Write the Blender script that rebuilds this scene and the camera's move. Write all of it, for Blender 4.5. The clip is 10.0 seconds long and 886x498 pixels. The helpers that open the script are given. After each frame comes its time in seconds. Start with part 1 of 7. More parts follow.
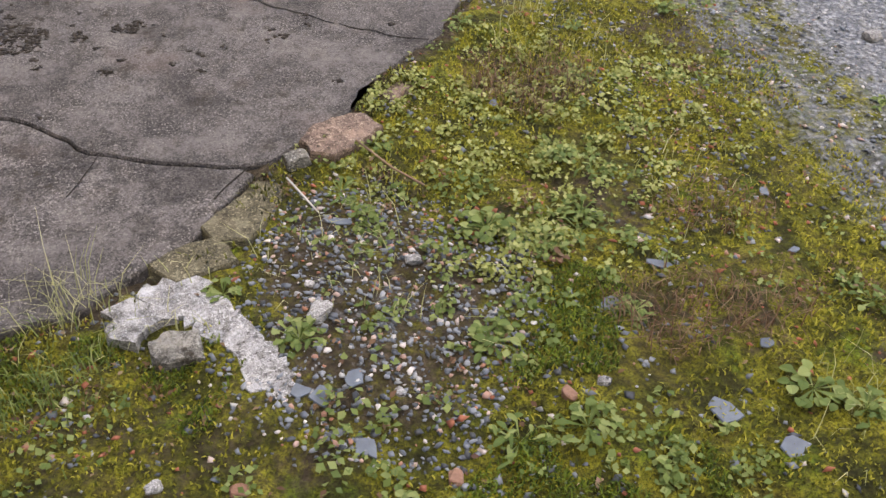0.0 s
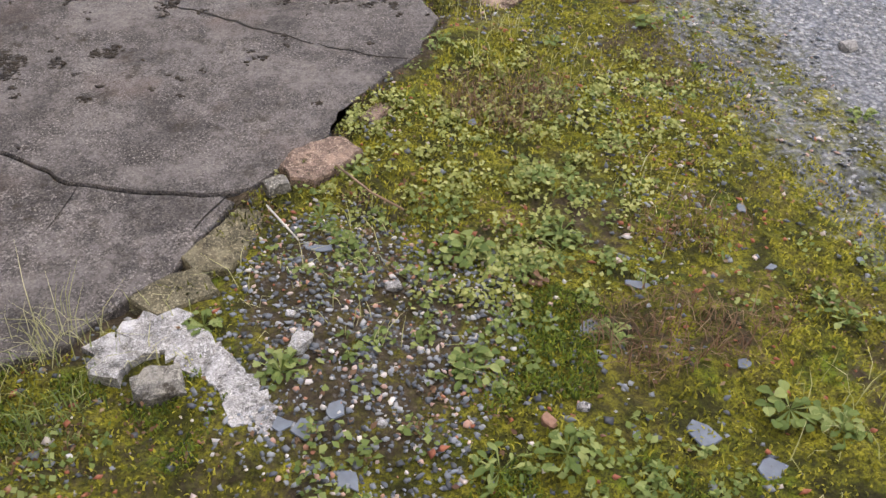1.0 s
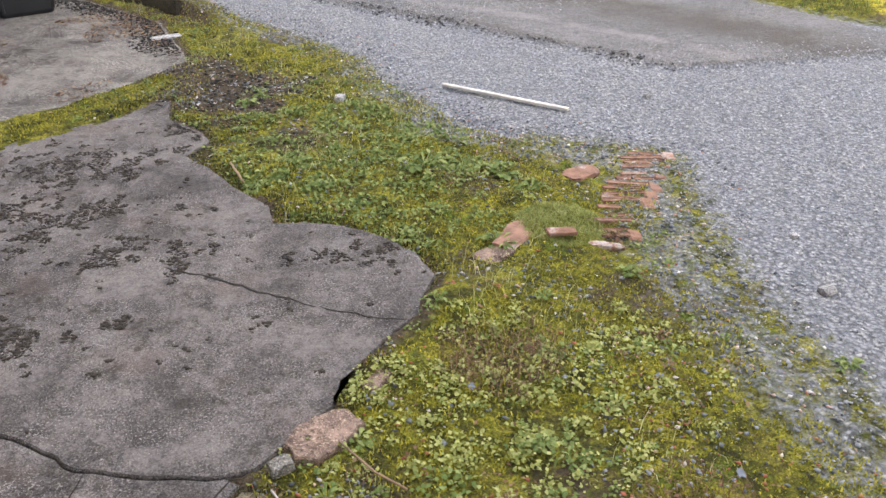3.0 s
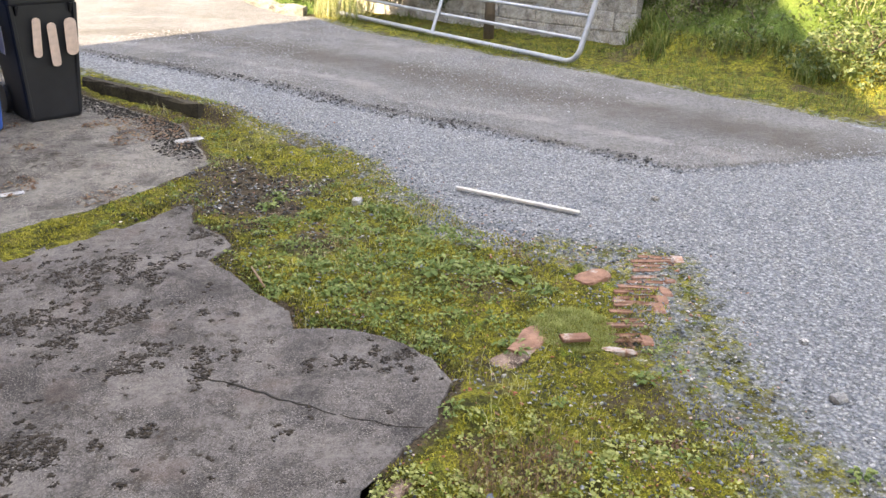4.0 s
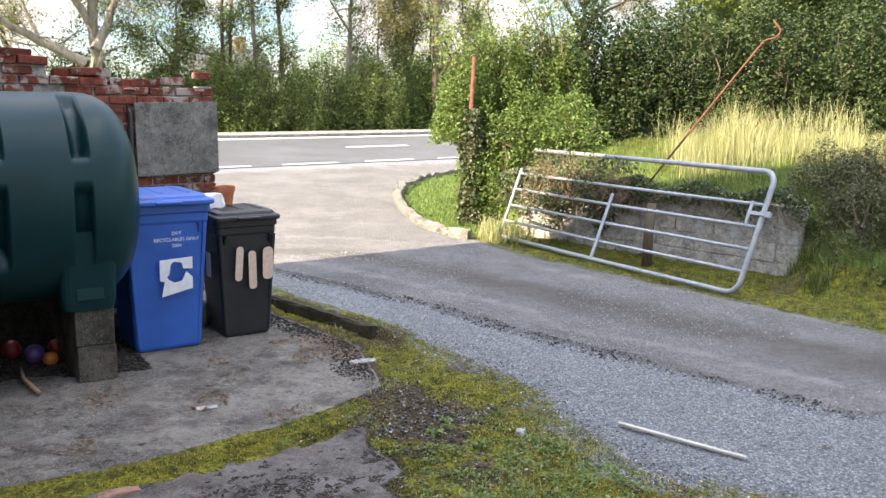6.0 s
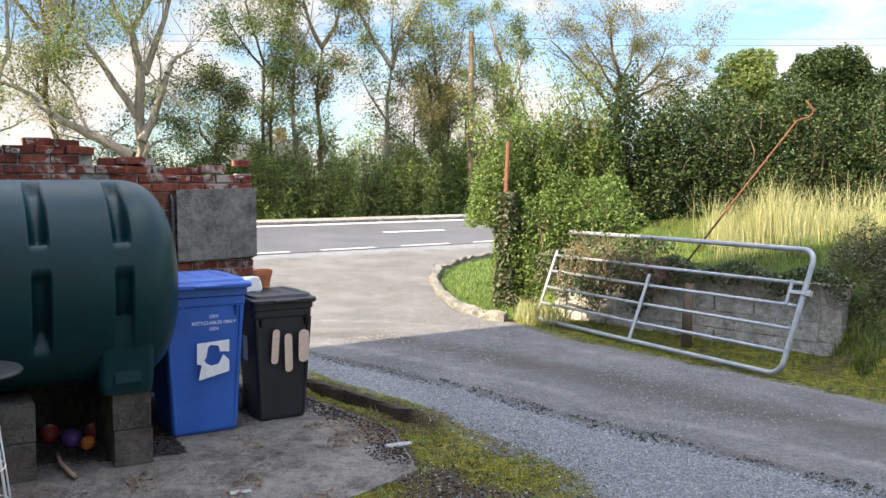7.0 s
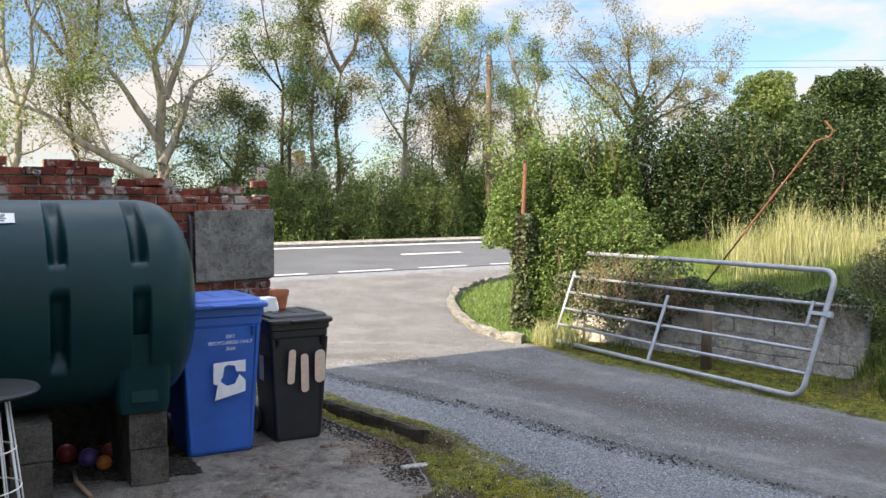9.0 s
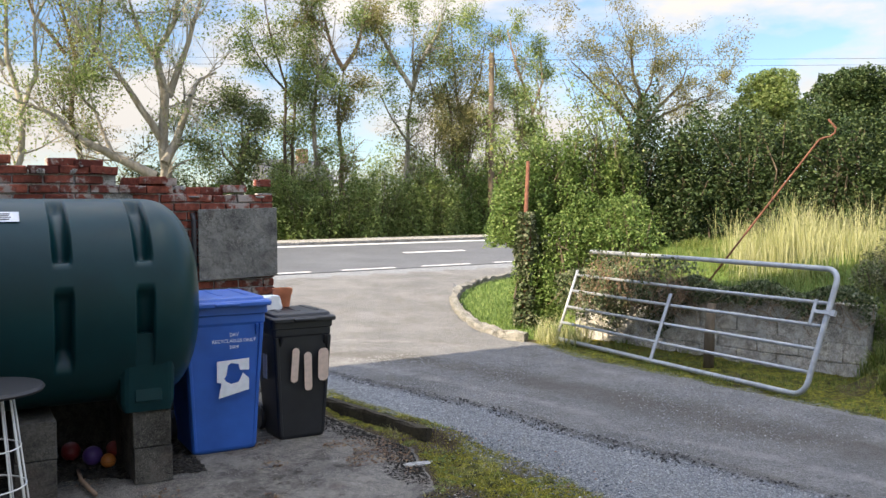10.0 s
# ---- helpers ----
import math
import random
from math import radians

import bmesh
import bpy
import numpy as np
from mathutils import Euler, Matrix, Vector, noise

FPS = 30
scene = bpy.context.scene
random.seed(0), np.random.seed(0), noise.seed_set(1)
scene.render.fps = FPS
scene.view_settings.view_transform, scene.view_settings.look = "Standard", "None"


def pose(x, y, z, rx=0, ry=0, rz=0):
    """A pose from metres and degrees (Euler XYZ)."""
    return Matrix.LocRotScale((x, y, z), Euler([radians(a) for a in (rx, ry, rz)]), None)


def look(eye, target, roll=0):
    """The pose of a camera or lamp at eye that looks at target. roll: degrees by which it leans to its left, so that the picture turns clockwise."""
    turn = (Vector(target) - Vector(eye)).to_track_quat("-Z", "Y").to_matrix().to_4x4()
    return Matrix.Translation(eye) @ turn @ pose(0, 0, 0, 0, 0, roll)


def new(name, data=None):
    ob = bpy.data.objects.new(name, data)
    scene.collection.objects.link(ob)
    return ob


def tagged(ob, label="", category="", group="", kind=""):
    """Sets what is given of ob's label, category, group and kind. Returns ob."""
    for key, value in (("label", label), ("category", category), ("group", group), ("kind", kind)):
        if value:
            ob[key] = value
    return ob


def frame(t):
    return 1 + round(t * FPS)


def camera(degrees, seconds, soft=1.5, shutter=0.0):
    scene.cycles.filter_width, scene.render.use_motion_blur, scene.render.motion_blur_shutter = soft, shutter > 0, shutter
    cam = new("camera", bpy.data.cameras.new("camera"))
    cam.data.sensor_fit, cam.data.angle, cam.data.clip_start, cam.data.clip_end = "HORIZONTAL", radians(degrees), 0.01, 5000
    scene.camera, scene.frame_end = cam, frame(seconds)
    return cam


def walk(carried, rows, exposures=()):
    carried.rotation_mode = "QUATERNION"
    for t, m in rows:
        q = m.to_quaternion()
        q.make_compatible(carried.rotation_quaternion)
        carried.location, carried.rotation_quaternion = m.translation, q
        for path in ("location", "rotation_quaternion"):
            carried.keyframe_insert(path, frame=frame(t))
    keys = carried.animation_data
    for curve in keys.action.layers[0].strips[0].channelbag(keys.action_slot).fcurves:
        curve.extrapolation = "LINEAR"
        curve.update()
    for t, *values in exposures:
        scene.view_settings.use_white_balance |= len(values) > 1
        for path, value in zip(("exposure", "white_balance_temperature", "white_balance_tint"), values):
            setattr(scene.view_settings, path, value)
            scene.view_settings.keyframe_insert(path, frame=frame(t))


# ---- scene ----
cam = camera(53.6, 10.0)
PATH = [
    (0.0, 0.104, 0.106, 1.108, 49.49, -2.97, -11.67),
    (0.5, 0.112, 0.109, 1.121, 49.35, -2.78, -12.31),
    (1.0, 0.129, 0.129, 1.158, 49.37, -2.49, -12.86),
    (1.5, 0.143, 0.155, 1.212, 51.84, -1.99, -13.27),
    (2.0, 0.139, 0.177, 1.262, 55.35, -1.72, -13.51),
    (2.5, 0.136, 0.188, 1.312, 58.59, -1.32, -13.77),
    (2.7, 0.133, 0.193, 1.326, 59.84, -1.32, -13.98),
    (4.0, 0.089, 0.159, 1.452, 67.09, -1.00, -13.57),
    (4.5, 0.041, 0.118, 1.500, 70.16, -1.10, -11.96),
    (5.0, -0.006, 0.072, 1.546, 73.33, -0.97, -8.60),
    (5.5, -0.025, 0.039, 1.592, 76.70, -0.81, -5.83),
    (6.0, -0.026, 0.012, 1.637, 80.35, -0.61, -3.71),
    (6.2, -0.014, 0.006, 1.660, 81.73, -0.28, -3.03),
    (7.5, -0.009, 0.001, 1.592, 87.12, 0.19, -0.89),
    (8.0, -0.011, 0.003, 1.594, 87.36, 0.24, -0.57),
    (8.5, -0.002, 0.012, 1.591, 87.36, 0.30, -0.27),
    (9.0, 0.003, 0.008, 1.596, 87.37, 0.29, -0.17),
    (9.5, 0.002, 0.008, 1.596, 87.31, 0.28, -0.06),
    (10.0, -0.000, -0.000, 1.599, 87.25, 0.30, 0.00),
]
walk(cam, [(t, pose(*p)) for t, *p in PATH], [(0.0, 2.12, 9600, 18), (2.5, 2.3, 9200, 16), (4.5, 2.35, 8700, 14), (5.5, 2.15, 8200, 13), (7.5, 1.6, 7700, 11), (10.0, 1.5, 7700, 11)])

# ---- light ----
SUN_EL, SUN_TRAVEL = 34.0, (0.816, 0.577)   # the sun stands to the left, low over the house
world = bpy.data.worlds.new("world")
scene.world = world
world.use_nodes = True
wn, wl = world.node_tree.nodes, world.node_tree.links
wn.clear()
w_out = wn.new("ShaderNodeOutputWorld")
w_bg = wn.new("ShaderNodeBackground")
w_sky = wn.new("ShaderNodeTexSky")
w_sky.sky_type, w_sky.sun_disc = "NISHITA", False
w_sky.sun_elevation = radians(SUN_EL)
w_sky.sun_rotation = math.atan2(-SUN_TRAVEL[0], -SUN_TRAVEL[1])
w_sky.air_density, w_sky.dust_density, w_sky.ozone_density = 1.0, 0.15, 3.0
w_tc = wn.new("ShaderNodeTexCoord")
w_map = wn.new("ShaderNodeMapping")
w_map.inputs["Scale"].default_value = (1.0, 1.0, 2.6)
w_map.inputs["Location"].default_value = (0.35, 0.2, 0.1)
w_noise = wn.new("ShaderNodeTexNoise")
w_noise.inputs["Scale"].default_value, w_noise.inputs["Detail"].default_value = 3.4, 8.0
w_noise.inputs["Roughness"].default_value = 0.55
w_ramp = wn.new("ShaderNodeValToRGB")
w_ramp.color_ramp.elements[0].position, w_ramp.color_ramp.elements[1].position = 0.45, 0.57
w_mix = wn.new("ShaderNodeMix")
w_mix.data_type = "RGBA"
w_mix.inputs["B"].default_value = (3.5, 3.65, 3.95, 1.0)      # sunlit cloud
wl.new(w_tc.outputs["Generated"], w_map.inputs["Vector"])
wl.new(w_map.outputs["Vector"], w_noise.inputs["Vector"])
wl.new(w_noise.outputs["Fac"], w_ramp.inputs["Fac"])
wl.new(w_ramp.outputs["Color"], w_mix.inputs["Factor"])
w_deep = wn.new("ShaderNodeMix")
w_deep.data_type, w_deep.blend_type = "RGBA", "MULTIPLY"
w_deep.inputs["Factor"].default_value = 1.0
w_deep.inputs["B"].default_value = (0.60, 0.70, 0.84, 1.0)     # clear air between the clouds
wl.new(w_sky.outputs["Color"], w_deep.inputs["A"])
wl.new(w_deep.outputs["Result"], w_mix.inputs["A"])
wl.new(w_mix.outputs["Result"], w_bg.inputs["Color"])
# like every cloudy sky it is brighter overhead than at the horizon
w_sep = wn.new("ShaderNodeSeparateXYZ")
w_grad = wn.new("ShaderNodeMapRange")
w_grad.inputs["From Min"].default_value, w_grad.inputs["From Max"].default_value = 0.0, 1.0
w_grad.inputs["To Min"].default_value, w_grad.inputs["To Max"].default_value = 0.086, 0.49
w_pow = wn.new("ShaderNodeMath")
w_pow.operation = "POWER"
w_pow.inputs[1].default_value = 2.3
wl.new(w_tc.outputs["Generated"], w_sep.inputs["Vector"])
wl.new(w_sep.outputs["Z"], w_pow.inputs[0])
wl.new(w_pow.outputs[0], w_grad.inputs["Value"])
wl.new(w_grad.outputs["Result"], w_bg.inputs["Strength"])
wl.new(w_bg.outputs["Background"], w_out.inputs["Surface"])

sun_data = bpy.data.lights.new("sun", "SUN")
sun_data.energy, sun_data.angle, sun_data.color = 4.3, radians(0.5), (1.0, 0.93, 0.82)
sun = new("sun", sun_data)
sun.matrix_world = look((0, 0, 20), (SUN_TRAVEL[0], SUN_TRAVEL[1], 20 - math.tan(radians(SUN_EL))))

# ---- small tools ----
rng = np.random.default_rng(7)
U, V = Vector((0.875, 0.485, 0)), Vector((-0.485, 0.875, 0))   # along the yard wall, and towards it
ROAD, OVER = np.array((0.816, 0.577)), np.array((-0.577, 0.816))  # along the road, and across it


def yard(x, y, z=0.0, turn=0.0):
    """A pose at (x, y, z) turned with the yard: its own x runs along the yard wall."""
    return pose(x, y, z, 0, 0, 29.0 + turn)


def raw_mesh(name, verts, faces, smooth=False):
    """A mesh from arrays: verts (n, 3), faces (m, k) all of k corners."""
    verts, faces = np.asarray(verts, np.float32), np.asarray(faces, np.int32)
    me = bpy.data.meshes.new(name)
    me.vertices.add(len(verts))
    me.vertices.foreach_set("co", verts.ravel())
    k = faces.shape[1]
    me.loops.add(faces.size)
    me.loops.foreach_set("vertex_index", faces.ravel())
    me.polygons.add(len(faces))
    me.polygons.foreach_set("loop_start", np.arange(0, faces.size, k, dtype=np.int32))
    me.polygons.foreach_set("loop_total", np.full(len(faces), k, np.int32))
    if smooth:
        me.polygons.foreach_set("use_smooth", np.ones(len(faces), bool))
    me.update(calc_edges=True)
    return me


def thing(name, label, category, m=None, group="", kind=""):
    ob = new(name)
    ob.empty_display_size = 0.1
    if m is not None:
        ob.matrix_world = m
    return tagged(ob, label, category, group, kind)


def part(name, bm, material, parent=None, label="", smooth=False, bevel=0.0):
    """Links a bmesh (or a ready mesh) as one mesh object under a thing or a part."""
    if isinstance(bm, bpy.types.Mesh):
        me = bm
    else:
        me = bpy.data.meshes.new(name)
        if bevel:
            bmesh.ops.bevel(bm, geom=list(bm.edges), offset=bevel, segments=2, affect="EDGES", profile=0.5)
        bmesh.ops.recalc_face_normals(bm, faces=list(bm.faces))
        if smooth:
            for f in bm.faces:
                f.smooth = True
        bm.to_mesh(me)
        bm.free()
    if material:
        me.materials.append(material)
    ob = new(name, me)
    if parent:
        ob.parent = parent
    if label:
        ob["label"] = label
    return ob


def box(bm, sx, sy, sz, m=None):
    """A box with its base centred at the origin of m."""
    r = bmesh.ops.create_cube(bm, size=1.0, matrix=Matrix.Translation((0, 0, sz / 2)) @ Matrix.Diagonal((sx, sy, sz, 1)))
    if m is not None:
        bmesh.ops.transform(bm, matrix=m, verts=r["verts"])
    return r["verts"]


def tube(bm, points, radius, sides=10, closed=False):
    """A round bar along points; radius may be a list."""
    pts = [Vector(p) for p in points]
    n = len(pts)
    radii = radius if isinstance(radius, (list, tuple)) else [radius] * n
    rings, side = [], None
    for i, p in enumerate(pts):
        a = pts[(i - 1) % n] if (i or closed) else p
        b = pts[(i + 1) % n] if (i < n - 1 or closed) else p
        d = (b - a).normalized()
        if side is None:
            side = d.orthogonal().normalized()
        side = (side - d * side.dot(d)).normalized()
        up = d.cross(side)
        rings.append([bm.verts.new(p + radii[i] * (math.cos(t) * side + math.sin(t) * up)) for t in (2 * math.pi * k / sides for k in range(sides))])
    for i in range(n if closed else n - 1):
        r0, r1 = rings[i], rings[(i + 1) % n]
        for k in range(sides):
            bm.faces.new((r0[k], r0[(k + 1) % sides], r1[(k + 1) % sides], r1[k]))
    if not closed:
        bm.faces.new(rings[0][::-1])
        bm.faces.new(rings[-1])


def turned(bm, profile, sides=32, m=None):
    """A lathe: (radius, z) pairs turned about z."""
    rings = [[bm.verts.new((r * math.cos(2 * math.pi * k / sides), r * math.sin(2 * math.pi * k / sides), z)) for k in range(sides)] for r, z in profile]
    for a, b in zip(rings, rings[1:]):
        for k in range(sides):
            bm.faces.new((a[k], a[(k + 1) % sides], b[(k + 1) % sides], b[k]))
    bm.faces.new(rings[0][::-1])
    bm.faces.new(rings[-1])
    if m is not None:
        bmesh.ops.transform(bm, matrix=m, verts=[v for r in rings for v in r])


def loft(bm, sections):
    """A body through closed sections of equal length, from bottom to top."""
    rings = [[bm.verts.new(p) for p in s] for s in sections]
    n = len(rings[0])
    for a, b in zip(rings, rings[1:]):
        for k in range(n):
            bm.faces.new((a[k], a[(k + 1) % n], b[(k + 1) % n], b[k]))
    bm.faces.new(rings[0][::-1])
    bm.faces.new(rings[-1])


def round_rect(w, d, r, z, seg=4, cx=0.0, cy=0.0):
    out = []
    for qx, qy, a0 in ((1, 1, 0), (-1, 1, 90), (-1, -1, 180), (1, -1, 270)):
        for k in range(seg + 1):
            a = radians(a0 + 90 * k / seg)
            out.append((cx + qx * (w / 2 - r) + r * math.cos(a), cy + qy * (d / 2 - r) + r * math.sin(a), z))
    return out


def lump(bm, sx, sy, sz, rough=0.25, sub=2, seed=0, m=None):
    """An uneven stone with its underside at z = 0."""
    r = bmesh.ops.create_icosphere(bm, subdivisions=sub, radius=0.5)
    for v in r["verts"]:
        k = 1 + rough * noise.noise(v.co * 2.3 + Vector((seed * 7.1, seed * 3.3, 0))) + 0.4 * rough * noise.noise(v.co * 6 + Vector((seed, 0, 0)))
        v.co = Vector((max(-0.42, min(0.42, v.co.x * k)) * sx / 0.84, max(-0.42, min(0.42, v.co.y * k)) * sy / 0.84, (max(-0.3, min(0.38, v.co.z * k)) + 0.3) * sz / 0.68))
    if m is not None:
        bmesh.ops.transform(bm, matrix=m, verts=r["verts"])


def wave(x, y, scale, seed=0.0):
    """Smooth noise over arrays, about -1 to 1."""
    out = np.zeros_like(x)
    r = np.random.default_rng(int(seed * 10) + 3)
    for k in range(9):
        a, ph = r.uniform(0, 6.283), r.uniform(0, 6.283)
        f = scale * r.uniform(0.6, 1.7)
        out += np.sin((x * np.cos(a) + y * np.sin(a)) * f + ph + 1.3 * np.sin(f * 0.6 * (y * np.cos(a) - x * np.sin(a)) + ph * 2))
    return out / 4.2


def side_of(x, y, pts, closed=True):
    """Distance to an outline over arrays: negative inside."""
    best, inside = np.full(x.shape, 1e9), np.zeros(x.shape, bool)
    n = len(pts)
    for i in range(n if closed else n - 1):
        (ax, ay), (bx, by) = pts[i], pts[(i + 1) % n]
        dx, dy = bx - ax, by - ay
        t = np.clip(((x - ax) * dx + (y - ay) * dy) / (dx * dx + dy * dy), 0, 1)
        best = np.minimum(best, np.hypot(x - ax - t * dx, y - ay - t * dy))
        if closed:
            cross = (ay > y) != (by > y)
            xi = ax + (y - ay) / (dy if abs(dy) > 1e-9 else 1e-9) * dx
            inside ^= cross & (x < xi)
    return np.where(inside, -best, best) if closed else best


def step(v, a, b):
    t = np.clip((v - a) / (b - a), 0, 1)
    return t * t * (3 - 2 * t)


# ---- materials ----
class Nodes:
    """Short hand for one node material."""

    def __init__(self, name):
        self.mat = bpy.data.materials.new(name)
        self.mat.use_nodes = True
        self.n, self.l = self.mat.node_tree.nodes, self.mat.node_tree.links
        self.bsdf = self.n["Principled BSDF"]
        self.coord = self.n.new("ShaderNodeNewGeometry").outputs["Position"]

    def local(self):
        self.coord = self.n.new("ShaderNodeTexCoord").outputs["Object"]
        return self

    def noise(self, scale, detail=4.0, rough=0.6, stretch=None):
        t = self.n.new("ShaderNodeTexNoise")
        t.inputs["Scale"].default_value, t.inputs["Detail"].default_value, t.inputs["Roughness"].default_value = scale, detail, rough
        src = self.coord
        if stretch:
            mp = self.n.new("ShaderNodeMapping")
            mp.inputs["Scale"].default_value = stretch
            self.l.new(src, mp.inputs["Vector"])
            src = mp.outputs["Vector"]
        self.l.new(src, t.inputs["Vector"])
        return t.outputs["Fac"]

    def cells(self, scale, out="Color", feature="F1"):
        t = self.n.new("ShaderNodeTexVoronoi")
        t.feature = feature
        t.inputs["Scale"].default_value = scale
        self.l.new(self.coord, t.inputs["Vector"])
        return t.outputs[out]

    def ramp(self, fac, *stops):
        r = self.n.new("ShaderNodeValToRGB")
        e = r.color_ramp.elements
        while len(e) < len(stops):
            e.new(0.5)
        for k, (p, c) in zip(e, stops):
            k.position = p
            k.color = (c, c, c, 1) if isinstance(c, (int, float)) else (*c, 1)
        self.l.new(fac, r.inputs["Fac"])
        return r.outputs["Color"]

    def mix(self, fac, a, b, mode="MIX"):
        m = self.n.new("ShaderNodeMix")
        m.data_type, m.blend_type = "RGBA", mode
        for key, v in (("Factor", fac), ("A", a), ("B", b)):
            sock = m.inputs[key]
            if isinstance(v, (int, float)):
                sock.default_value = v if key == "Factor" else (v, v, v, 1)
            elif isinstance(v, tuple):
                sock.default_value = (*v, 1)
            else:
                self.l.new(v, sock)
        return m.outputs["Result"]

    def math(self, op, a, b):
        m = self.n.new("ShaderNodeMath")
        m.operation, m.use_clamp = op, True
        for s, v in zip(m.inputs, (a, b)):
            if isinstance(v, (int, float)):
                s.default_value = v
            else:
                self.l.new(v, s)
        return m.outputs[0]

    def attr(self, name):
        a = self.n.new("ShaderNodeAttribute")
        a.attribute_name = name
        return a.outputs["Fac"]

    def island(self):
        return self.n.new("ShaderNodeNewGeometry").outputs["Random Per Island"]

    def each(self):
        return self.n.new("ShaderNodeObjectInfo").outputs["Random"]

    def out(self, colour, rough=0.8, bump=None, depth=0.1, dist=0.01, metal=0.0, spec=0.5):
        b = self.bsdf
        if isinstance(colour, tuple):
            b.inputs["Base Color"].default_value = (*colour, 1)
        else:
            self.l.new(colour, b.inputs["Base Color"])
        if isinstance(rough, (int, float)):
            b.inputs["Roughness"].default_value = rough
        else:
            self.l.new(rough, b.inputs["Roughness"])
        b.inputs["Metallic"].default_value = metal
        b.inputs["Specular IOR Level"].default_value = spec
        if bump is not None:
            k = self.n.new("ShaderNodeBump")
            k.inputs["Strength"].default_value, k.inputs["Distance"].default_value = depth, dist
            self.l.new(bump, k.inputs["Height"])
            self.l.new(k.outputs["Normal"], b.inputs["Normal"])
        return self.mat


def m_leaf(name, *stops, rough=0.55, light=0.25):
    """Leaves: a colour of its own for each, a little light through them."""
    q = Nodes(name)
    c = q.ramp(q.island(), *stops)
    c = q.mix(q.math("MULTIPLY", q.noise(0.9, 3), 0.5), c, stops[0][1])
    q.out(c, rough, spec=0.2)
    tr = q.n.new("ShaderNodeBsdfTranslucent")
    q.l.new(c, tr.inputs["Color"])
    ms = q.n.new("ShaderNodeMixShader")
    ms.inputs["Fac"].default_value = light
    q.l.new(q.bsdf.outputs[0], ms.inputs[1])
    q.l.new(tr.outputs[0], ms.inputs[2])
    q.l.new(ms.outputs[0], q.n["Material Output"].inputs["Surface"])
    return q.mat


def m_plain(name, colour, rough=0.5, metal=0.0, vary=0.25, scale=9.0, bump=0.0, spec=0.5):
    q = Nodes(name).local()
    c = q.mix(q.ramp(q.noise(scale, 5), (0.3, 0.0), (0.7, 1.0)), tuple(k * (1 - vary) for k in colour), tuple(min(1, k * (1 + vary)) for k in colour))
    return q.out(c, rough, q.noise(scale * 14, 3) if bump else None, bump, 0.004, metal, spec)


def m_concrete(name, dark, lightc, mossy=0.5, scale=1.0):
    q = Nodes(name)
    base = q.mix(q.ramp(q.noise(1.7 * scale, 7, 0.7), (0.38, 0.0), (0.60, 1.0)), dark, lightc)
    base = q.mix(q.ramp(q.noise(6 * scale, 7, 0.75), (0.46, 0.0), (0.66, 0.85)), base, tuple(k * 1.45 for k in lightc))
    base = q.mix(q.ramp(q.noise(4.2 * scale, 6, 0.7), (0.30, 0.7), (0.46, 0.0)), base, tuple(k * 0.55 for k in dark))
    grit = q.cells(330 * scale ** 0.5)
    base = q.mix(q.ramp(q.noise(26, 6, 0.8), (0.40, 0.45), (0.52, 0.0)), base, tuple(k * 0.5 for k in dark))
    base = q.mix(0.95, base, q.ramp(grit, (0.0, 0.08), (0.4, 0.38), (0.75, 0.62), (1.0, 0.95)), "OVERLAY")
    base = q.mix(q.math("MULTIPLY", q.ramp(q.noise(150, 3, 0.85), (0.56, 0.0), (0.63, 0.95)), q.ramp(q.noise(5, 4), (0.40, 0.25), (0.6, 1.0))), base, tuple(min(0.55, k * 3.0) for k in lightc))
    stain = q.math("MULTIPLY", q.ramp(q.noise(16 * scale, 8, 0.8), (0.53, 0.0), (0.60, 1.0)), q.ramp(q.noise(1.6, 2), (0.42, 0.0), (0.58, 1.0)))
    base = q.mix(q.math("MULTIPLY", stain, mossy), base, (0.028, 0.022, 0.014))
    bloom = q.math("MULTIPLY", q.ramp(q.noise(2.6 * scale, 9, 0.78), (0.50, 0.0), (0.60, 1.0)), q.ramp(q.noise(60, 4, 0.8), (0.36, 0.15), (0.6, 0.8)))
    base = q.mix(bloom, base, tuple(min(0.5, k * 1.6) for k in lightc))
    rust = q.ramp(q.noise(3.1, 4), (0.58, 0.0), (0.75, 0.5))
    base = q.mix(rust, base, (0.12, 0.085, 0.07))
    bump = q.mix(0.5, q.noise(160, 4), q.noise(30, 5))
    return q.out(base, 0.9, bump, 0.55, 0.008, spec=0.25)


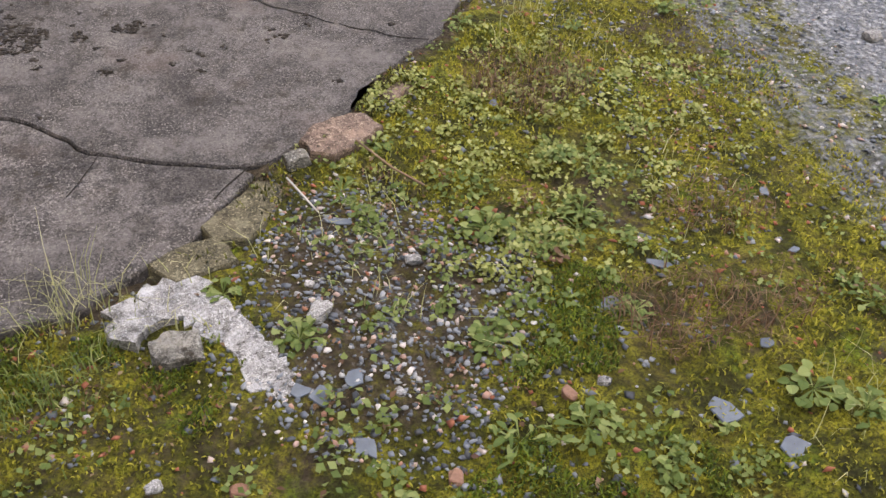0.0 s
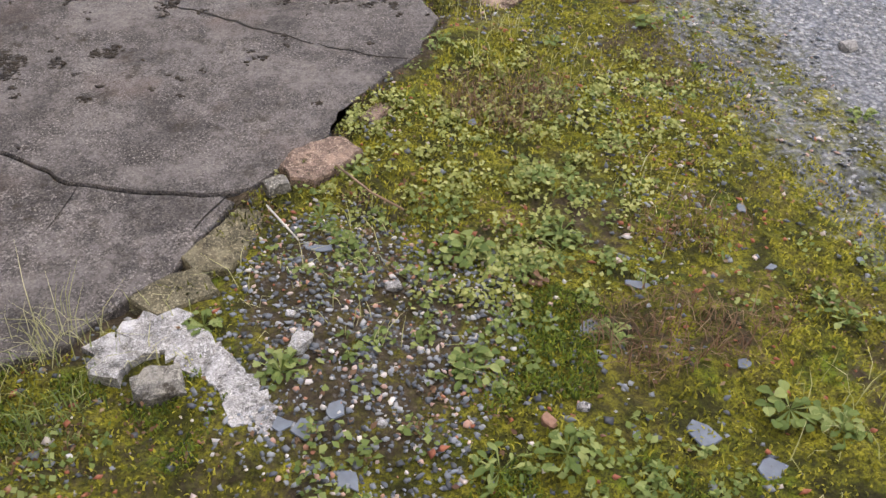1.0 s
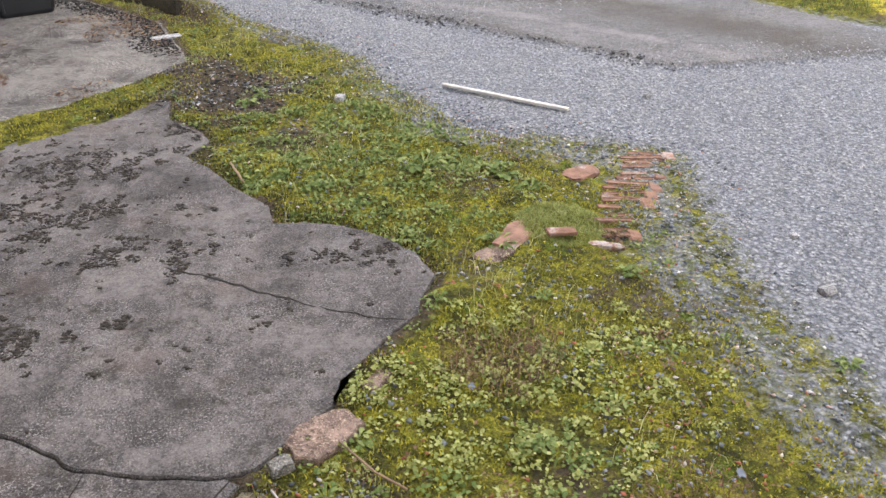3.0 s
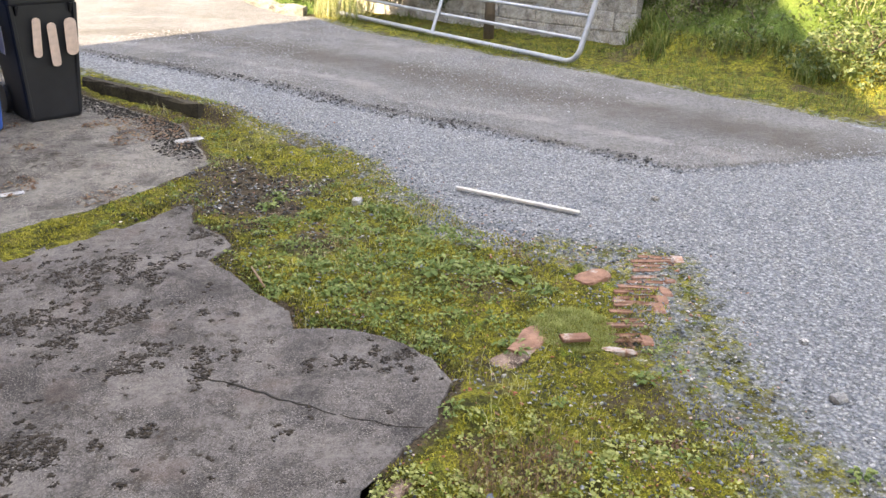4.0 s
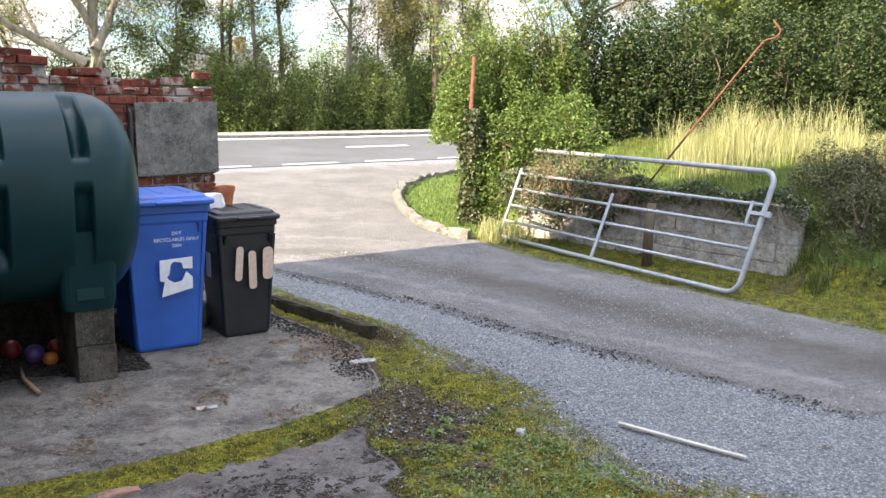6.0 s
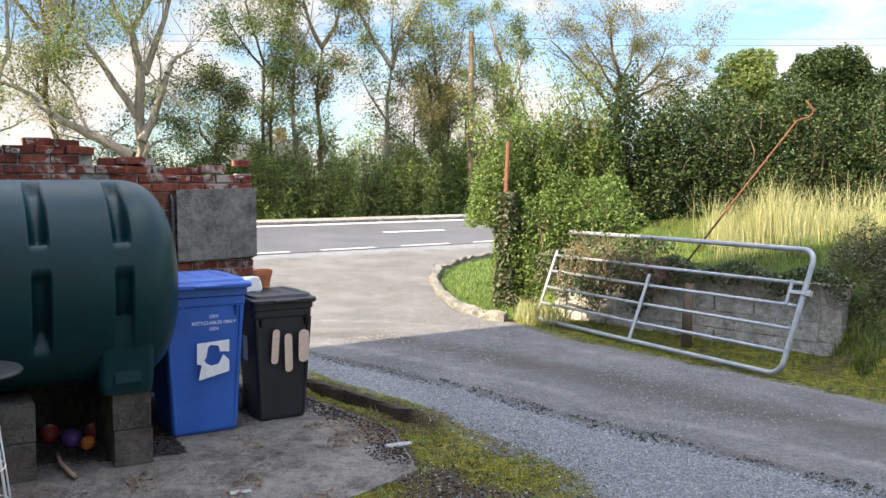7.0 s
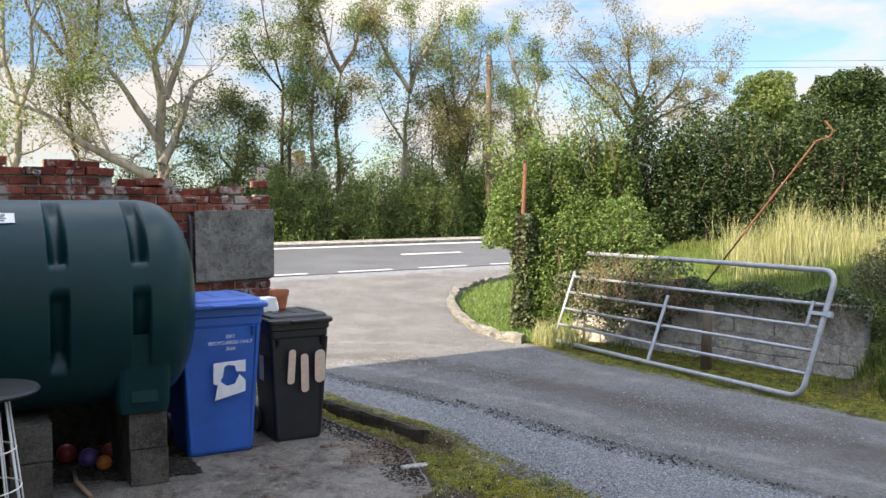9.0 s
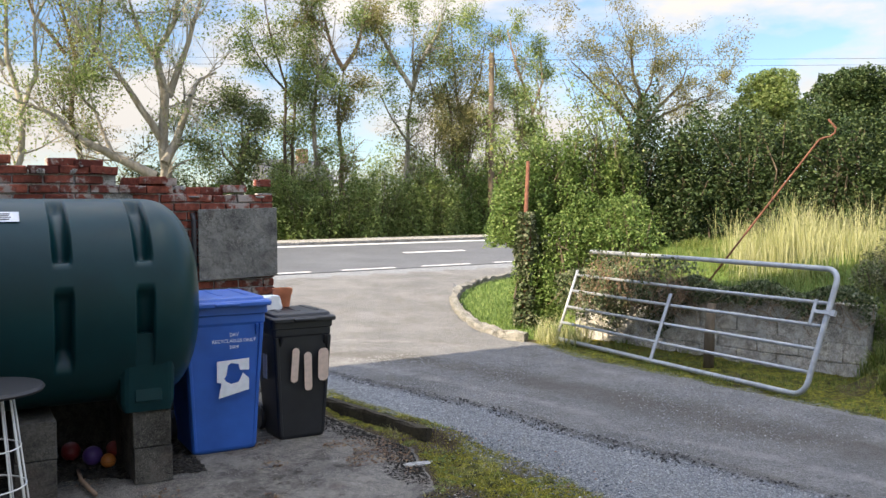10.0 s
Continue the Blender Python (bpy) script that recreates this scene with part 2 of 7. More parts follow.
def m_ground():
    q = Nodes("ground_cover")
    # moss: olive, yellow tips and brown dead patches
    moss = q.ramp(q.noise(9, 6, 0.7), (0.32, (0.022, 0.022, 0.007)), (0.43, (0.11, 0.115, 0.014)), (0.54, (0.27, 0.255, 0.026)), (0.70, (0.47, 0.42, 0.06)))
    moss = q.mix(q.ramp(q.noise(6.5, 4), (0.56, 0.0), (0.68, 0.8)), moss, (0.13, 0.20, 0.02))
    moss = q.mix(q.ramp(q.noise(38, 4, 0.7), (0.40, 0.75), (0.56, 0.0)), moss, (0.025, 0.022, 0.008))
    moss = q.mix(q.ramp(q.noise(190, 3, 0.8), (0.38, 0.8), (0.55, 0.0)), moss, (0.02, 0.019, 0.006))
    moss = q.mix(q.ramp(q.noise(4.5, 5, 0.65), (0.55, 0.0), (0.68, 0.75)), moss, (0.055, 0.04, 0.02))
    soil = q.ramp(q.noise(40, 5, 0.7), (0.3, (0.03, 0.022, 0.013)), (0.55, (0.075, 0.055, 0.034)), (0.75, (0.15, 0.115, 0.075)))
    chips = q.ramp(q.cells(75), (0.0, (0.12, 0.127, 0.135)), (0.35, (0.21, 0.222, 0.235)), (0.7, (0.31, 0.325, 0.335)), (1.0, (0.5, 0.5, 0.49)))
    chips = q.mix(q.ramp(q.cells(75, "Distance"), (0.25, 0.0), (0.8, 0.55)), chips, (0.06, 0.064, 0.068))
    fine = q.ramp(q.noise(260, 2), (0.3, 0.55), (0.7, 1.25))
    tar = q.ramp(q.noise(1.1, 5), (0.3, (0.19, 0.188, 0.184)), (0.7, (0.31, 0.303, 0.292)))
    tar = q.mix(0.45, tar, q.ramp(q.cells(120), (0.0, 0.05), (0.6, 0.22), (1.0, 0.55)), "OVERLAY")
    tar = q.mix(1.0, tar, fine, "MULTIPLY")
    tar = q.mix(1.0, tar, q.ramp(q.noise(34, 7, 0.85), (0.34, 0.55), (0.66, 1.4)), "MULTIPLY")
    tar = q.mix(q.ramp(q.noise(2.6, 6, 0.7, (1.0, 0.6, 1.0)), (0.50, 0.0), (0.66, 0.6)), tar, (0.12, 0.112, 0.10))
    tar = q.mix(q.ramp(q.noise(420, 2, 0.8), (0.62, 0.0), (0.72, 0.7)), tar, (0.55, 0.54, 0.52))
    tar = q.mix(q.ramp(q.math("MULTIPLY", q.attr("worn"), q.noise(3.5, 8, 0.8)), (0.20, 0.0), (0.55, 0.85)), tar, (0.095, 0.085, 0.071))
    tar = q.mix(q.ramp(q.math("MULTIPLY", q.attr("pale"), q.noise(4, 8, 0.8)), (0.38, 0.0), (0.66, 0.6)), tar, (0.34, 0.33, 0.31))
    grass = q.ramp(q.noise(3.0, 5), (0.3, (0.05, 0.085, 0.016)), (0.55, (0.10, 0.15, 0.03)), (0.75, (0.17, 0.19, 0.05)))
    edge = q.noise(22, 5, 0.75)

    def by(name, lo=0.35, hi=0.65):
        wob = q.n.new("ShaderNodeMath")
        wob.operation = "MULTIPLY_ADD"
        q.l.new(edge, wob.inputs[0])
        wob.inputs[1].default_value = 1.3
        q.l.new(q.attr(name), wob.inputs[2])
        sub = q.n.new("ShaderNodeMath")
        sub.operation = "SUBTRACT"
        q.l.new(wob.outputs[0], sub.inputs[0])
        sub.inputs[1].default_value = 0.65
        return q.ramp(sub.outputs[0], (lo, 0.0), (hi, 1.0))

    c = q.mix(by("soil"), moss, soil)
    c = q.mix(by("gravel"), c, chips)
    c = q.mix(by("tar"), c, tar)
    c = q.mix(by("grass"), c, grass)
    bump = q.mix(0.5, q.noise(120, 5, 0.8), q.cells(75, "Distance"))
    return q.out(c, 0.92, bump, 1.0, 0.02, spec=0.2)


M_GROUND = m_ground()
M_SLAB = m_concrete("weathered_concrete", (0.040, 0.036, 0.033), (0.108, 0.098, 0.090), 0.9)
M_SLAB2 = m_concrete("pale_concrete", (0.044, 0.040, 0.035), (0.145, 0.134, 0.117), 1.0, 0.8)
M_WHITECON = m_concrete("white_mortar", (0.17, 0.166, 0.155), (0.33, 0.325, 0.31), 0.95, 3.5)
M_KERB = m_concrete("kerb_concrete", (0.085, 0.08, 0.07), (0.19, 0.18, 0.155), 0.9, 1.5)
M_KERBDARK = m_concrete("mossy_kerb", (0.018, 0.016, 0.010), (0.05, 0.043, 0.03), 1.0, 2.0)
M_BLOCK = m_concrete("rendered_block", (0.25, 0.23, 0.20), (0.46, 0.43, 0.38), 0.7, 2.2)
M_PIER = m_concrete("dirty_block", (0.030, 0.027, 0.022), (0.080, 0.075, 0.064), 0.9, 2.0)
M_STONE = m_concrete("mossy_stone", (0.04, 0.036, 0.02), (0.125, 0.11, 0.07), 1.0, 4.0)
M_SHEET = m_concrete("cement_sheet", (0.085, 0.085, 0.078), (0.175, 0.17, 0.155), 0.6, 1.6)


def m_brick(name, dark, lightc):
    q = Nodes(name)
    c = q.mix(q.each(), dark, lightc)
    c = q.mix(q.ramp(q.noise(22, 6, 0.7), (0.4, 0.0), (0.7, 0.8)), c, tuple(k * 0.45 for k in dark))
    c = q.mix(q.ramp(q.noise(5, 6, 0.75), (0.53, 0.0), (0.60, 0.85)), c, (0.38, 0.345, 0.31))
    c = q.mix(q.ramp(q.noise(3.3, 6, 0.7), (0.55, 0.0), (0.66, 0.8)), c, (0.035, 0.02, 0.016))
    return q.out(c, 0.9, q.mix(0.5, q.noise(90, 5), q.noise(25, 4)), 0.8, 0.010, spec=0.25)


M_BRICK = m_brick("red_brick", (0.12, 0.030, 0.022), (0.34, 0.095, 0.06))
M_BRICKPALE = m_brick("worn_pink_brick", (0.23, 0.12, 0.08), (0.36, 0.21, 0.15))
M_MORTAR = m_concrete("old_mortar", (0.2, 0.19, 0.17), (0.36, 0.34, 0.31), 0.5, 3.0)
M_GALV = m_plain("galvanised_steel", (0.34, 0.355, 0.37), 0.5, 0.4, 0.18, 12, 0.15)
M_RUST = m_plain("rusty_steel", (0.15, 0.06, 0.035), 0.85, 0.2, 0.4, 30, 0.5)
M_BLUE = m_plain("blue_plastic", (0.016, 0.10, 0.40), 0.42, 0.0, 0.16, 4, 0.06)
M_BLACK = m_plain("black_plastic", (0.014, 0.015, 0.018), 0.45, 0.0, 0.3, 5, 0.1)
M_TANK = m_plain("dark_green_plastic", (0.0015, 0.027, 0.031), 0.36, 0.0, 0.2, 3, 0.05, 0.24)
M_WHITE = m_plain("white_paint", (0.75, 0.75, 0.73), 0.6, 0.0, 0.1, 20)
M_PEELED = m_plain("white_sticker", (0.72, 0.74, 0.78), 0.6, 0.0, 0.1, 20)
M_TERRA = m_plain("terracotta", (0.40, 0.13, 0.06), 0.85, 0.0, 0.2, 14, 0.2)
M_SLATE = m_plain("blue_slate", (0.105, 0.128, 0.152), 0.6, 0.0, 0.25, 25, 0.4)
M_WOOD = m_plain("weathered_wood", (0.22, 0.14, 0.09), 0.85, 0.0, 0.35, 18, 0.4)
M_PALEWOOD = m_plain("pale_batten", (0.46, 0.44, 0.39), 0.8, 0.0, 0.2, 18, 0.3)
M_NUMBER = m_plain("pinkish_paint", (0.62, 0.47, 0.38), 0.7, 0.0, 0.15, 30)
M_RENDER = m_plain("house_render", (0.20, 0.18, 0.155), 0.9, 0.0, 0.08, 2, 0.2)
M_ROOF = m_plain("roof_slate", (0.09, 0.09, 0.10), 0.7, 0.0, 0.25, 6, 0.3)
M_DARK = m_plain("crack_soil_and_tank_shade", (0.018, 0.015, 0.011), 0.95, 0.0, 0.3, 60)
M_LINE = m_plain("road_paint", (0.72, 0.71, 0.68), 0.75, 0.0, 0.15, 8, 0.2)


def m_bark(name, a, b):
    q = Nodes(name)
    c = q.mix(q.ramp(q.noise(5, 6, 0.7, (1, 1, 0.25)), (0.3, 0.0), (0.7, 1.0)), a, b)
    return q.out(c, 0.9, q.noise(14, 5, 0.7, (1, 1, 0.2)), 0.7, 0.03, spec=0.2)


M_BARK = m_bark("pale_bark", (0.17, 0.145, 0.11), (0.42, 0.38, 0.31))
M_BARKDARK = m_bark("dark_bark", (0.06, 0.045, 0.03), (0.16, 0.125, 0.09))
M_BARKRED = m_bark("red_brown_bark", (0.16, 0.10, 0.065), (0.34, 0.25, 0.18))
M_LEAF_TREE = m_leaf("tree_leaves", (0.0, (0.06, 0.095, 0.035)), (0.5, (0.125, 0.16, 0.06)), (1.0, (0.25, 0.265, 0.125)))
M_LEAF_RUST = m_leaf("turning_leaves", (0.0, (0.12, 0.125, 0.045)), (0.5, (0.23, 0.21, 0.08)), (1.0, (0.38, 0.32, 0.15)), light=0.4)
M_LEAF_BUSH = m_leaf("bush_leaves", (0.0, (0.075, 0.135, 0.032)), (0.5, (0.165, 0.25, 0.07)), (1.0, (0.36, 0.44, 0.16)), light=0.45)
M_LEAF_HEDGE = m_leaf("hedge_leaves", (0.0, (0.02, 0.04, 0.014)), (0.5, (0.045, 0.075, 0.024)), (1.0, (0.13, 0.165, 0.065)))
M_LEAF_IVY = m_leaf("ivy_leaves", (0.0, (0.03, 0.05, 0.02)), (0.5, (0.095, 0.125, 0.055)), (1.0, (0.30, 0.30, 0.19)))
M_LEAF_HEATH = m_leaf("heather_sprigs", (0.0, (0.062, 0.072, 0.032)), (0.5, (0.145, 0.152, 0.075)), (1.0, (0.31, 0.29, 0.17)))
M_BLADE = m_leaf("grass_blades", (0.0, (0.07, 0.11, 0.022)), (0.5, (0.15, 0.19, 0.045)), (1.0, (0.30, 0.30, 0.11)), light=0.35)
M_STRAW = m_leaf("dry_grass", (0.0, (0.25, 0.27, 0.10)), (0.5, (0.44, 0.43, 0.20)), (1.0, (0.62, 0.58, 0.36)), light=0.35)
M_WEED = m_leaf("weed_leaves", (0.0, (0.08, 0.125, 0.03)), (0.5, (0.17, 0.225, 0.065)), (1.0, (0.31, 0.35, 0.13)))
M_CLOVER = m_leaf("pale_creeper", (0.0, (0.17, 0.20, 0.05)), (0.5, (0.30, 0.33, 0.10)), (1.0, (0.46, 0.46, 0.20)))
M_MOSSTIP = m_leaf("moss_tips", (0.0, (0.065, 0.072, 0.012)), (0.5, (0.28, 0.265, 0.028)), (1.0, (0.56, 0.50, 0.08)))
M_DEAD = m_leaf("dead_leaves", (0.0, (0.10, 0.05, 0.03)), (0.5, (0.19, 0.11, 0.06)), (1.0, (0.3, 0.22, 0.13)))


def m_pebble():
    q = Nodes("pebbles")
    c = q.ramp(q.island(), (0.0, (0.045, 0.05, 0.055)), (0.45, (0.125, 0.142, 0.16)), (0.80, (0.23, 0.25, 0.265)), (0.86, (0.42, 0.41, 0.38)), (0.92, (0.33, 0.13, 0.07)), (1.0, (0.62, 0.6, 0.56)))
    return q.out(c, 0.7, q.noise(150, 3), 0.3, 0.003, spec=0.35)


M_PEBBLE = m_pebble()
_q = Nodes("drive_chippings")
M_CHIP = _q.out(_q.ramp(_q.island(), (0.0, (0.21, 0.216, 0.216)), (0.5, (0.285, 0.293, 0.293)), (0.95, (0.365, 0.372, 0.37)), (1.0, (0.55, 0.55, 0.54))), 0.8, spec=0.3)
M_LEAF_FAR = m_leaf("roadside_leaves", (0.0, (0.104, 0.160, 0.045)), (0.5, (0.21, 0.27, 0.085)), (1.0, (0.38, 0.42, 0.17)), light=0.4)

# ---- the lie of the land ----
SLAB_EDGE = [(0.11, 1.705), (0.18, 1.77), (0.31, 1.89), (0.34, 1.98), (0.44, 2.09), (0.52, 2.18), (0.60, 2.24), (0.63, 2.33),
             (0.70, 2.45), (0.67, 2.61), (0.59, 2.73), (0.48, 2.83), (0.35, 2.89), (0.24, 2.90), (0.24, 3.04), (0.14, 3.20), (0.05, 3.41),
             (-0.05, 3.57), (0.05, 3.71), (0.02, 3.81), (-0.12, 4.02), (-0.12, 4.25), (-0.20, 4.24), (-0.33, 4.07), (-0.57, 3.95), (-0.82, 3.77), (-1.02, 3.66), (-2.6, 2.8)]
CRACK = [(-2.6, 2.3), (-0.9, 2.05), (-0.45, 1.95), (-0.37, 1.89), (-0.27, 1.79), (-0.14, 1.74), (0.01, 1.70), (0.085, 1.69)]
NEAR_EDGE = [(0.075, 1.665), (0.04, 1.61), (-0.01, 1.54), (-0.06, 1.45), (-0.17, 1.37), (-0.23, 1.30), (-0.34, 1.27), (-0.6, 1.2), (-2.6, 0.6)]
BACK_SLAB = [(-2.9, 2.9), (-1.07, 3.86), (-0.87, 4.02), (-0.61, 4.22), (-0.34, 4.52), (-0.05, 4.91), (-0.08, 5.15), (-0.16, 5.5), (-0.2, 5.75), (-0.85, 6.62), (-1.2, 7.2), (-1.75, 7.75), (-5.2, 5.85), (-4.9, 3.6)]
DRIVE_LEFT = [(-0.95, 7.6), (-0.7, 7.15), (-0.10, 6.40), (0.53, 5.41), (0.88, 4.77), (0.90, 4.35), (1.06, 3.93), (1.33, 3.46), (1.75, 3.20), (1.62, 2.77), (1.50, 2.30), (1.47, 1.80), (1.50, 1.39), (1.55, 0.6), (1.7, -2.0)]
VERGE = [(0.75, 10.35), (1.05, 10.1), (1.37, 9.2), (2.98, 6.78), (3.52, 5.92), (4.13, 5.04), (5.6, 2.6), (7.5, -2.0)]
STEP_EDGE = [(-1.1, 8.3), (-0.8, 7.98), (-0.15, 7.30), (0.39, 6.75), (0.92, 5.98), (1.29, 5.57), (1.58, 5.26), (1.85, 4.96), (2.10, 4.67), (2.43, 4.28)]
WALL_A, WALL_B = np.array((1.62, 10.75)), np.array((3.87, 7.97))
WALL_DIR = (WALL_B - WALL_A) / np.hypot(*(WALL_B - WALL_A))
WALL_LEN = float(np.hypot(*(WALL_B - WALL_A)))
WALL_BACK = np.array((-WALL_DIR[1], WALL_DIR[0]))
ISLAND = [(0.95, 10.45), (0.72, 10.5), (0.42, 11.3), (0.2, 13.0), (0.16, 14.6), (0.5, 16.6), (1.6, 18.6), (3.4, 20.4), (9.0, 25.0), (30.0, 40.0), (30.0, 25.0), (3.0, 11.5)]


def drive_area():
    """The outline of the gravelled drive and the mouth that opens to the road."""
    far = [(3.5, 22.0), (-14.0, 9.8)]
    return DRIVE_LEFT[::-1] + [(-1.3, 7.9), (-4.8, 7.0), (-13.0, 9.0)] + [(-12.0, 11.95), (6.0, 24.65)] + [(3.4, 20.4), (1.6, 18.6), (0.5, 16.6), (0.16, 14.6), (0.2, 13.0), (0.42, 11.3)] + VERGE


def bank_height(x, y):
    c = (x - WALL_A[0]) * WALL_DIR[0] + (y - WALL_A[1]) * WALL_DIR[1]
    w = (x - WALL_A[0]) * WALL_BACK[0] + (y - WALL_A[1]) * WALL_BACK[1]
    behind = step(w, 0.05, 0.20)
    slope = step(w, -0.75, 0.9)
    past = step(c, WALL_LEN - 0.05, WALL_LEN + 0.25)
    h = 0.74 * (behind * (1 - past) + slope * past)
    h = h + 0.24 * np.clip(w - 0.25, 0, 1.3) + 0.03 * np.clip(w - 1.5, 0, 6)
    return h * step(c, -0.7, 0.2), c, w


def land(x, y):
    s = x * OVER[0] + y * OVER[1]
    z = 0.23 * step(s, 8.2, 17.2) * 1.0
    z = z + np.interp(s, [16.7, 23.7, 24.6, 60], [0, 0.215, 0.235, 0.5])
    h, c, w = bank_height(x, y)
    z = z + h * (s < 16.0)
    return z


def lift(x, y):
    """The land's height at one spot."""
    return float(land(np.array([float(x)]), np.array([float(y)]))[0])


def build_ground():
    def axis(*runs):
        return np.unique(np.concatenate([np.arange(a, b, d) for a, b, d in runs]).round(4))
    xs = axis((-900, -100, 100), (-100, -20, 8), (-20, -4, 1.0), (-4, -2.4, 0.10), (-2.4, -1.2, 0.045), (-1.2, 2.0, 0.022), (2.0, 6.0, 0.05), (6, 20, 0.5), (20, 100, 8), (100, 901, 100))
    ys = axis((-400, -40, 60), (-40, -4, 4), (-4, 0.2, 0.3), (0.2, 5.0, 0.022), (5.0, 8.5, 0.045), (8.5, 13, 0.09), (13, 32, 0.5), (32, 100, 8), (100, 1801, 100))
    x, y = np.meshgrid(xs, ys)
    x, y = x.ravel(), y.ravel()
    z = land(x, y)
    drive = side_of(x, y, drive_area())
    s = x * OVER[0] + y * OVER[1]
    h, c, w = bank_height(x, y)
    on_drive = step(-drive, -0.16, 0.16 + 0.30 * step(y, 4.5, 3.0))
    near_edge = step(-drive, -0.45, 0.05) * (1 - on_drive)
    upper = step(side_of(x, y, STEP_EDGE + [(4.2, 4.3), (3.6, 6.0), (1.2, 10.2), (0.2, 13.0), (0.2, 16.0), (3.0, 21.0), (-12.0, 11.0), (-4.0, 7.2)]), 0.012, -0.012)
    tar = np.maximum(upper * on_drive, (s > 16.6) * (s < 24.3) * 1.0)
    z = z + 0.036 * upper * on_drive * step(s, 18, 12)
    slab = np.minimum(side_of(x, y, SLAB_EDGE + CRACK), np.minimum(side_of(x, y, CRACK + NEAR_EDGE), side_of(x, y, BACK_SLAB)))
    plain = (1 - on_drive) * (s < 9) * (1 - step(h, 0.02, 0.2))
    rough = 0.013 * wave(x, y, 9, 1) + 0.009 * wave(x, y, 26, 2) + 0.006 * wave(x, y, 70, 3)
    z = z + rough * plain - 0.008 * plain
    z = z + 0.004 * wave(x, y, 30, 4) * on_drive * (s < 12)
    z = z + (0.05 * wave(x, y, 3.0, 5) + 0.03 * wave(x, y, 9, 6)) * step(h, 0.05, 0.3)
    z = np.where(slab < -0.14, np.minimum(z, -0.05), z)                     # soil under the slabs
    joint = (slab > -0.15) & (slab < 0.25) & (y > 2.7) & (x < 0.0) & (side_of(x, y, SLAB_EDGE + CRACK) < 0.3) & (side_of(x, y, BACK_SLAB) < 0.3)
    z = np.where(joint, np.maximum(z, -0.014) + 0.008, z)
    z = np.where((slab < 0.0) & (slab > -0.15), np.clip(z, -0.013, -0.007), z)
    z = np.where(joint & (slab > -0.05), np.maximum(z, 0.001 + 0.004 * wave(x, y, 30, 44)), z)
    dip = step(slab, 0.05, 0.0) * plain * (y < 3.3)
    z = z - 0.008 * dip
    # gravel banked up behind the yard kerb
    kerb_d = side_of(x, y, [(-0.92, 6.95), (-0.5, 6.43), (-0.10, 5.95)], False)
    beyond = step((x + 0.5) * 0.774 + (y - 6.43) * 0.633, 0.0, 0.04)
    z = z + 0.075 * step(kerb_d, 0.42, 0.05) * beyond
    # what lies on it
    gravel_patch = step(np.hypot((x - 0.26) / 0.30, (y - 1.28) / 0.36) + 0.25 * wave(x, y, 9, 8), 1.15, 0.3) * 0.3
    gravel_patch = np.maximum(gravel_patch, 0.75 * step(np.hypot((x - 1.15) / 0.35, (y - 3.75) / 0.35) + 0.2 * wave(x, y, 7, 9), 1.1, 0.5))
    gravel = np.maximum(np.maximum(on_drive, 0.62 * near_edge), gravel_patch)
    soil = np.maximum(0.75 * step(slab, 0.10, 0.0) * ~joint, 0.72 * step(np.hypot((x - 0.08) / 0.40, (y - 4.35) / 0.9) + 0.35 * wave(x, y, 6, 11) + 0.25 * wave(x, y, 17, 12), 1.25, 0.4))
    soil = np.maximum(soil, 0.8 * step(np.hypot((x + 0.15) / 0.4, (y - 6.0) / 0.4), 1.1, 0.7))
    soil = np.maximum(soil, 0.62 * step(np.hypot((x - 0.26) / 0.30, (y - 1.28) / 0.40) + 0.25 * wave(x, y, 9, 8), 1.1, 0.5))
    soil = np.maximum(soil, 0.55 * step(wave(x, y, 5.5, 33), 0.45, 0.8) * ~joint)
    soil = np.maximum(soil, 0.42 * step(np.hypot((x + 0.12) / 0.35, (y - 1.0) / 0.3) + 0.3 * wave(x, y, 11, 34), 1.1, 0.4))
    # a dark line along the step, painted for the shade in its crevice
    soil = np.maximum(soil, 0.62 * step(side_of(x, y, STEP_EDGE, False), 0.07, 0.0))
    for px, py, rad in ((0.83, 1.98, 0.12), (0.70, 2.10, 0.10), (0.78, 1.12, 0.09), (0.62, 2.58, 0.16), (0.80, 2.50, 0.13), (0.95, 1.05, 0.08), (0.60, 1.05, 0.07)):
        soil = np.maximum(soil, 0.52 * step(np.hypot(x - px, (y - py) * 0.8) / rad + 0.4 * wave(x, y, 14, 35), 1.2, 0.4))
    grass = np.maximum(step(h, 0.12, 0.3), np.maximum(step(side_of(x, y, ISLAND), 0.05, -0.1), (s > 24.6) * 1.0))
    grass = np.maximum(grass, (y < -2) * 0.0)
    i = np.arange(len(xs) * len(ys)).reshape(len(ys), len(xs))
    faces = np.stack([i[:-1, :-1], i[:-1, 1:], i[1:, 1:], i[1:, :-1]], -1).reshape(-1, 4)
    me = raw_mesh("ground", np.stack([x, y, z], -1), faces, True)
    # the drive is worn dark along its middle, and scraped pale along the broken edge
    off_edge = side_of(x, y, STEP_EDGE, False) + 0.12 * wave(x, y, 2.2, 91)
    # the narrow second term darkens the broken edge itself, as crevice shade
    worn = np.exp(-((off_edge - 1.05) / 0.42) ** 2) * step(y, 11.0, 8.6) + 0.8 * np.exp(-((off_edge - 0.02) / 0.05) ** 2)
    pale_band = np.exp(-((off_edge - 0.38) / 0.17) ** 2) + 0.9 * np.exp(-((off_edge - 1.95) / 0.25) ** 2)
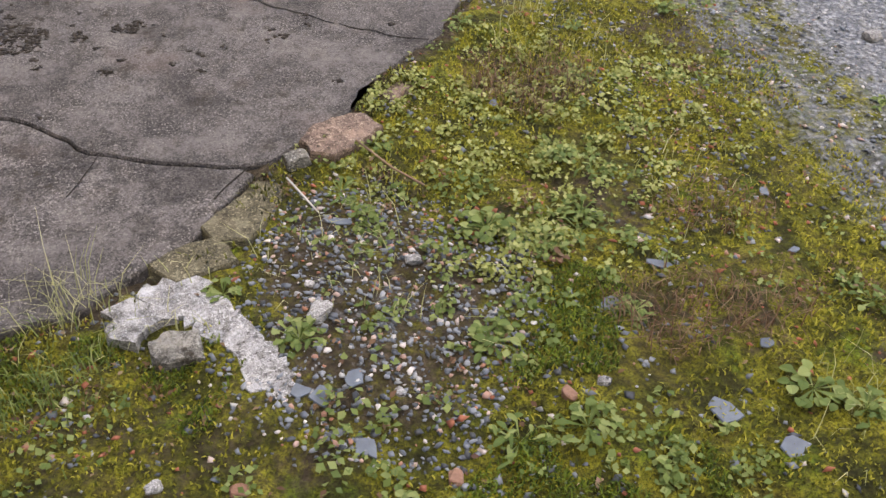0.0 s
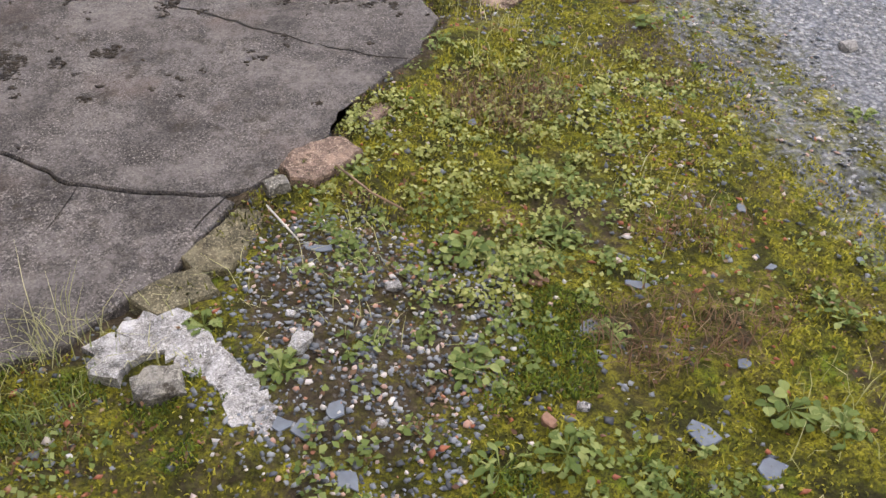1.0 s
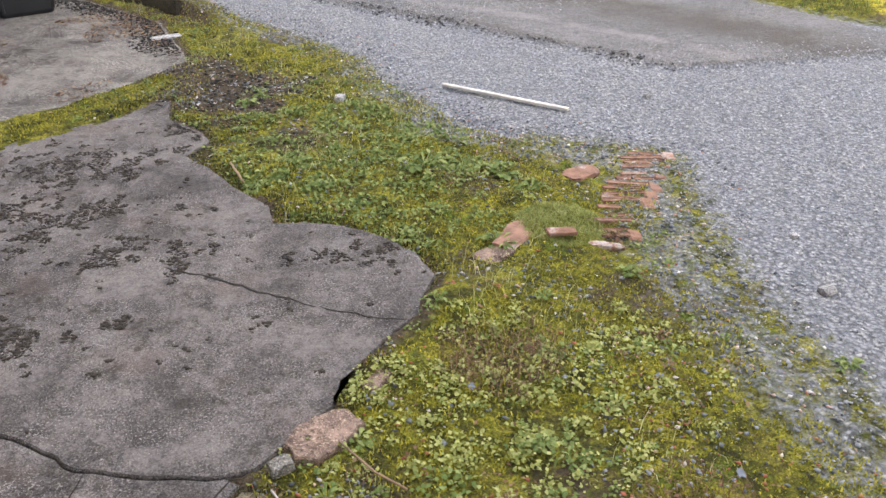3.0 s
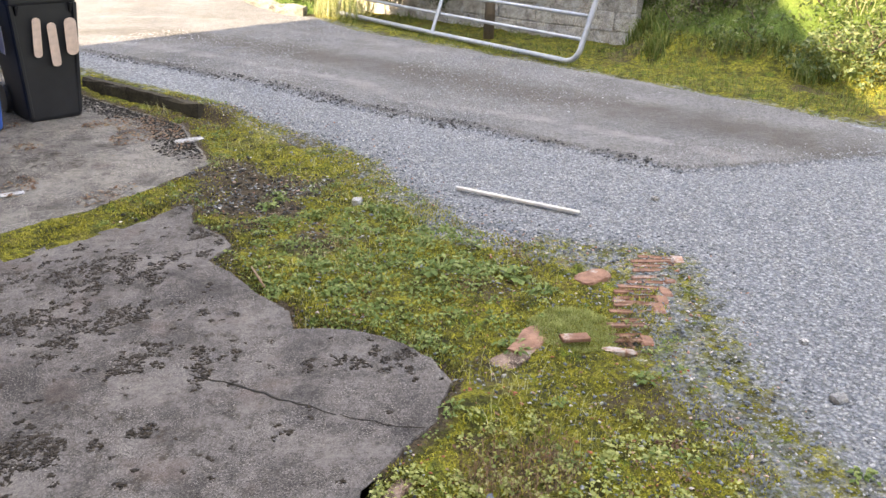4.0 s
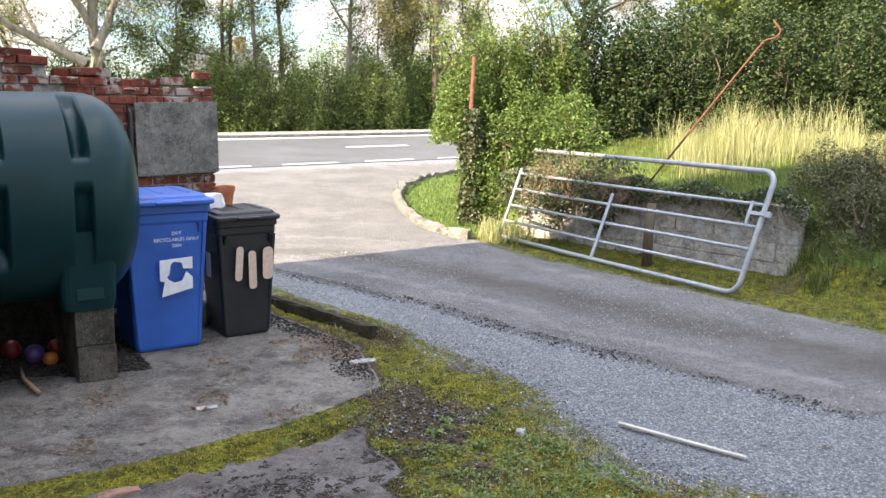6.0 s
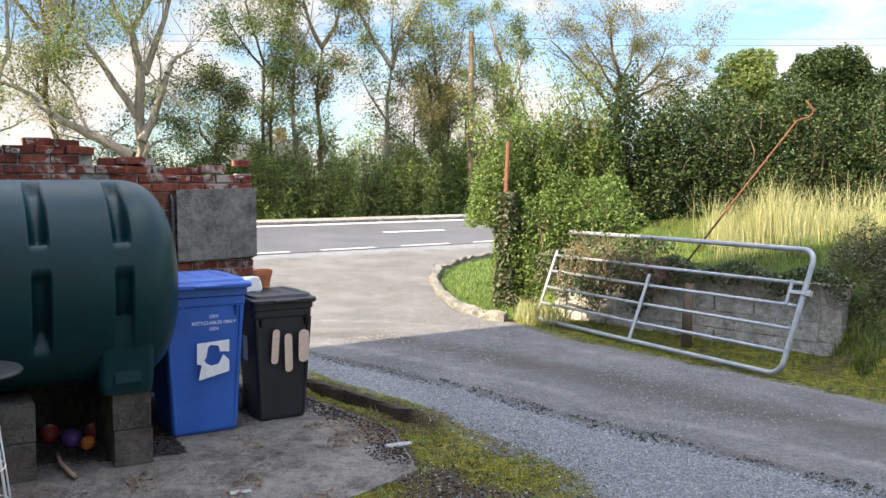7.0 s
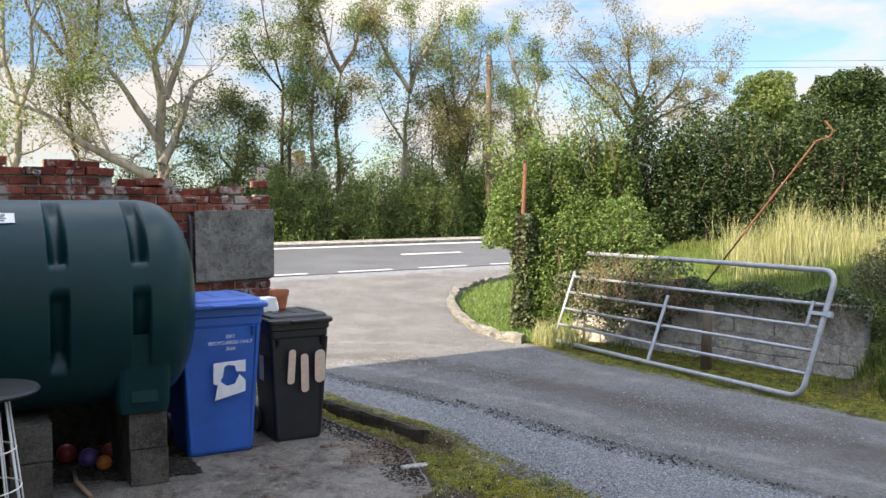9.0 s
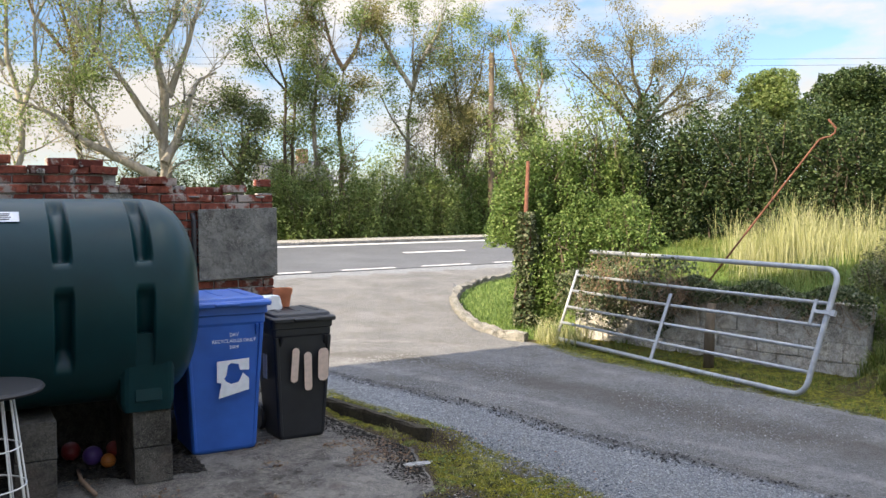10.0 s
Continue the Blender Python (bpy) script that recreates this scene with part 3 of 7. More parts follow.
    for key, v in (("gravel", gravel), ("tar", tar), ("soil", soil), ("grass", grass), ("worn", worn * upper), ("pale", pale_band * upper)):
        me.attributes.new(key, "FLOAT", "POINT").data.foreach_set("value", np.asarray(v, np.float32))
    me.materials.append(M_GROUND)
    tagged(new("ground", me), "mossy ground with a worn grey gravel drive and tarmac", "ground", kind="structure")
    return {"x": x, "y": y, "z": z}


GROUND = build_ground()


def jagged(pts, cell=0.05, amount=0.012, seed=1):
    """A line with small breaks between its corners."""
    r, out = random.Random(seed), []
    for (ax, ay), (bx, by) in zip(pts, pts[1:]):
        n = max(1, int(math.hypot(bx - ax, by - ay) / cell))
        n = min(n, 40)
        d = math.hypot(bx - ax, by - ay) or 1
        for k in range(n):
            t = k / n
            j = 0 if k == 0 else r.uniform(-amount, amount) * r.choice((0.4, 1.0, 1.0, 1.6))
            out.append((ax + (bx - ax) * t - (by - ay) / d * j, ay + (by - ay) * t + (bx - ax) / d * j))
    return out + [pts[-1]]


def slab_mesh(outline, top, thick):
    bm = bmesh.new()
    low = [bm.verts.new((x, y, top - thick)) for x, y in outline]
    rim = [bm.verts.new((x, y, top - 0.006)) for x, y in outline]
    n = len(outline)
    area = sum(outline[i][0] * outline[(i + 1) % n][1] - outline[(i + 1) % n][0] * outline[i][1] for i in range(n))
    sign = 1 if area > 0 else -1
    face = []
    for i in range(n):
        (ax, ay), (bx, by) = outline[i - 1], outline[(i + 1) % n]
        d = math.hypot(bx - ax, by - ay) or 1
        face.append(bm.verts.new((outline[i][0] - sign * (by - ay) / d * 0.003, outline[i][1] + sign * (bx - ax) / d * 0.003, top)))
    for i in range(n):
        j = (i + 1) % n
        bm.faces.new((low[i], low[j], rim[j], rim[i]))
        bm.faces.new((rim[i], rim[j], face[j], face[i]))
    f = bm.faces.new(face)
    bmesh.ops.triangulate(bm, faces=[f])
    return bm


crack_line = jagged(CRACK, 0.035, 0.004, 5)
shifted = [(x - 0.0015, y - 0.007) for x, y in crack_line]
front = part("pavement_front_slab", slab_mesh(jagged(SLAB_EDGE, 0.03, 0.005, 12) + crack_line[:-1], 0.0, 0.07), M_SLAB)
tagged(front, "cracked weathered grey concrete slab with dark moss stains", "concrete slab", kind="structure")
near = part("pavement_near_slab", slab_mesh(shifted[:-1] + jagged(NEAR_EDGE, 0.03, 0.005, 3), -0.002, 0.07), M_SLAB)
tagged(near, "broken grey concrete slab piece beside a crack", "concrete slab", kind="structure")
back = part("pavement_back_slab", slab_mesh(jagged(BACK_SLAB, 0.04, 0.010, 4), -0.004, 0.07), M_SLAB2)
tagged(back, "pale grey concrete slab under the bins and tank", "concrete slab", kind="structure")


def crack_strip(pts, width, z, seed):
    bm = bmesh.new()
    line = jagged(pts, 0.03, 0.006, seed)
    r = random.Random(seed)
    vs = []
    for i, (x, y) in enumerate(line):
        (ax, ay), (bx, by) = line[max(0, i - 1)], line[min(len(line) - 1, i + 1)]
        d = math.hypot(bx - ax, by - ay) or 1
        w = width * r.uniform(0.4, 1.2) * (0.2 + 0.8 * math.sin(math.pi * (i + 0.4) / len(line)))
        nx, ny = -(by - ay) / d * w, (bx - ax) / d * w
        vs.append((bm.verts.new((x - nx, y - ny, z)), bm.verts.new((x, y, z + 0.0015)), bm.verts.new((x + nx, y + ny, z))))
    for (a, b, c), (d, e, f) in zip(vs, vs[1:]):
        bm.faces.new((a, d, e, b))
        bm.faces.new((b, e, f, c))
    return bm


part("crack", crack_strip([(-0.10, 2.66), (0.05, 2.56), (0.14, 2.48), (0.32, 2.34)], 0.007, 0.0015, 8), M_DARK, front, "dark soil-filled crack")
part("crack", crack_strip([(0.33, 2.34), (0.45, 2.26), (0.56, 2.22)], 0.003, 0.0015, 18), M_DARK, front, "hairline crack")
part("crack", crack_strip([(0.06, 1.685), (0.01, 1.62), (-0.01, 1.585)], 0.004, 0.0, 9), M_DARK, near, "dark branching crack")
part("crack", crack_strip([(-0.25, 1.775), (-0.28, 1.68), (-0.3, 1.63)], 0.002, 0.0, 10), M_DARK, near, "hairline crack")

# ---- the road ----
def road_point(along, over, up=0.0):
    p = ROAD * along + OVER * over
    return p[0], p[1], up


def road_height(over):
    return 0.23 + float(np.interp(over, [16.7, 23.7, 24.6, 60], [0, 0.215, 0.235, 0.5]))


def strip(a0, a1, o0, o1, up, thick=0.006):
    bm = bmesh.new()
    n = max(1, int((a1 - a0) / 4))
    rows = []
    for k in range(n + 1):
        a = a0 + (a1 - a0) * k / n
        rows.append([bm.verts.new(road_point(a, o, road_height(o) + u)) for o, u in ((o0, -0.02), (o0, up), (o1, up), (o1, -0.02))])
    for p, q in zip(rows, rows[1:]):
        for j in range(3):
            bm.faces.new((p[j], q[j], q[j + 1], p[j + 1]))
    bm.faces.new(rows[0])
    bm.faces.new(rows[-1][::-1])
    return bm


def m_road():
    q = Nodes("road_asphalt")
    c = q.ramp(q.noise(0.6, 5, 0.6), (0.3, (0.085, 0.09, 0.098)), (0.7, (0.125, 0.13, 0.14)))
    c = q.mix(0.4, c, q.ramp(q.cells(60), (0.0, 0.1), (1.0, 0.6)), "OVERLAY")
    return q.out(c, 0.85, q.noise(90, 3), 0.4, 0.008, spec=0.3)


M_ROAD = m_road()
tagged(part("road", strip(-70, 90, 16.45, 24.0, 0.010), M_ROAD), "grey asphalt main road with white lines", "road", kind="structure")
tagged(part("road_edge_line_far", strip(-70, 90, 23.45, 23.78, 0.016), M_LINE), "white painted edge line on the far side", "road marking", kind="structure")
for k in range(-14, 20):
    ob = part("road_edge_dash", strip(k * 2.1 + 0.70, k * 2.1 + 2.06, 16.62, 16.88, 0.016), M_LINE)
    tagged(ob, "worn white dash along the road's near edge", "road marking", kind="structure")
for k in range(-8, 10):
    ob = part("road_centre_dash", strip(k * 6.0 + 1.0, k * 6.0 + 3.0, 20.1, 20.32, 0.016), M_LINE)
    tagged(ob, "white centre dash on the asphalt", "road marking", kind="structure")
M_VERGEPATH = m_concrete("pale_footpath", (0.19, 0.18, 0.16), (0.30, 0.285, 0.255), 0.5)
tagged(part("pavement_footpath", strip(-70, 90, 24.0, 25.6, 0.10), M_VERGEPATH), "pale kerbed footpath across the road", "pavement", kind="structure")

# ---- the house that shades the yard ----
def build_house():
    house = thing("house", "rendered gable-ended house beside the yard", "house", kind="structure")
    r0 = -1.75
    eave_n, eave_s, top_n, eave_h, top_h, low_h = 7.38, -9.0, 4.4, 6.0, 8.3, 4.0
    bm = bmesh.new()
    prof = [(eave_n, -0.2), (eave_n, eave_h), (top_n, top_h), (0.42, low_h), (0.40, low_h - 0.1), (eave_s, low_h - 0.1), (eave_s, -0.2)]
    ends = []
    for r in (r0, r0 - 8):
        ends.append([bm.verts.new((*(ROAD * r + OVER * o), z)) for o, z in prof])
    n = len(prof)
    bm.faces.new(ends[0])
    bm.faces.new(ends[1][::-1])
    for i in range(n):
        bm.faces.new((ends[0][i], ends[0][(i + 1) % n], ends[1][(i + 1) % n], ends[1][i]))
    part("wall", bm, M_RENDER, house)
    for o0, z0, o1, z1 in ((eave_n + 0.1, eave_h, top_n, top_h + 0.09), (top_n, top_h + 0.09, 0.32, low_h)):
        bm = bmesh.new()
        vs = []
        for r in (r0 + 0.12, r0 - 8.12):
            for o, z in ((o0, z0), (o1, z1)):
                p = ROAD * r + OVER * o
                vs.append(((*p, z + 0.02), (*p, z + 0.12)))
        a, b, c, d = vs
        q = [[bm.verts.new(t) for t in k] for k in (a, b, d, c)]
        for i in range(4):
            j = (i + 1) % 4
            bm.faces.new((q[i][0], q[j][0], q[j][1], q[i][1]))
        bm.faces.new([k[0] for k in q])
        bm.faces.new([k[1] for k in q][::-1])
        part("roof", bm, M_ROOF, house)


build_house()

# ---- the yard: tank, bins, wall ----
def build_tank():
    """A horizontal oil tank: a ribbed barrel with domed ends on feet, its axis along the yard wall."""
    length, rad = 1.95, 0.615
    tank = thing("oil_tank", "dark green plastic heating oil tank on concrete block piers", "oil tank", yard(-2.494, 5.156, 0.43))
    nu, nv = 230, 150
    us = np.linspace(-1, 1, nu)
    vs = np.linspace(0, 2 * np.pi, nv, endpoint=False)
    uu, vv = np.meshgrid(us, vs, indexing="ij")
    x = uu * length / 2
    edge = np.clip((np.abs(x) - (length / 2 - 0.36)) / 0.36, 0, 1)
    r = rad * np.sqrt(np.clip(1 - 0.80 * edge ** 3.2, 0.02, 1))
    ang = vv - np.pi / 2                                     # 0 at the bottom, running to the front
    front_y, up_z = -np.sin(vv), -np.cos(vv)
    sq = (np.abs(front_y) ** 2.6 + np.abs(up_z) ** 2.6) ** (-1 / 2.6)
    r = r * (0.45 + 0.55 * sq)
    height = up_z
    for gx in (-0.68, -0.255, 0.175, 0.60):
        across = np.clip(1 - ((x - gx) / 0.050) ** 2, 0, 1) ** 0.32
        for z0, z1 in ((0.42, 0.97), (-0.52, 0.16)):
            along = step(height, z0 - 0.02, z0 + 0.07) * step(height, z1 + 0.02, z1 - 0.05)
            deep = 0.125 * (0.55 + 0.45 * step(height, z1, z0))
            r = r - deep * across * along * (np.abs(front_y) > 0.05)
    low = step(height, -0.80, -0.95)
    z = rad + r * up_z
    y = r * front_y
    z = np.where(z < 0.03, 0.03, z)
    v = np.stack([x, y, z], -1).reshape(-1, 3)
    i = np.arange(nu * nv).reshape(nu, nv)
    f = np.stack([i[:-1], i[1:], np.roll(i, -1, 1)[1:], np.roll(i, -1, 1)[:-1]], -1).reshape(-1, 4)
    me = raw_mesh("barrel", v, f, True)
    bm = bmesh.new()
    bm.from_mesh(me)
    bm.verts.ensure_lookup_table()
    bm.faces.new([bm.verts[k] for k in i[0]])
    bm.faces.new([bm.verts[k] for k in i[-1]])
    part("barrel", bm, M_TANK, tank, smooth=True)
    for fx in (-0.62, 0.62):
        for fy in (-0.40, 0.40):
            bm = bmesh.new()
            sy = 1 if fy > 0 else -1
            loft(bm, [round_rect(0.27, 0.20, 0.03, 0.0, 3, fx, fy), round_rect(0.30, 0.22, 0.04, 0.05, 3, fx, fy), round_rect(0.31, 0.21, 0.05, 0.30, 3, fx, fy + 0.035 * sy), round_rect(0.26, 0.12, 0.04, 0.46, 3, fx, fy + 0.09 * sy)])
            foot_ = part("foot", bm, M_TANK, tank, smooth=False)
            bm = bmesh.new()
            box(bm, 0.15, 0.014, 0.20, pose(fx, fy + 0.118 * sy, 0.06, 4 * sy, 0, 0))
            part("foot_panel", bm, M_TANK, foot_, bevel=0.006)
    lab = part("sticker", label_plate(0.24, 0.085), M_PEELED, tank, "white printed warning sticker")
    lab.matrix_local = pose(-0.14, -0.397, 1.127, 38, 0, 0)
    for k, (w, h, dx, dy) in enumerate(((0.15, 0.008, 0, 0.024), (0.13, 0.006, 0.005, 0.008), (0.16, 0.006, 0, -0.006), (0.10, 0.010, 0.02, -0.024))):
        bar = part("print_bar", label_plate(w, h), M_BLACK, lab)
        bar.matrix_local = pose(dx, dy, 0.0018)


def label_plate(w, h, t=0.0015):
    bm = bmesh.new()
    box(bm, w, h, t)
    return bm


def build_bin(name, label, m, w, d, hgt, body_mat, lid_mat):
    """A two-wheeled bin; its front looks along -y."""
    b = thing(name, label, "wheelie bin", m, group="wheelie bins by the tank")
    body_h = hgt * 0.90
    bm = bmesh.new()
    secs = []
    for t in (0.0, 0.012, 0.03, 0.10, 0.5, 0.90):
        ww, dd = w * (0.75 + 0.19 * t), d * (0.66 + 0.24 * t)
        pinch = 0.93 if t == 0 else 0.98 if t == 0.012 else 1.0
        secs.append(round_rect(ww * pinch, dd * pinch, 0.03, t * body_h, 4, 0, 0.03 * t))
    loft(bm, secs)
    body = part("body", bm, body_mat, b)
    # the collar round the mouth, stepped twice, with gussets under it
    bm = bmesh.new()
    loft(bm, [round_rect(w * 0.925, d * 0.872, 0.03, body_h * 0.865, 4, 0, 0.028), round_rect(w * 0.955, d * 0.90, 0.035, body_h * 0.885, 4, 0, 0.028), round_rect(w * 0.955, d * 0.905, 0.035, body_h * 0.935, 4, 0, 0.028),
              round_rect(w * 1.0, d * 0.95, 0.035, body_h * 0.945, 4, 0, 0.028), round_rect(w * 1.0, d * 0.95, 0.035, body_h * 0.998, 4, 0, 0.028), round_rect(w * 0.98, d * 0.93, 0.035, body_h, 4, 0, 0.028)])
    part("collar", bm, body_mat, b)
    for sx in (-0.36, 0.36):
        bm = bmesh.new()
        loft(bm, [round_rect(0.012, 0.008, 0.003, body_h * 0.80, 2, sx * w, -d * 0.40), round_rect(0.02, 0.05, 0.004, body_h * 0.87, 2, sx * w, -d * 0.415)])
        part("gusset", bm, body_mat, body)
    for sx in (-1, 1):
        bm = bmesh.new()
        loft(bm, [round_rect(0.022, 0.018, 0.006, 0.03, 3, sx * w * 0.335, -d * 0.322), round_rect(0.026, 0.022, 0.006, body_h * 0.87, 3, sx * w * 0.425, -d * 0.402)])
        part("corner_rib", bm, body_mat, body)
    # a flat lid: turned-down skirt, a step, a shallow raised panel
    bm = bmesh.new()
    loft(bm, [round_rect(w * 1.05, d * 1.00, 0.04, body_h - 0.004, 4, 0, 0.008), round_rect(w * 1.06, d * 1.015, 0.04, body_h + 0.004, 4, 0, 0.008), round_rect(w * 1.06, d * 1.015, 0.04, body_h + 0.022, 4, 0, 0.008),
              round_rect(w * 1.03, d * 0.985, 0.045, body_h + 0.030, 4, 0, 0.01), round_rect(w * 0.95, d * 0.90, 0.05, body_h + 0.034, 4, 0, 0.015), round_rect(w * 0.93, d * 0.88, 0.05, body_h + 0.050, 4, 0, 0.018),
              round_rect(w * 0.88, d * 0.82, 0.06, body_h + 0.056, 4, 0, 0.025), round_rect(w * 0.60, d * 0.60, 0.06, body_h + 0.060, 4, 0, 0.04)])
    lid = part("lid", bm, lid_mat, b)
    for sx in (-0.30, 0.0, 0.30):
        bm = bmesh.new()
        box(bm, 0.035, d * 0.62, 0.012, pose(sx * w, 0.04, body_h + 0.052))
        part("lid_rib", bm, lid_mat, lid, bevel=0.005)
    bm = bmesh.new()
    box(bm, 0.16, 0.035, 0.018, pose(0, -d * 0.50, body_h + 0.006))
    part("lid_grip", bm, lid_mat, lid, bevel=0.006)
    bm = bmesh.new()
    tube(bm, [(-w * 0.42, d * 0.47, body_h - 0.02), (-w * 0.42, d * 0.56, body_h + 0.02), (w * 0.42, d * 0.56, body_h + 0.02), (w * 0.42, d * 0.47, body_h - 0.02)], 0.014)
    part("handle", bm, lid_mat, b, smooth=True)
    for sx in (-1, 1):
        bm = bmesh.new()
        turned(bm, [(0.03, -0.022), (0.095, -0.022), (0.10, -0.012), (0.10, 0.012), (0.095, 0.022), (0.03, 0.022)], 24, pose(sx * w * 0.40, d * 0.40, 0.10, 0, 90, 0))
        part("wheel", bm, M_BLACK, b)
    return b


def flat_shape(pts, t=0.0018):
    """A thin sticker from an outline in x and z, facing -y."""
    bm = bmesh.new()
    a = [bm.verts.new((x, 0, z)) for x, z in pts]
    f = bm.faces.new(a)
    r = bmesh.ops.extrude_face_region(bm, geom=[f])
    bmesh.ops.translate(bm, vec=(0, -t, 0), verts=[v for v in r["geom"] if isinstance(v, bmesh.types.BMVert)])
    return bm


def words(text, size, material, parent, m, name="lettering"):
    cu = bpy.data.curves.new(name, "FONT")
    cu.body, cu.size, cu.extrude, cu.align_x = text, size, 0.0008, "CENTER"
    tmp = bpy.data.objects.new(name, cu)
    me = bpy.data.meshes.new_from_object(tmp)
    bpy.data.objects.remove(tmp)
    ob = part(name, me, material, parent)
    ob.matrix_local = m
    return ob


build_tank()
BLUE_H, BLACK_H = 1.075, 0.915
blue = build_bin("wheelie_bin", "blue plastic recycling wheelie bin with a torn sticker", yard(-1.552, 5.90, -0.004), 0.57, 0.70, BLUE_H, M_BLUE, M_BLUE)
FRONT_TILT = 4.5
for text, z in (("DRY", 0.775), ("RECYCLABLES ONLY", 0.735), ("2004", 0.695)):
    words(text, 0.031, M_PEELED, blue, pose(0.045, -0.262 - 0.083 * z, z, 90 + 5.0, 0, 0))
st = part("sticker", flat_shape([(-0.10, -0.13), (0.10, -0.085), (0.10, -0.01), (0.06, 0.03), (0.03, -0.03), (-0.02, -0.04), (-0.05, -0.02), (-0.065, 0.0), (-0.05, 0.02), (-0.04, 0.085), (-0.02, 0.10), (0.03, 0.09), (0.04, 0.05), (0.06, 0.05), (0.10, 0.045), (0.10, 0.125), (-0.11, 0.115), (-0.11, -0.02), (-0.08, -0.03)]), M_PEELED, blue, "torn white sticker")
st.matrix_local = pose(0.045, -0.262 - 0.083 * 0.50, 0.50, 4.0, 0, 0)
black = build_bin("wheelie_bin", "black plastic wheelie bin with painted marks on its front", yard(-1.072, 6.20, -0.004), 0.445, 0.53, BLACK_H, M_BLACK, M_BLACK)


def paint_bar(w, h, dx, z, turn=0.0):
    bm = bmesh.new()
    loft(bm, [[(x, -t, y) for x, y, _ in round_rect(w, h, min(w, h) * 0.45, 0, 4)] for t in (0, 0.0015)])
    ob = part("paint_bar", bm, M_NUMBER, black, "dripping pinkish paint bar")
    ob.matrix_local = pose(dx, -0.197 - 0.080 * z, z, 4.0, turn, 0)


for w, h, dx, z, turn in ((0.050, 0.24, -0.070, 0.525, 3), (0.055, 0.27, 0.025, 0.475, -2), (0.075, 0.23, 0.135, 0.515, 0)):
    paint_bar(w, h, dx, z, turn)
side = part("side_sticker", label_plate(0.09, 0.17), M_PEELED, black, "faded pale violet sticker")
side.matrix_local = pose(-0.2135, -0.02, 0.50, 0, -90, 0) @ pose(0, 0, 0, 0, 0, 90)

# flower pot and a crumpled bag on the black lid
pot = thing("flower_pot", "empty terracotta flower pot on the bin lid", "flower pot", yard(-1.17, 6.35, BLACK_H * 0.90 + 0.056))
bm = bmesh.new()
turned(bm, [(0.045, 0.0), (0.049, 0.004), (0.064, 0.095), (0.071, 0.095), (0.073, 0.135), (0.065, 0.135), (0.056, 0.09), (0.037, 0.02)], 28)
part("pot", bm, M_TERRA, pot)
bm = bmesh.new()
lump(bm, 0.15, 0.12, 0.10, 0.5, 3, 5)
bag = part("plastic_bag", bm, M_WHITE, None, smooth=False)
bag.matrix_world = yard(-1.235, 6.20, BLACK_H * 0.90 + 0.055)
tagged(bag, "crumpled white plastic bag on the bin lid", "bag")

# block piers under the tank: rows of two courses, front to back
def build_piers():
    for px, py in ((-1.70, 5.055), (-2.245, 4.755), (-2.78, 4.46)):
        pier = thing("block_pier", "pier of rough grey concrete blocks under the tank", "block pier", yard(px, py, -0.004), group="tank piers")
        for course in range(2):
            for k in range(2):
                bm = bmesh.new()
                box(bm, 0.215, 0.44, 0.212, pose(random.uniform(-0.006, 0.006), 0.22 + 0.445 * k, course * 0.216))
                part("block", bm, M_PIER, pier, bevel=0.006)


build_piers()

# ---- the brick wall behind the tank ----
def brick_mesh(w, h, d, seed):
    bm = bmesh.new()
    box(bm, w, d, h)
    bmesh.ops.bevel(bm, geom=list(bm.edges), offset=0.007, segments=1, affect="EDGES")
    r = random.Random(seed)
    for v in bm.verts:
        v.co += Vector((r.uniform(-1, 1), r.uniform(-1, 1), r.uniform(-1, 1))) * 0.003
    bmesh.ops.recalc_face_normals(bm, faces=list(bm.faces))
    me = bpy.data.meshes.new("brick")
    bm.to_mesh(me)
    bm.free()
    return me


WALL_END = Vector((-1.53, 7.90, 0))
WALL_TURN = 33.0


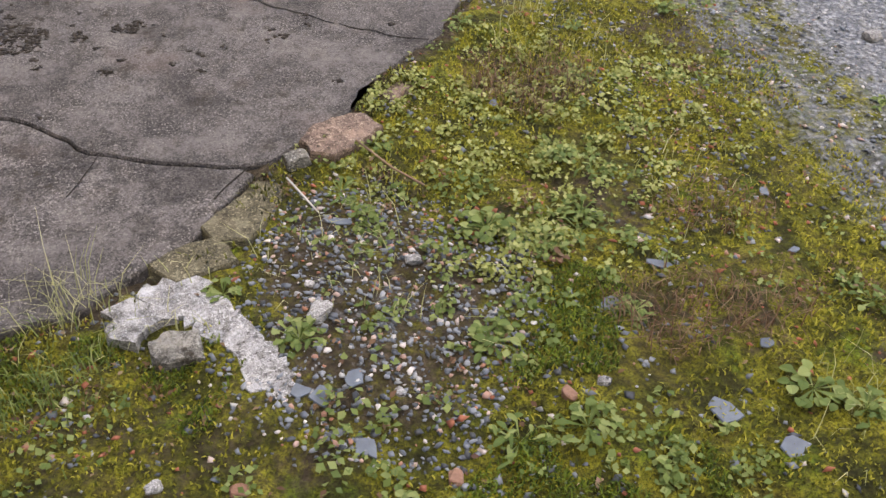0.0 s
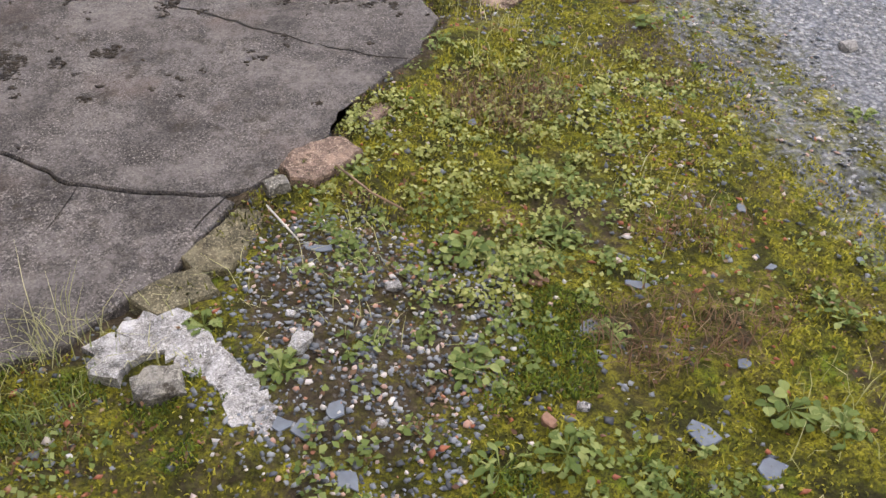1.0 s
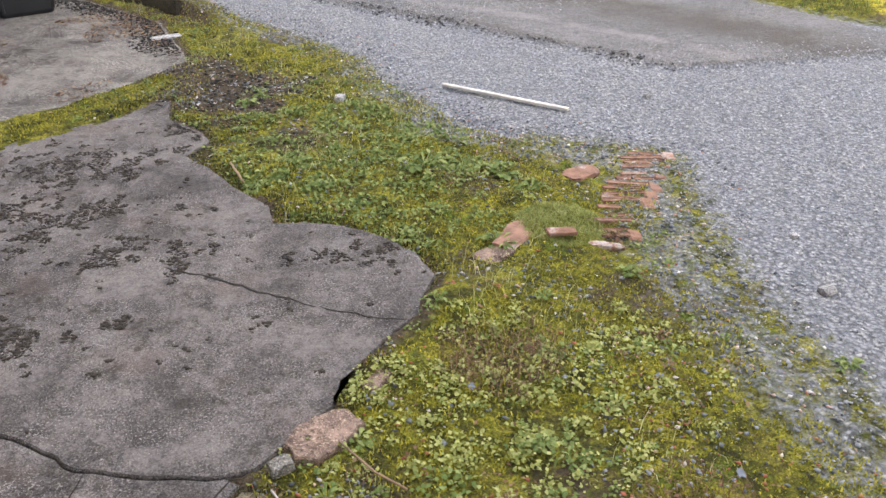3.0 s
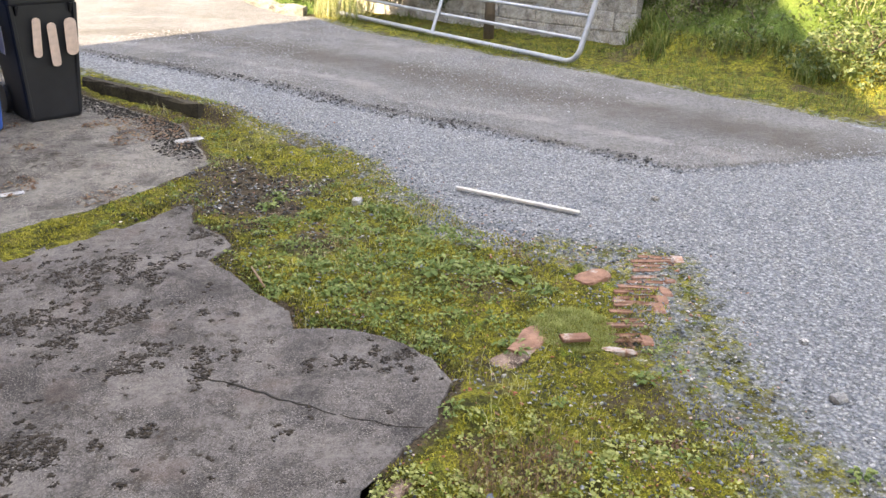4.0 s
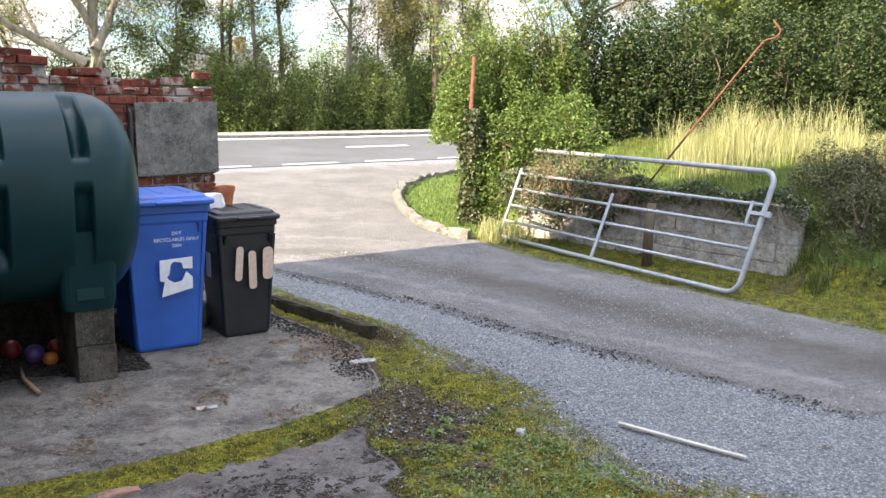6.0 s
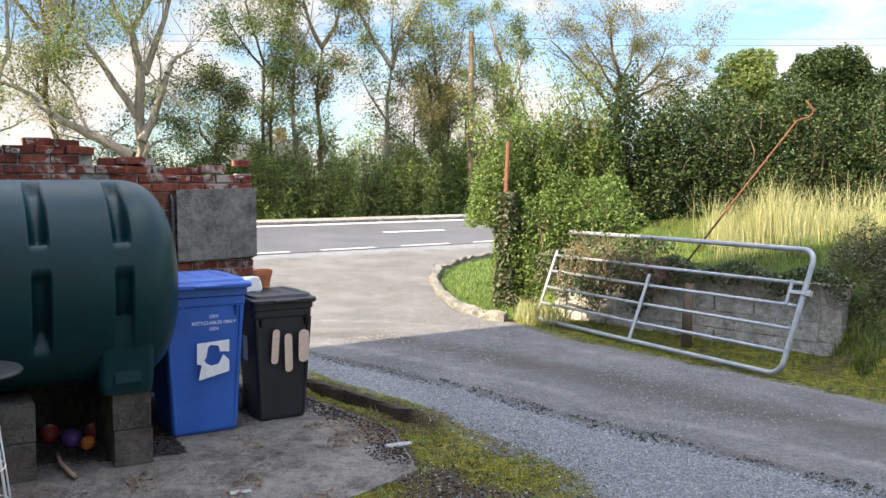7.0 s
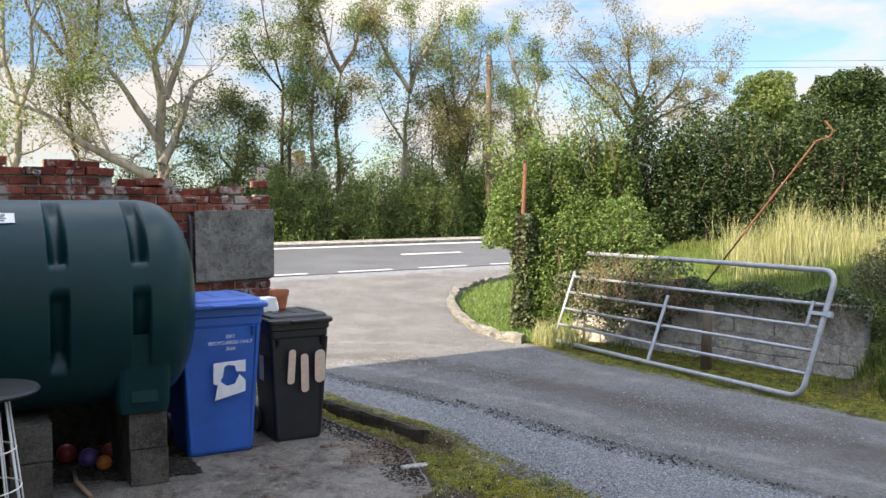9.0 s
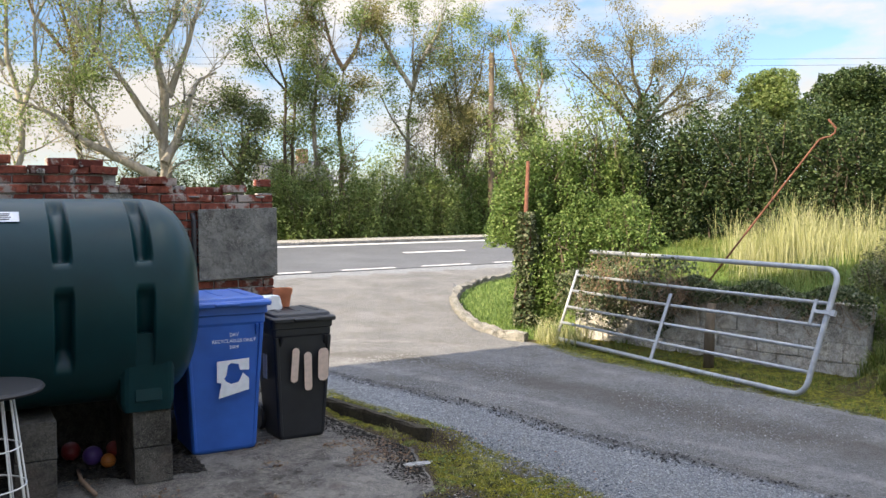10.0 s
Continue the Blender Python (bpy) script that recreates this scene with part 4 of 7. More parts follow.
def build_brick_wall():
    wall = thing("wall_yard", "broken red brick yard wall with old white mortar", "brick wall", pose(WALL_END.x, WALL_END.y, 0, 0, 0, WALL_TURN), kind="structure")
    length, thick = 4.6, 0.21
    for x0, x1, top in ((-0.10, 0.0, 1.81), (-0.80, -0.10, 1.735), (-1.35, -0.80, 1.81), (-2.15, -1.35, 1.96), (-length, -2.15, 2.035)):
        bm = bmesh.new()
        box(bm, x1 - x0 - (0.015 if x1 == 0 else 0.0), thick - 0.022, top - 0.05, pose((x0 + x1) / 2, thick / 2, -0.03))
        part("core", bm, M_MORTAR, wall, "crumbling brick and mortar")
    meshes = [brick_mesh(0.213, 0.064, 0.10, k) for k in range(5)]
    half = [brick_mesh(0.103, 0.064, 0.10, 20 + k) for k in range(3)]
    for me in meshes + half:
        me.materials.append(M_BRICK)
    r = random.Random(4)
    rows = 28
    for row in range(9, rows):
        z = row * 0.075
        off = 0.0 if row % 2 else 0.1125
        k = 0
        x = -off
        if off and z + 0.064 <= 1.842:
            ob = new("brick", half[r.randrange(3)])
            ob.parent, ob.matrix_local = wall, pose(-0.055, 0.045, z, 0, 0, r.uniform(-1.5, 1.5))
        while x > -length + 0.2:
            xc = x - 0.1075
            top = 1.83 if xc > -0.10 or -1.35 < xc <= -0.80 else 1.76 if xc > -0.80 else 1.945 if xc > -2.15 else 2.065
            if z + 0.064 <= top + 0.012:
                crest = z + 0.14 > top
                if not (crest and r.random() < 0.22) and r.random() > 0.03:
                    ob = new("brick", meshes[r.randrange(5)])
                    ob.parent = wall
                    k = 3.5 if crest else 1.0
                    ob.matrix_local = pose(xc, 0.045 + r.uniform(-0.016, 0.008) * (1.6 if crest else 1), z, r.uniform(-1, 1) * k, r.uniform(-1, 1) * k, r.uniform(-2, 2) * k)
            x -= 0.2235
    for k in range(46):
        xc = r.uniform(-3.4, -0.1)
        top = 1.80 if xc > -0.10 or -1.35 < xc <= -0.80 else 1.73 if xc > -0.80 else 1.92 if xc > -2.15 else 2.03
        bm = bmesh.new()
        lump(bm, r.uniform(0.04, 0.14), r.uniform(0.03, 0.09), r.uniform(0.015, 0.045), 0.7, 2, k, pose(xc, r.uniform(0.0, 0.17), top - 0.045, 0, 0, r.uniform(0, 180)))
        part("mortar_lump", bm, M_MORTAR, wall, "crumbling pale mortar")
    for xc, y, z, turn in ((-1.55, 0.05, 1.93, 24), (-1.05, 0.03, 1.80, -12), (-0.35, 0.05, 1.735, 14), (-2.4, 0.06, 2.06, -9), (-2.9, 0.08, 2.06, 17), (-0.06, 0.10, 1.790, 86), (-0.55, 0.09, 1.716, 4), (-0.75, 0.09, 1.716, -3), (-0.95, 0.09, 1.790, -3), (-1.18, 0.09, 1.790, 2), (-1.75, 0.10, 1.94, 8)):
        ob = new("brick", meshes[r.randrange(5)])
        ob.parent, ob.matrix_local = wall, pose(xc, y, z, r.uniform(-2, 2), r.uniform(-2, 2), turn)


# sheet hung on the wall's end, and the black pipe beside it
sheet = thing("cement_sheet", "weathered grey cement sheet fixed to the brick wall", "cement sheet", pose(WALL_END.x, WALL_END.y, 0, 0, 0, WALL_TURN) @ pose(-0.345, -0.055, 0.985))
bm = bmesh.new()
box(bm, 0.71, 0.022, 0.61)
for v in bm.verts:
    v.co.z += 0.02 * v.co.x
part("panel", bm, M_SHEET, sheet, bevel=0.004)
pipe = thing("drain_pipe", "thin black pipe fixed upright to the wall", "pipe", pose(WALL_END.x, WALL_END.y, 0, 0, 0, WALL_TURN) @ pose(-0.735, -0.045, 0.0))
bm = bmesh.new()
tube(bm, [(0, 0, 0), (0, 0, 1.5), (0.0, 0.03, 1.55)], 0.022, 12)
part("pipe", bm, M_BLACK, pipe, smooth=True)
bm = bmesh.new()
box(bm, 0.07, 0.03, 0.03, pose(0, 0.02, 1.1))
part("bracket", bm, M_BLACK, pipe)

# an unseen wall, added beyond the tank's end to block light from the left
bm = bmesh.new()
box(bm, 0.2, 3.4, 2.0, yard(-4.25, 5.3, -0.03))
tagged(part("wall_side", bm, M_RENDER), "added unseen wall blocking light from the tank's left", "wall", kind="structure")

# low walls added close behind and beside the piers, to darken the space underneath
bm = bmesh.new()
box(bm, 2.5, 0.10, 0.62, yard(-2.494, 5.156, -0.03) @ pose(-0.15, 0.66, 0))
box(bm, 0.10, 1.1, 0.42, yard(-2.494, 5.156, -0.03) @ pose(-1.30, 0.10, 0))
tagged(part("wall_low", bm, M_PIER), "added low dark wall keeping light from under the tank", "wall", kind="structure")

# ---- kerbs ----
def kerb_run(name, pts, w, h, base, material, label, seed=0, rough=0.006):
    bm = bmesh.new()
    rows, r = [], random.Random(seed)
    line = jagged(pts, 0.12, 0.008, seed)
    for i, (x, y) in enumerate(line):
        (ax, ay), (bx, by) = line[max(0, i - 1)], line[min(len(line) - 1, i + 1)]
        d = math.hypot(bx - ax, by - ay) or 1
        nx, ny = -(by - ay) / d * w / 2, (bx - ax) / d * w / 2
        g = base(x, y)
        j = lambda: r.uniform(-rough, rough)
        rows.append([bm.verts.new((x - nx, y - ny, g - 0.05)), bm.verts.new((x - nx * 0.97 + j(), y - ny * 0.97 + j(), g + h * 0.8 + j())), bm.verts.new((x - nx * 0.7, y - ny * 0.7, g + h + j())),
                     bm.verts.new((x + nx * 0.7, y + ny * 0.7, g + h + j())), bm.verts.new((x + nx * 0.97 + j(), y + ny * 0.97 + j(), g + h * 0.8 + j())), bm.verts.new((x + nx, y + ny, g - 0.05))])
    for p, q in zip(rows, rows[1:]):
        for k in range(5):
            bm.faces.new((p[k], q[k], q[k + 1], p[k + 1]))
    bm.faces.new(rows[0])
    bm.faces.new(rows[-1][::-1])
    return tagged(part(name, bm, material), label, "kerb", kind="structure")


kerb_run("kerb_yard", [(-0.92, 6.95), (-0.5, 6.43), (-0.10, 5.95)], 0.065, 0.10, lambda x, y: -0.02, M_KERBDARK, "dark mossy concrete kerb at the slab's edge", 3, 0.007)
kerb_run("kerb_island", [(0.98, 10.42), (0.72, 10.55), (0.44, 11.3), (0.24, 12.6), (0.16, 14.0), (0.26, 15.3), (0.7, 16.7), (1.7, 18.4), (3.2, 20.0)], 0.14, 0.10, lift, M_KERB, "curved worn grey stone kerb round the grass", 6, 0.022)
build_brick_wall()

# ---- leaves, blades, branches ----
def turn_axes(n, r, flat=0.0):
    """Random unit axes along, across and out of n leaves; flat draws the outward axis towards up."""
    out = r.normal(size=(n, 3))
    out[:, 2] = np.abs(out[:, 2]) + flat * 2.0
    out /= np.linalg.norm(out, axis=1, keepdims=True)
    a = np.cross(out, r.normal(size=(n, 3)))
    a /= np.linalg.norm(a, axis=1, keepdims=True)
    return a, np.cross(out, a), out


def leaf_mesh(name, p, size, r, flat=0.0, slim=0.55, fold=0.12):
    """A crown of single leaves, each a folded diamond."""
    n = len(p)
    a, b, o = turn_axes(n, r, flat)
    l = (size * r.uniform(0.6, 1.35, n))[:, None]
    v = np.stack([p - a * l * 0.5, p + b * l * slim * 0.5 + o * l * fold + a * l * 0.05, p + a * l * 0.5, p - b * l * slim * 0.5 + o * l * fold + a * l * 0.05], 1).reshape(-1, 3)
    return raw_mesh(name, v, np.arange(n * 4).reshape(n, 4))


def blade_mesh(name, p, height, width, r, lean=0.45, bend=0.5):
    """Grass: blades of two bent pieces, broad at the foot."""
    n = len(p)
    h = (height * r.uniform(0.45, 1.3, n) * (1 + 0.3 * wave(p[:, 0], p[:, 1], 6, 51)))[:, None]
    ang = r.uniform(0, 6.283, n)
    d = np.stack([np.cos(ang), np.sin(ang), np.zeros(n)], -1)
    w = np.stack([-np.sin(ang), np.cos(ang), np.zeros(n)], -1) * width
    k = r.uniform(0.1, 1.0, n)[:, None] * lean
    up = np.array([0, 0, 1.0])
    mid = p + d * h * k * 0.35 + up * h * 0.6
    tip = p + d * h * k * (0.8 + bend) + up * h * (1.0 - 0.25 * k)
    v = np.stack([p - w, p + w, mid + w * 0.7, mid - w * 0.7, tip + w * 0.12, tip - w * 0.12], 1).reshape(-1, 3)
    i = np.arange(n)[:, None] * 6
    f = np.concatenate([i + np.array([[0, 1, 2, 3]]), i + np.array([[3, 2, 4, 5]])])
    return raw_mesh(name, v, f)


def limb_mesh(name, segs, sides=7):
    """Tapered limbs from rows of two ends and two radii."""
    s = np.asarray(segs, float)
    p0, p1, r0, r1 = s[:, :3], s[:, 3:6], s[:, 6], s[:, 7]
    d = p1 - p0
    d /= np.linalg.norm(d, axis=1, keepdims=True) + 1e-9
    ref = np.where(np.abs(d[:, 2:3]) > 0.9, np.array([[1.0, 0, 0]]), np.array([[0, 0, 1.0]]))
    a = np.cross(d, ref)
    a /= np.linalg.norm(a, axis=1, keepdims=True)
    b = np.cross(d, a)
    t = np.linspace(0, 2 * np.pi, sides, endpoint=False)
    ring = a[:, None] * np.cos(t)[None, :, None] + b[:, None] * np.sin(t)[None, :, None]
    lo, hi = p0[:, None] + ring * r0[:, None, None], p1[:, None] + ring * r1[:, None, None]
    v = np.concatenate([lo, hi], 1).reshape(-1, 3)
    k = np.arange(sides)
    q = np.stack([k, (k + 1) % sides, (k + 1) % sides + sides, k + sides], -1)
    f = (np.arange(len(s))[:, None, None] * 2 * sides + q[None]).reshape(-1, 4)
    return raw_mesh(name, v, f, True)


def grow(r, base, way, length, radius, depth, spread=0.6, rise=0.25, split=(2, 4), bare=0.35):
    """A limb and all that grows from it: the segments, and the twigs that carry leaves."""
    segs, twigs = [], []

    def limb(p, d, ln, rad, lev):
        n = 5 if lev > 1 else 3
        step_l = ln / n
        for k in range(n):
            d2 = d + r.normal(size=3) * 0.13 + np.array([0, 0, rise * 0.12])
            d2 /= np.linalg.norm(d2)
            q = p + d2 * step_l
            ra, rb = rad * (1 - 0.55 * k / n), rad * (1 - 0.55 * (k + 1) / n)
            segs.append([*p, *q, ra, rb])
            if lev <= 1:
                twigs.append((p + q) / 2)
            p, d = q, d2
            if lev > 0 and (k + 1) / n > bare and k < n - 1:
                for _ in range(int(r.integers(1, 3))):
                    side = d + r.normal(size=3) * spread
                    side[2] += rise * 0.6
                    side /= np.linalg.norm(side)
                    limb(p, side, ln * r.uniform(0.42, 0.7), rb * 0.55, lev - 1)
        if lev > 0:
            for _ in range(int(r.integers(*split))):
                side = d + r.normal(size=3) * spread * 0.7
                side[2] += rise
                side /= np.linalg.norm(side)
                limb(p, side, ln * r.uniform(0.55, 0.8), rad * 0.45, lev - 1)
        else:
            twigs.append(p)

    limb(np.asarray(base, float), np.asarray(way, float) / np.linalg.norm(way), length, radius, depth)
    return segs, np.array(twigs)


def far(px_tan, over):
    """A spot across the road: the tangent of its bearing from the gate's side, and its distance over from the yard."""
    k = over / (OVER[0] * px_tan + OVER[1])
    return px_tan * k, k, road_height(over)


def bush_points(r, centre, size, n, shell=0.62):
    """Points in the outer shell of a lumpy mound, gathered on its lumps and thin in the hollows."""
    n2 = int(n * 1.5)
    d = r.normal(size=(n2, 3))
    d /= np.linalg.norm(d, axis=1, keepdims=True)
    d[:, 2] = np.abs(d[:, 2]) * 1.0 - 0.12
    lumps = np.zeros(n2)
    for k in range(10):
        w = r.normal(size=3) * (3.5 + 1.6 * k)
        lumps += np.sin(d @ w + r.uniform(0, 6.283)) / (1 + 0.25 * k)
    lumps /= 2.2
    ok = r.random(n2) < np.clip(0.66 + 0.50 * lumps, 0.25, 1.0)
    d, lumps = d[ok][:n], lumps[ok][:n]
    rad = (1 + 0.15 * lumps) * (shell + (1.06 - shell) * r.random(len(d)) ** 0.6)
    rad = np.where(r.random(len(d)) < 0.22, shell * r.uniform(0.75, 1.0, len(d)), rad)      # the dark heart
    return np.asarray(centre) + d * rad[:, None] * np.asarray(size)


def build_bush(name, label, category, mounds, n, size, leaf, seed, core=M_BARKDARK, group=""):
    """Mounds of leaves over a dark twiggy heart."""
    r = np.random.default_rng(seed)
    bush = thing(name, label, category, group=group)
    total = sum(s[0] * s[2] + s[1] * s[2] for _, s in mounds)
    pts, segs = [], []
    for c, s in mounds:
        pts.append(bush_points(r, c, s, int(n * (s[0] * s[2] + s[1] * s[2]) / total)))
        for _ in range(26):
            foot = np.array((c[0] + r.normal() * s[0] * 0.15, c[1] + r.normal() * s[1] * 0.15, c[2] - 0.1))
            d = r.normal(size=3)
            d[2] = abs(d[2]) + 0.5
            d /= np.linalg.norm(d)
            end = np.array(c) + d * np.array(s) * r.uniform(0.7, 1.0)
            m = (foot + end) / 2 + r.normal(size=3) * 0.1 * s[2]
            segs += [[*foot, *m, 0.02, 0.013], [*m, *end, 0.013, 0.005]]
    tagged(part("branchwork", limb_mesh("branchwork", segs, 5), core, bush), kind="stuff")
    part("foliage", leaf_mesh("foliage", np.concatenate(pts), size, r, 0.25), leaf, bush)
    return bush


# ---- across the road ----
def limbed_tree(label, over, stems, bark, leaf, seed, twig=1.2, per=10, keep=0.7, size=0.088, puff=0.17):
    """A tree drawn by its main limbs: each a radius and a run of (bearing tangent, height); twigs and leaves grow from them."""
    r = np.random.default_rng(seed)
    tree = thing("tree", label, "tree", group="trees across the road")
    segs, tips = [], []
    for rad, run in stems:
        pts = [np.array((far(tan, over)[0], far(tan, over)[1] + r.normal() * 0.25, h)) for tan, h in run]
        if run[0][1] < 2.4:                                  # a stem that stands on the ground
            pts.insert(0, np.array((pts[0][0], pts[0][1], far(run[0][0], over)[2] - 0.1)))
        fine = []
        for a, b in zip(pts, pts[1:]):
            n = max(2, int(np.linalg.norm(b - a) / 0.4))
            fine += [a + (b - a) * k / n + r.normal(size=3) * 0.015 for k in range(n)]
        fine.append(pts[-1])
        n = len(fine) - 1
        for k in range(n):
            t0, t1 = k / n, (k + 1) / n
            r0, r1 = 0.8 * rad * (1 - 0.8 * t0), 0.8 * rad * (1 - 0.8 * t1)
            segs.append([*fine[k], *fine[k + 1], r0, r1])
            if t0 > (0.30 if rad > 0.3 else 0.10) and r.random() < 0.9:
                way = (fine[k + 1] - fine[k]) / np.linalg.norm(fine[k + 1] - fine[k]) + r.normal(size=3) * 0.75 + np.array((0, 0, 0.15))
                sg, tw = grow(r, fine[k + 1], way, twig * r.uniform(0.6, 1.35), min(0.035, r1 * 0.4), 2, 0.65, 0.1, (1, 3), 0.2)
                segs += sg
                if r.random() < keep * 0.85:
                    tips.append(tw)
    tips = np.concatenate(tips)
    part("trunk", limb_mesh("trunk", segs, 6), bark, tree)
    p = np.repeat(tips[r.random(len(tips)) < 0.36], int(1.5 * per), 0)
    part("crown", leaf_mesh("crown", p + r.normal(size=p.shape) * puff, size, r, 0.1), leaf, tree)
    return tree


limbed_tree("slender pale tree with sparse leaves", 28, ((0.16, ((-0.491, 2.2), (-0.483, 3.2), (-0.479, 4.6), (-0.496, 5.9), (-0.5, 7.5), (-0.492, 9.3))), (0.1, ((-0.481, 4.3), (-0.46, 5.5), (-0.457, 6.9), (-0.434, 8.6))), (0.09, ((-0.494, 5.7), (-0.524, 6.6), (-0.544, 7.8)))), M_BARK, M_LEAF_FAR, 12, twig=1.5, per=9, keep=0.62)
limbed_tree("big pale-barked spreading tree with thin leaves", 27.5, ((0.3, ((-0.32, 2), (-0.317, 2.8), (-0.321, 3.8), (-0.313, 5.2), (-0.322, 6.4), (-0.3, 7.4), (-0.293, 9))), (0.22, ((-0.325, 2.6), (-0.373, 3.2), (-0.409, 3.7), (-0.438, 4.3), (-0.479, 4.7))), (0.2, ((-0.312, 3), (-0.296, 4.1), (-0.282, 5.1), (-0.28, 5.7), (-0.258, 6))), (0.16, ((-0.313, 5.1), (-0.293, 6.3), (-0.278, 7.4), (-0.265, 8.8))), (0.15, ((-0.321, 3.8), (-0.351, 5.1), (-0.383, 6.1), (-0.409, 7), (-0.434, 7.9))), (0.12, ((-0.32, 6), (-0.344, 7), (-0.36, 8.4))), (0.1, ((-0.315, 3.4), (-0.298, 3.7), (-0.276, 3.8))), (0.09, ((-0.373, 3.2), (-0.396, 4.5), (-0.428, 5.3)))), M_BARK, M_LEAF_FAR, 11, twig=1.5, per=9, keep=0.5)
limbed_tree("yellowing tree with a fine sparse crown", 30, ((0.16, ((-0.409, 2.3), (-0.41, 4.4), (-0.418, 6.4), (-0.428, 7.9), (-0.447, 9.6))), (0.1, ((-0.415, 5.8), (-0.389, 7.1), (-0.376, 9.1))), (0.1, ((-0.421, 6.5), (-0.46, 7.7), (-0.479, 9.3)))), M_BARKDARK, M_LEAF_RUST, 13, twig=1.6, per=10, keep=0.7)
limbed_tree("dense small dark green tree behind the wall", 27, ((0.12, ((-0.228, 2), (-0.227, 2.9), (-0.229, 4), (-0.225, 4.5))), (0.07, ((-0.228, 2.6), (-0.247, 3.3), (-0.254, 3.8))), (0.07, ((-0.228, 2.7), (-0.206, 3.4), (-0.202, 3.9))), (0.07, ((-0.228, 3.1), (-0.215, 4), (-0.218, 4.4)))), M_BARKDARK, M_LEAF_TREE, 31, twig=0.8, per=14, keep=0.9)
limbed_tree("clump of thin dark stems with light leaves", 28.5, ((0.11, ((-0.18, 1.9), (-0.178, 3.7), (-0.175, 5.8), (-0.189, 7.4), (-0.202, 9.1))), (0.1, ((-0.169, 1.9), (-0.17, 4.3), (-0.164, 6.1), (-0.149, 7.4), (-0.144, 9.1))), (0.06, ((-0.175, 5.6), (-0.206, 6.7), (-0.222, 7.8)))), M_BARKDARK, M_LEAF_FAR, 14, twig=1, per=11, keep=0.7)
limbed_tree("tall pale tree with bare upper limbs", 28, ((0.15, ((-0.137, 1.9), (-0.143, 3.3), (-0.147, 4.8), (-0.139, 6.5), (-0.146, 8), (-0.148, 9.3))), (0.06, ((-0.143, 5.9), (-0.125, 7.1), (-0.119, 8.6)))), M_BARK, M_LEAF_FAR, 15, twig=0.9, per=10, keep=0.55)
limbed_tree("forked reddish tree with ivy on the trunk", 27.8, ((0.18, ((-0.116, 1.9), (-0.115, 3.3), (-0.119, 4.8), (-0.112, 6.5))), (0.11, ((-0.112, 6.5), (-0.125, 7.3), (-0.138, 8.9))), (0.11, ((-0.112, 6.5), (-0.096, 7.3), (-0.085, 8.9)))), M_BARKRED, M_LEAF_RUST, 32, twig=0.9, per=11, keep=0.6)
limbed_tree("forked pale tree rising over the bushes", 28.5, ((0.22, ((-0.043, 1.9), (-0.04, 3.7), (-0.039, 5), (-0.034, 6.2))), (0.13, ((-0.034, 6.1), (-0.051, 7), (-0.072, 8.2), (-0.08, 9.2))), (0.14, ((-0.034, 6.1), (-0.025, 7.2), (-0.006, 8.4), (0.004, 9.4))), (0.09, ((-0.032, 6.3), (-0.034, 7.4), (-0.03, 9.1))), (0.07, ((-0.04, 4.1), (-0.061, 5.2), (-0.073, 6.1)))), M_BARK, M_LEAF_FAR, 16, twig=1, per=11, keep=0.6)
limbed_tree("drooping brownish tree behind the bushes", 28.5, ((0.14, ((0.01, 1.7), (0.014, 3.5), (0.009, 5.2), (0.004, 6.5))), (0.12, ((0.02, 1.7), (0.03, 3.7), (0.035, 5.4), (0.033, 6.4))), (0.1, ((-0.006, 1.7), (-0.009, 3.4), (-0.008, 4.8))), (0.08, ((0.01, 4.6), (-0.009, 5.8), (-0.015, 6.7)))), M_BARKDARK, M_LEAF_RUST, 17, twig=1.2, per=16, keep=0.85)
limbed_tree("dark tree with a thin leafy top", 30, ((0.13, ((0.023, 1.9), (0.022, 4.8), (0.014, 6.9), (0.01, 9.4))), (0.08, ((0.022, 5.6), (0.043, 7.1), (0.049, 9.1))), (0.08, ((0.049, 2.3), (0.05, 5.2), (0.062, 7.3), (0.055, 9.4)))), M_BARKDARK, M_LEAF_FAR, 33, twig=1.1, per=11, keep=0.6)
limbed_tree("ivy-clad tree with light green leaves", 28, ((0.15, ((0.106, 1.9), (0.104, 4.1), (0.101, 5.9), (0.084, 7.3), (0.075, 8.9))), (0.13, ((0.094, 1.9), (0.086, 4.2), (0.082, 6.4))), (0.08, ((0.102, 5.5), (0.113, 6.8), (0.11, 8.6)))), M_BARKRED, M_LEAF_FAR, 18, twig=0.9, per=12, keep=0.6)
limbed_tree("tree with a sparse turning brown crown", 27.5, ((0.24, ((0.222, 1.9), (0.223, 3.8), (0.222, 5.1), (0.223, 6.5), (0.216, 7.7), (0.21, 9))), (0.13, ((0.222, 4.7), (0.197, 6), (0.171, 6.8), (0.146, 7.7))), (0.13, ((0.223, 4.9), (0.245, 6.2), (0.268, 7.2), (0.278, 8.4))), (0.11, ((0.223, 5.1), (0.262, 6.1), (0.294, 6.8), (0.323, 7.3))), (0.1, ((0.223, 5.6), (0.204, 6.8), (0.184, 8.1))), (0.1, ((0.223, 6), (0.236, 7.2), (0.245, 8.6))), (0.07, ((0.268, 6.3), (0.297, 6.4), (0.313, 6.7)))), M_BARKDARK, M_LEAF_RUST, 19, twig=1.5, per=12, keep=0.72)
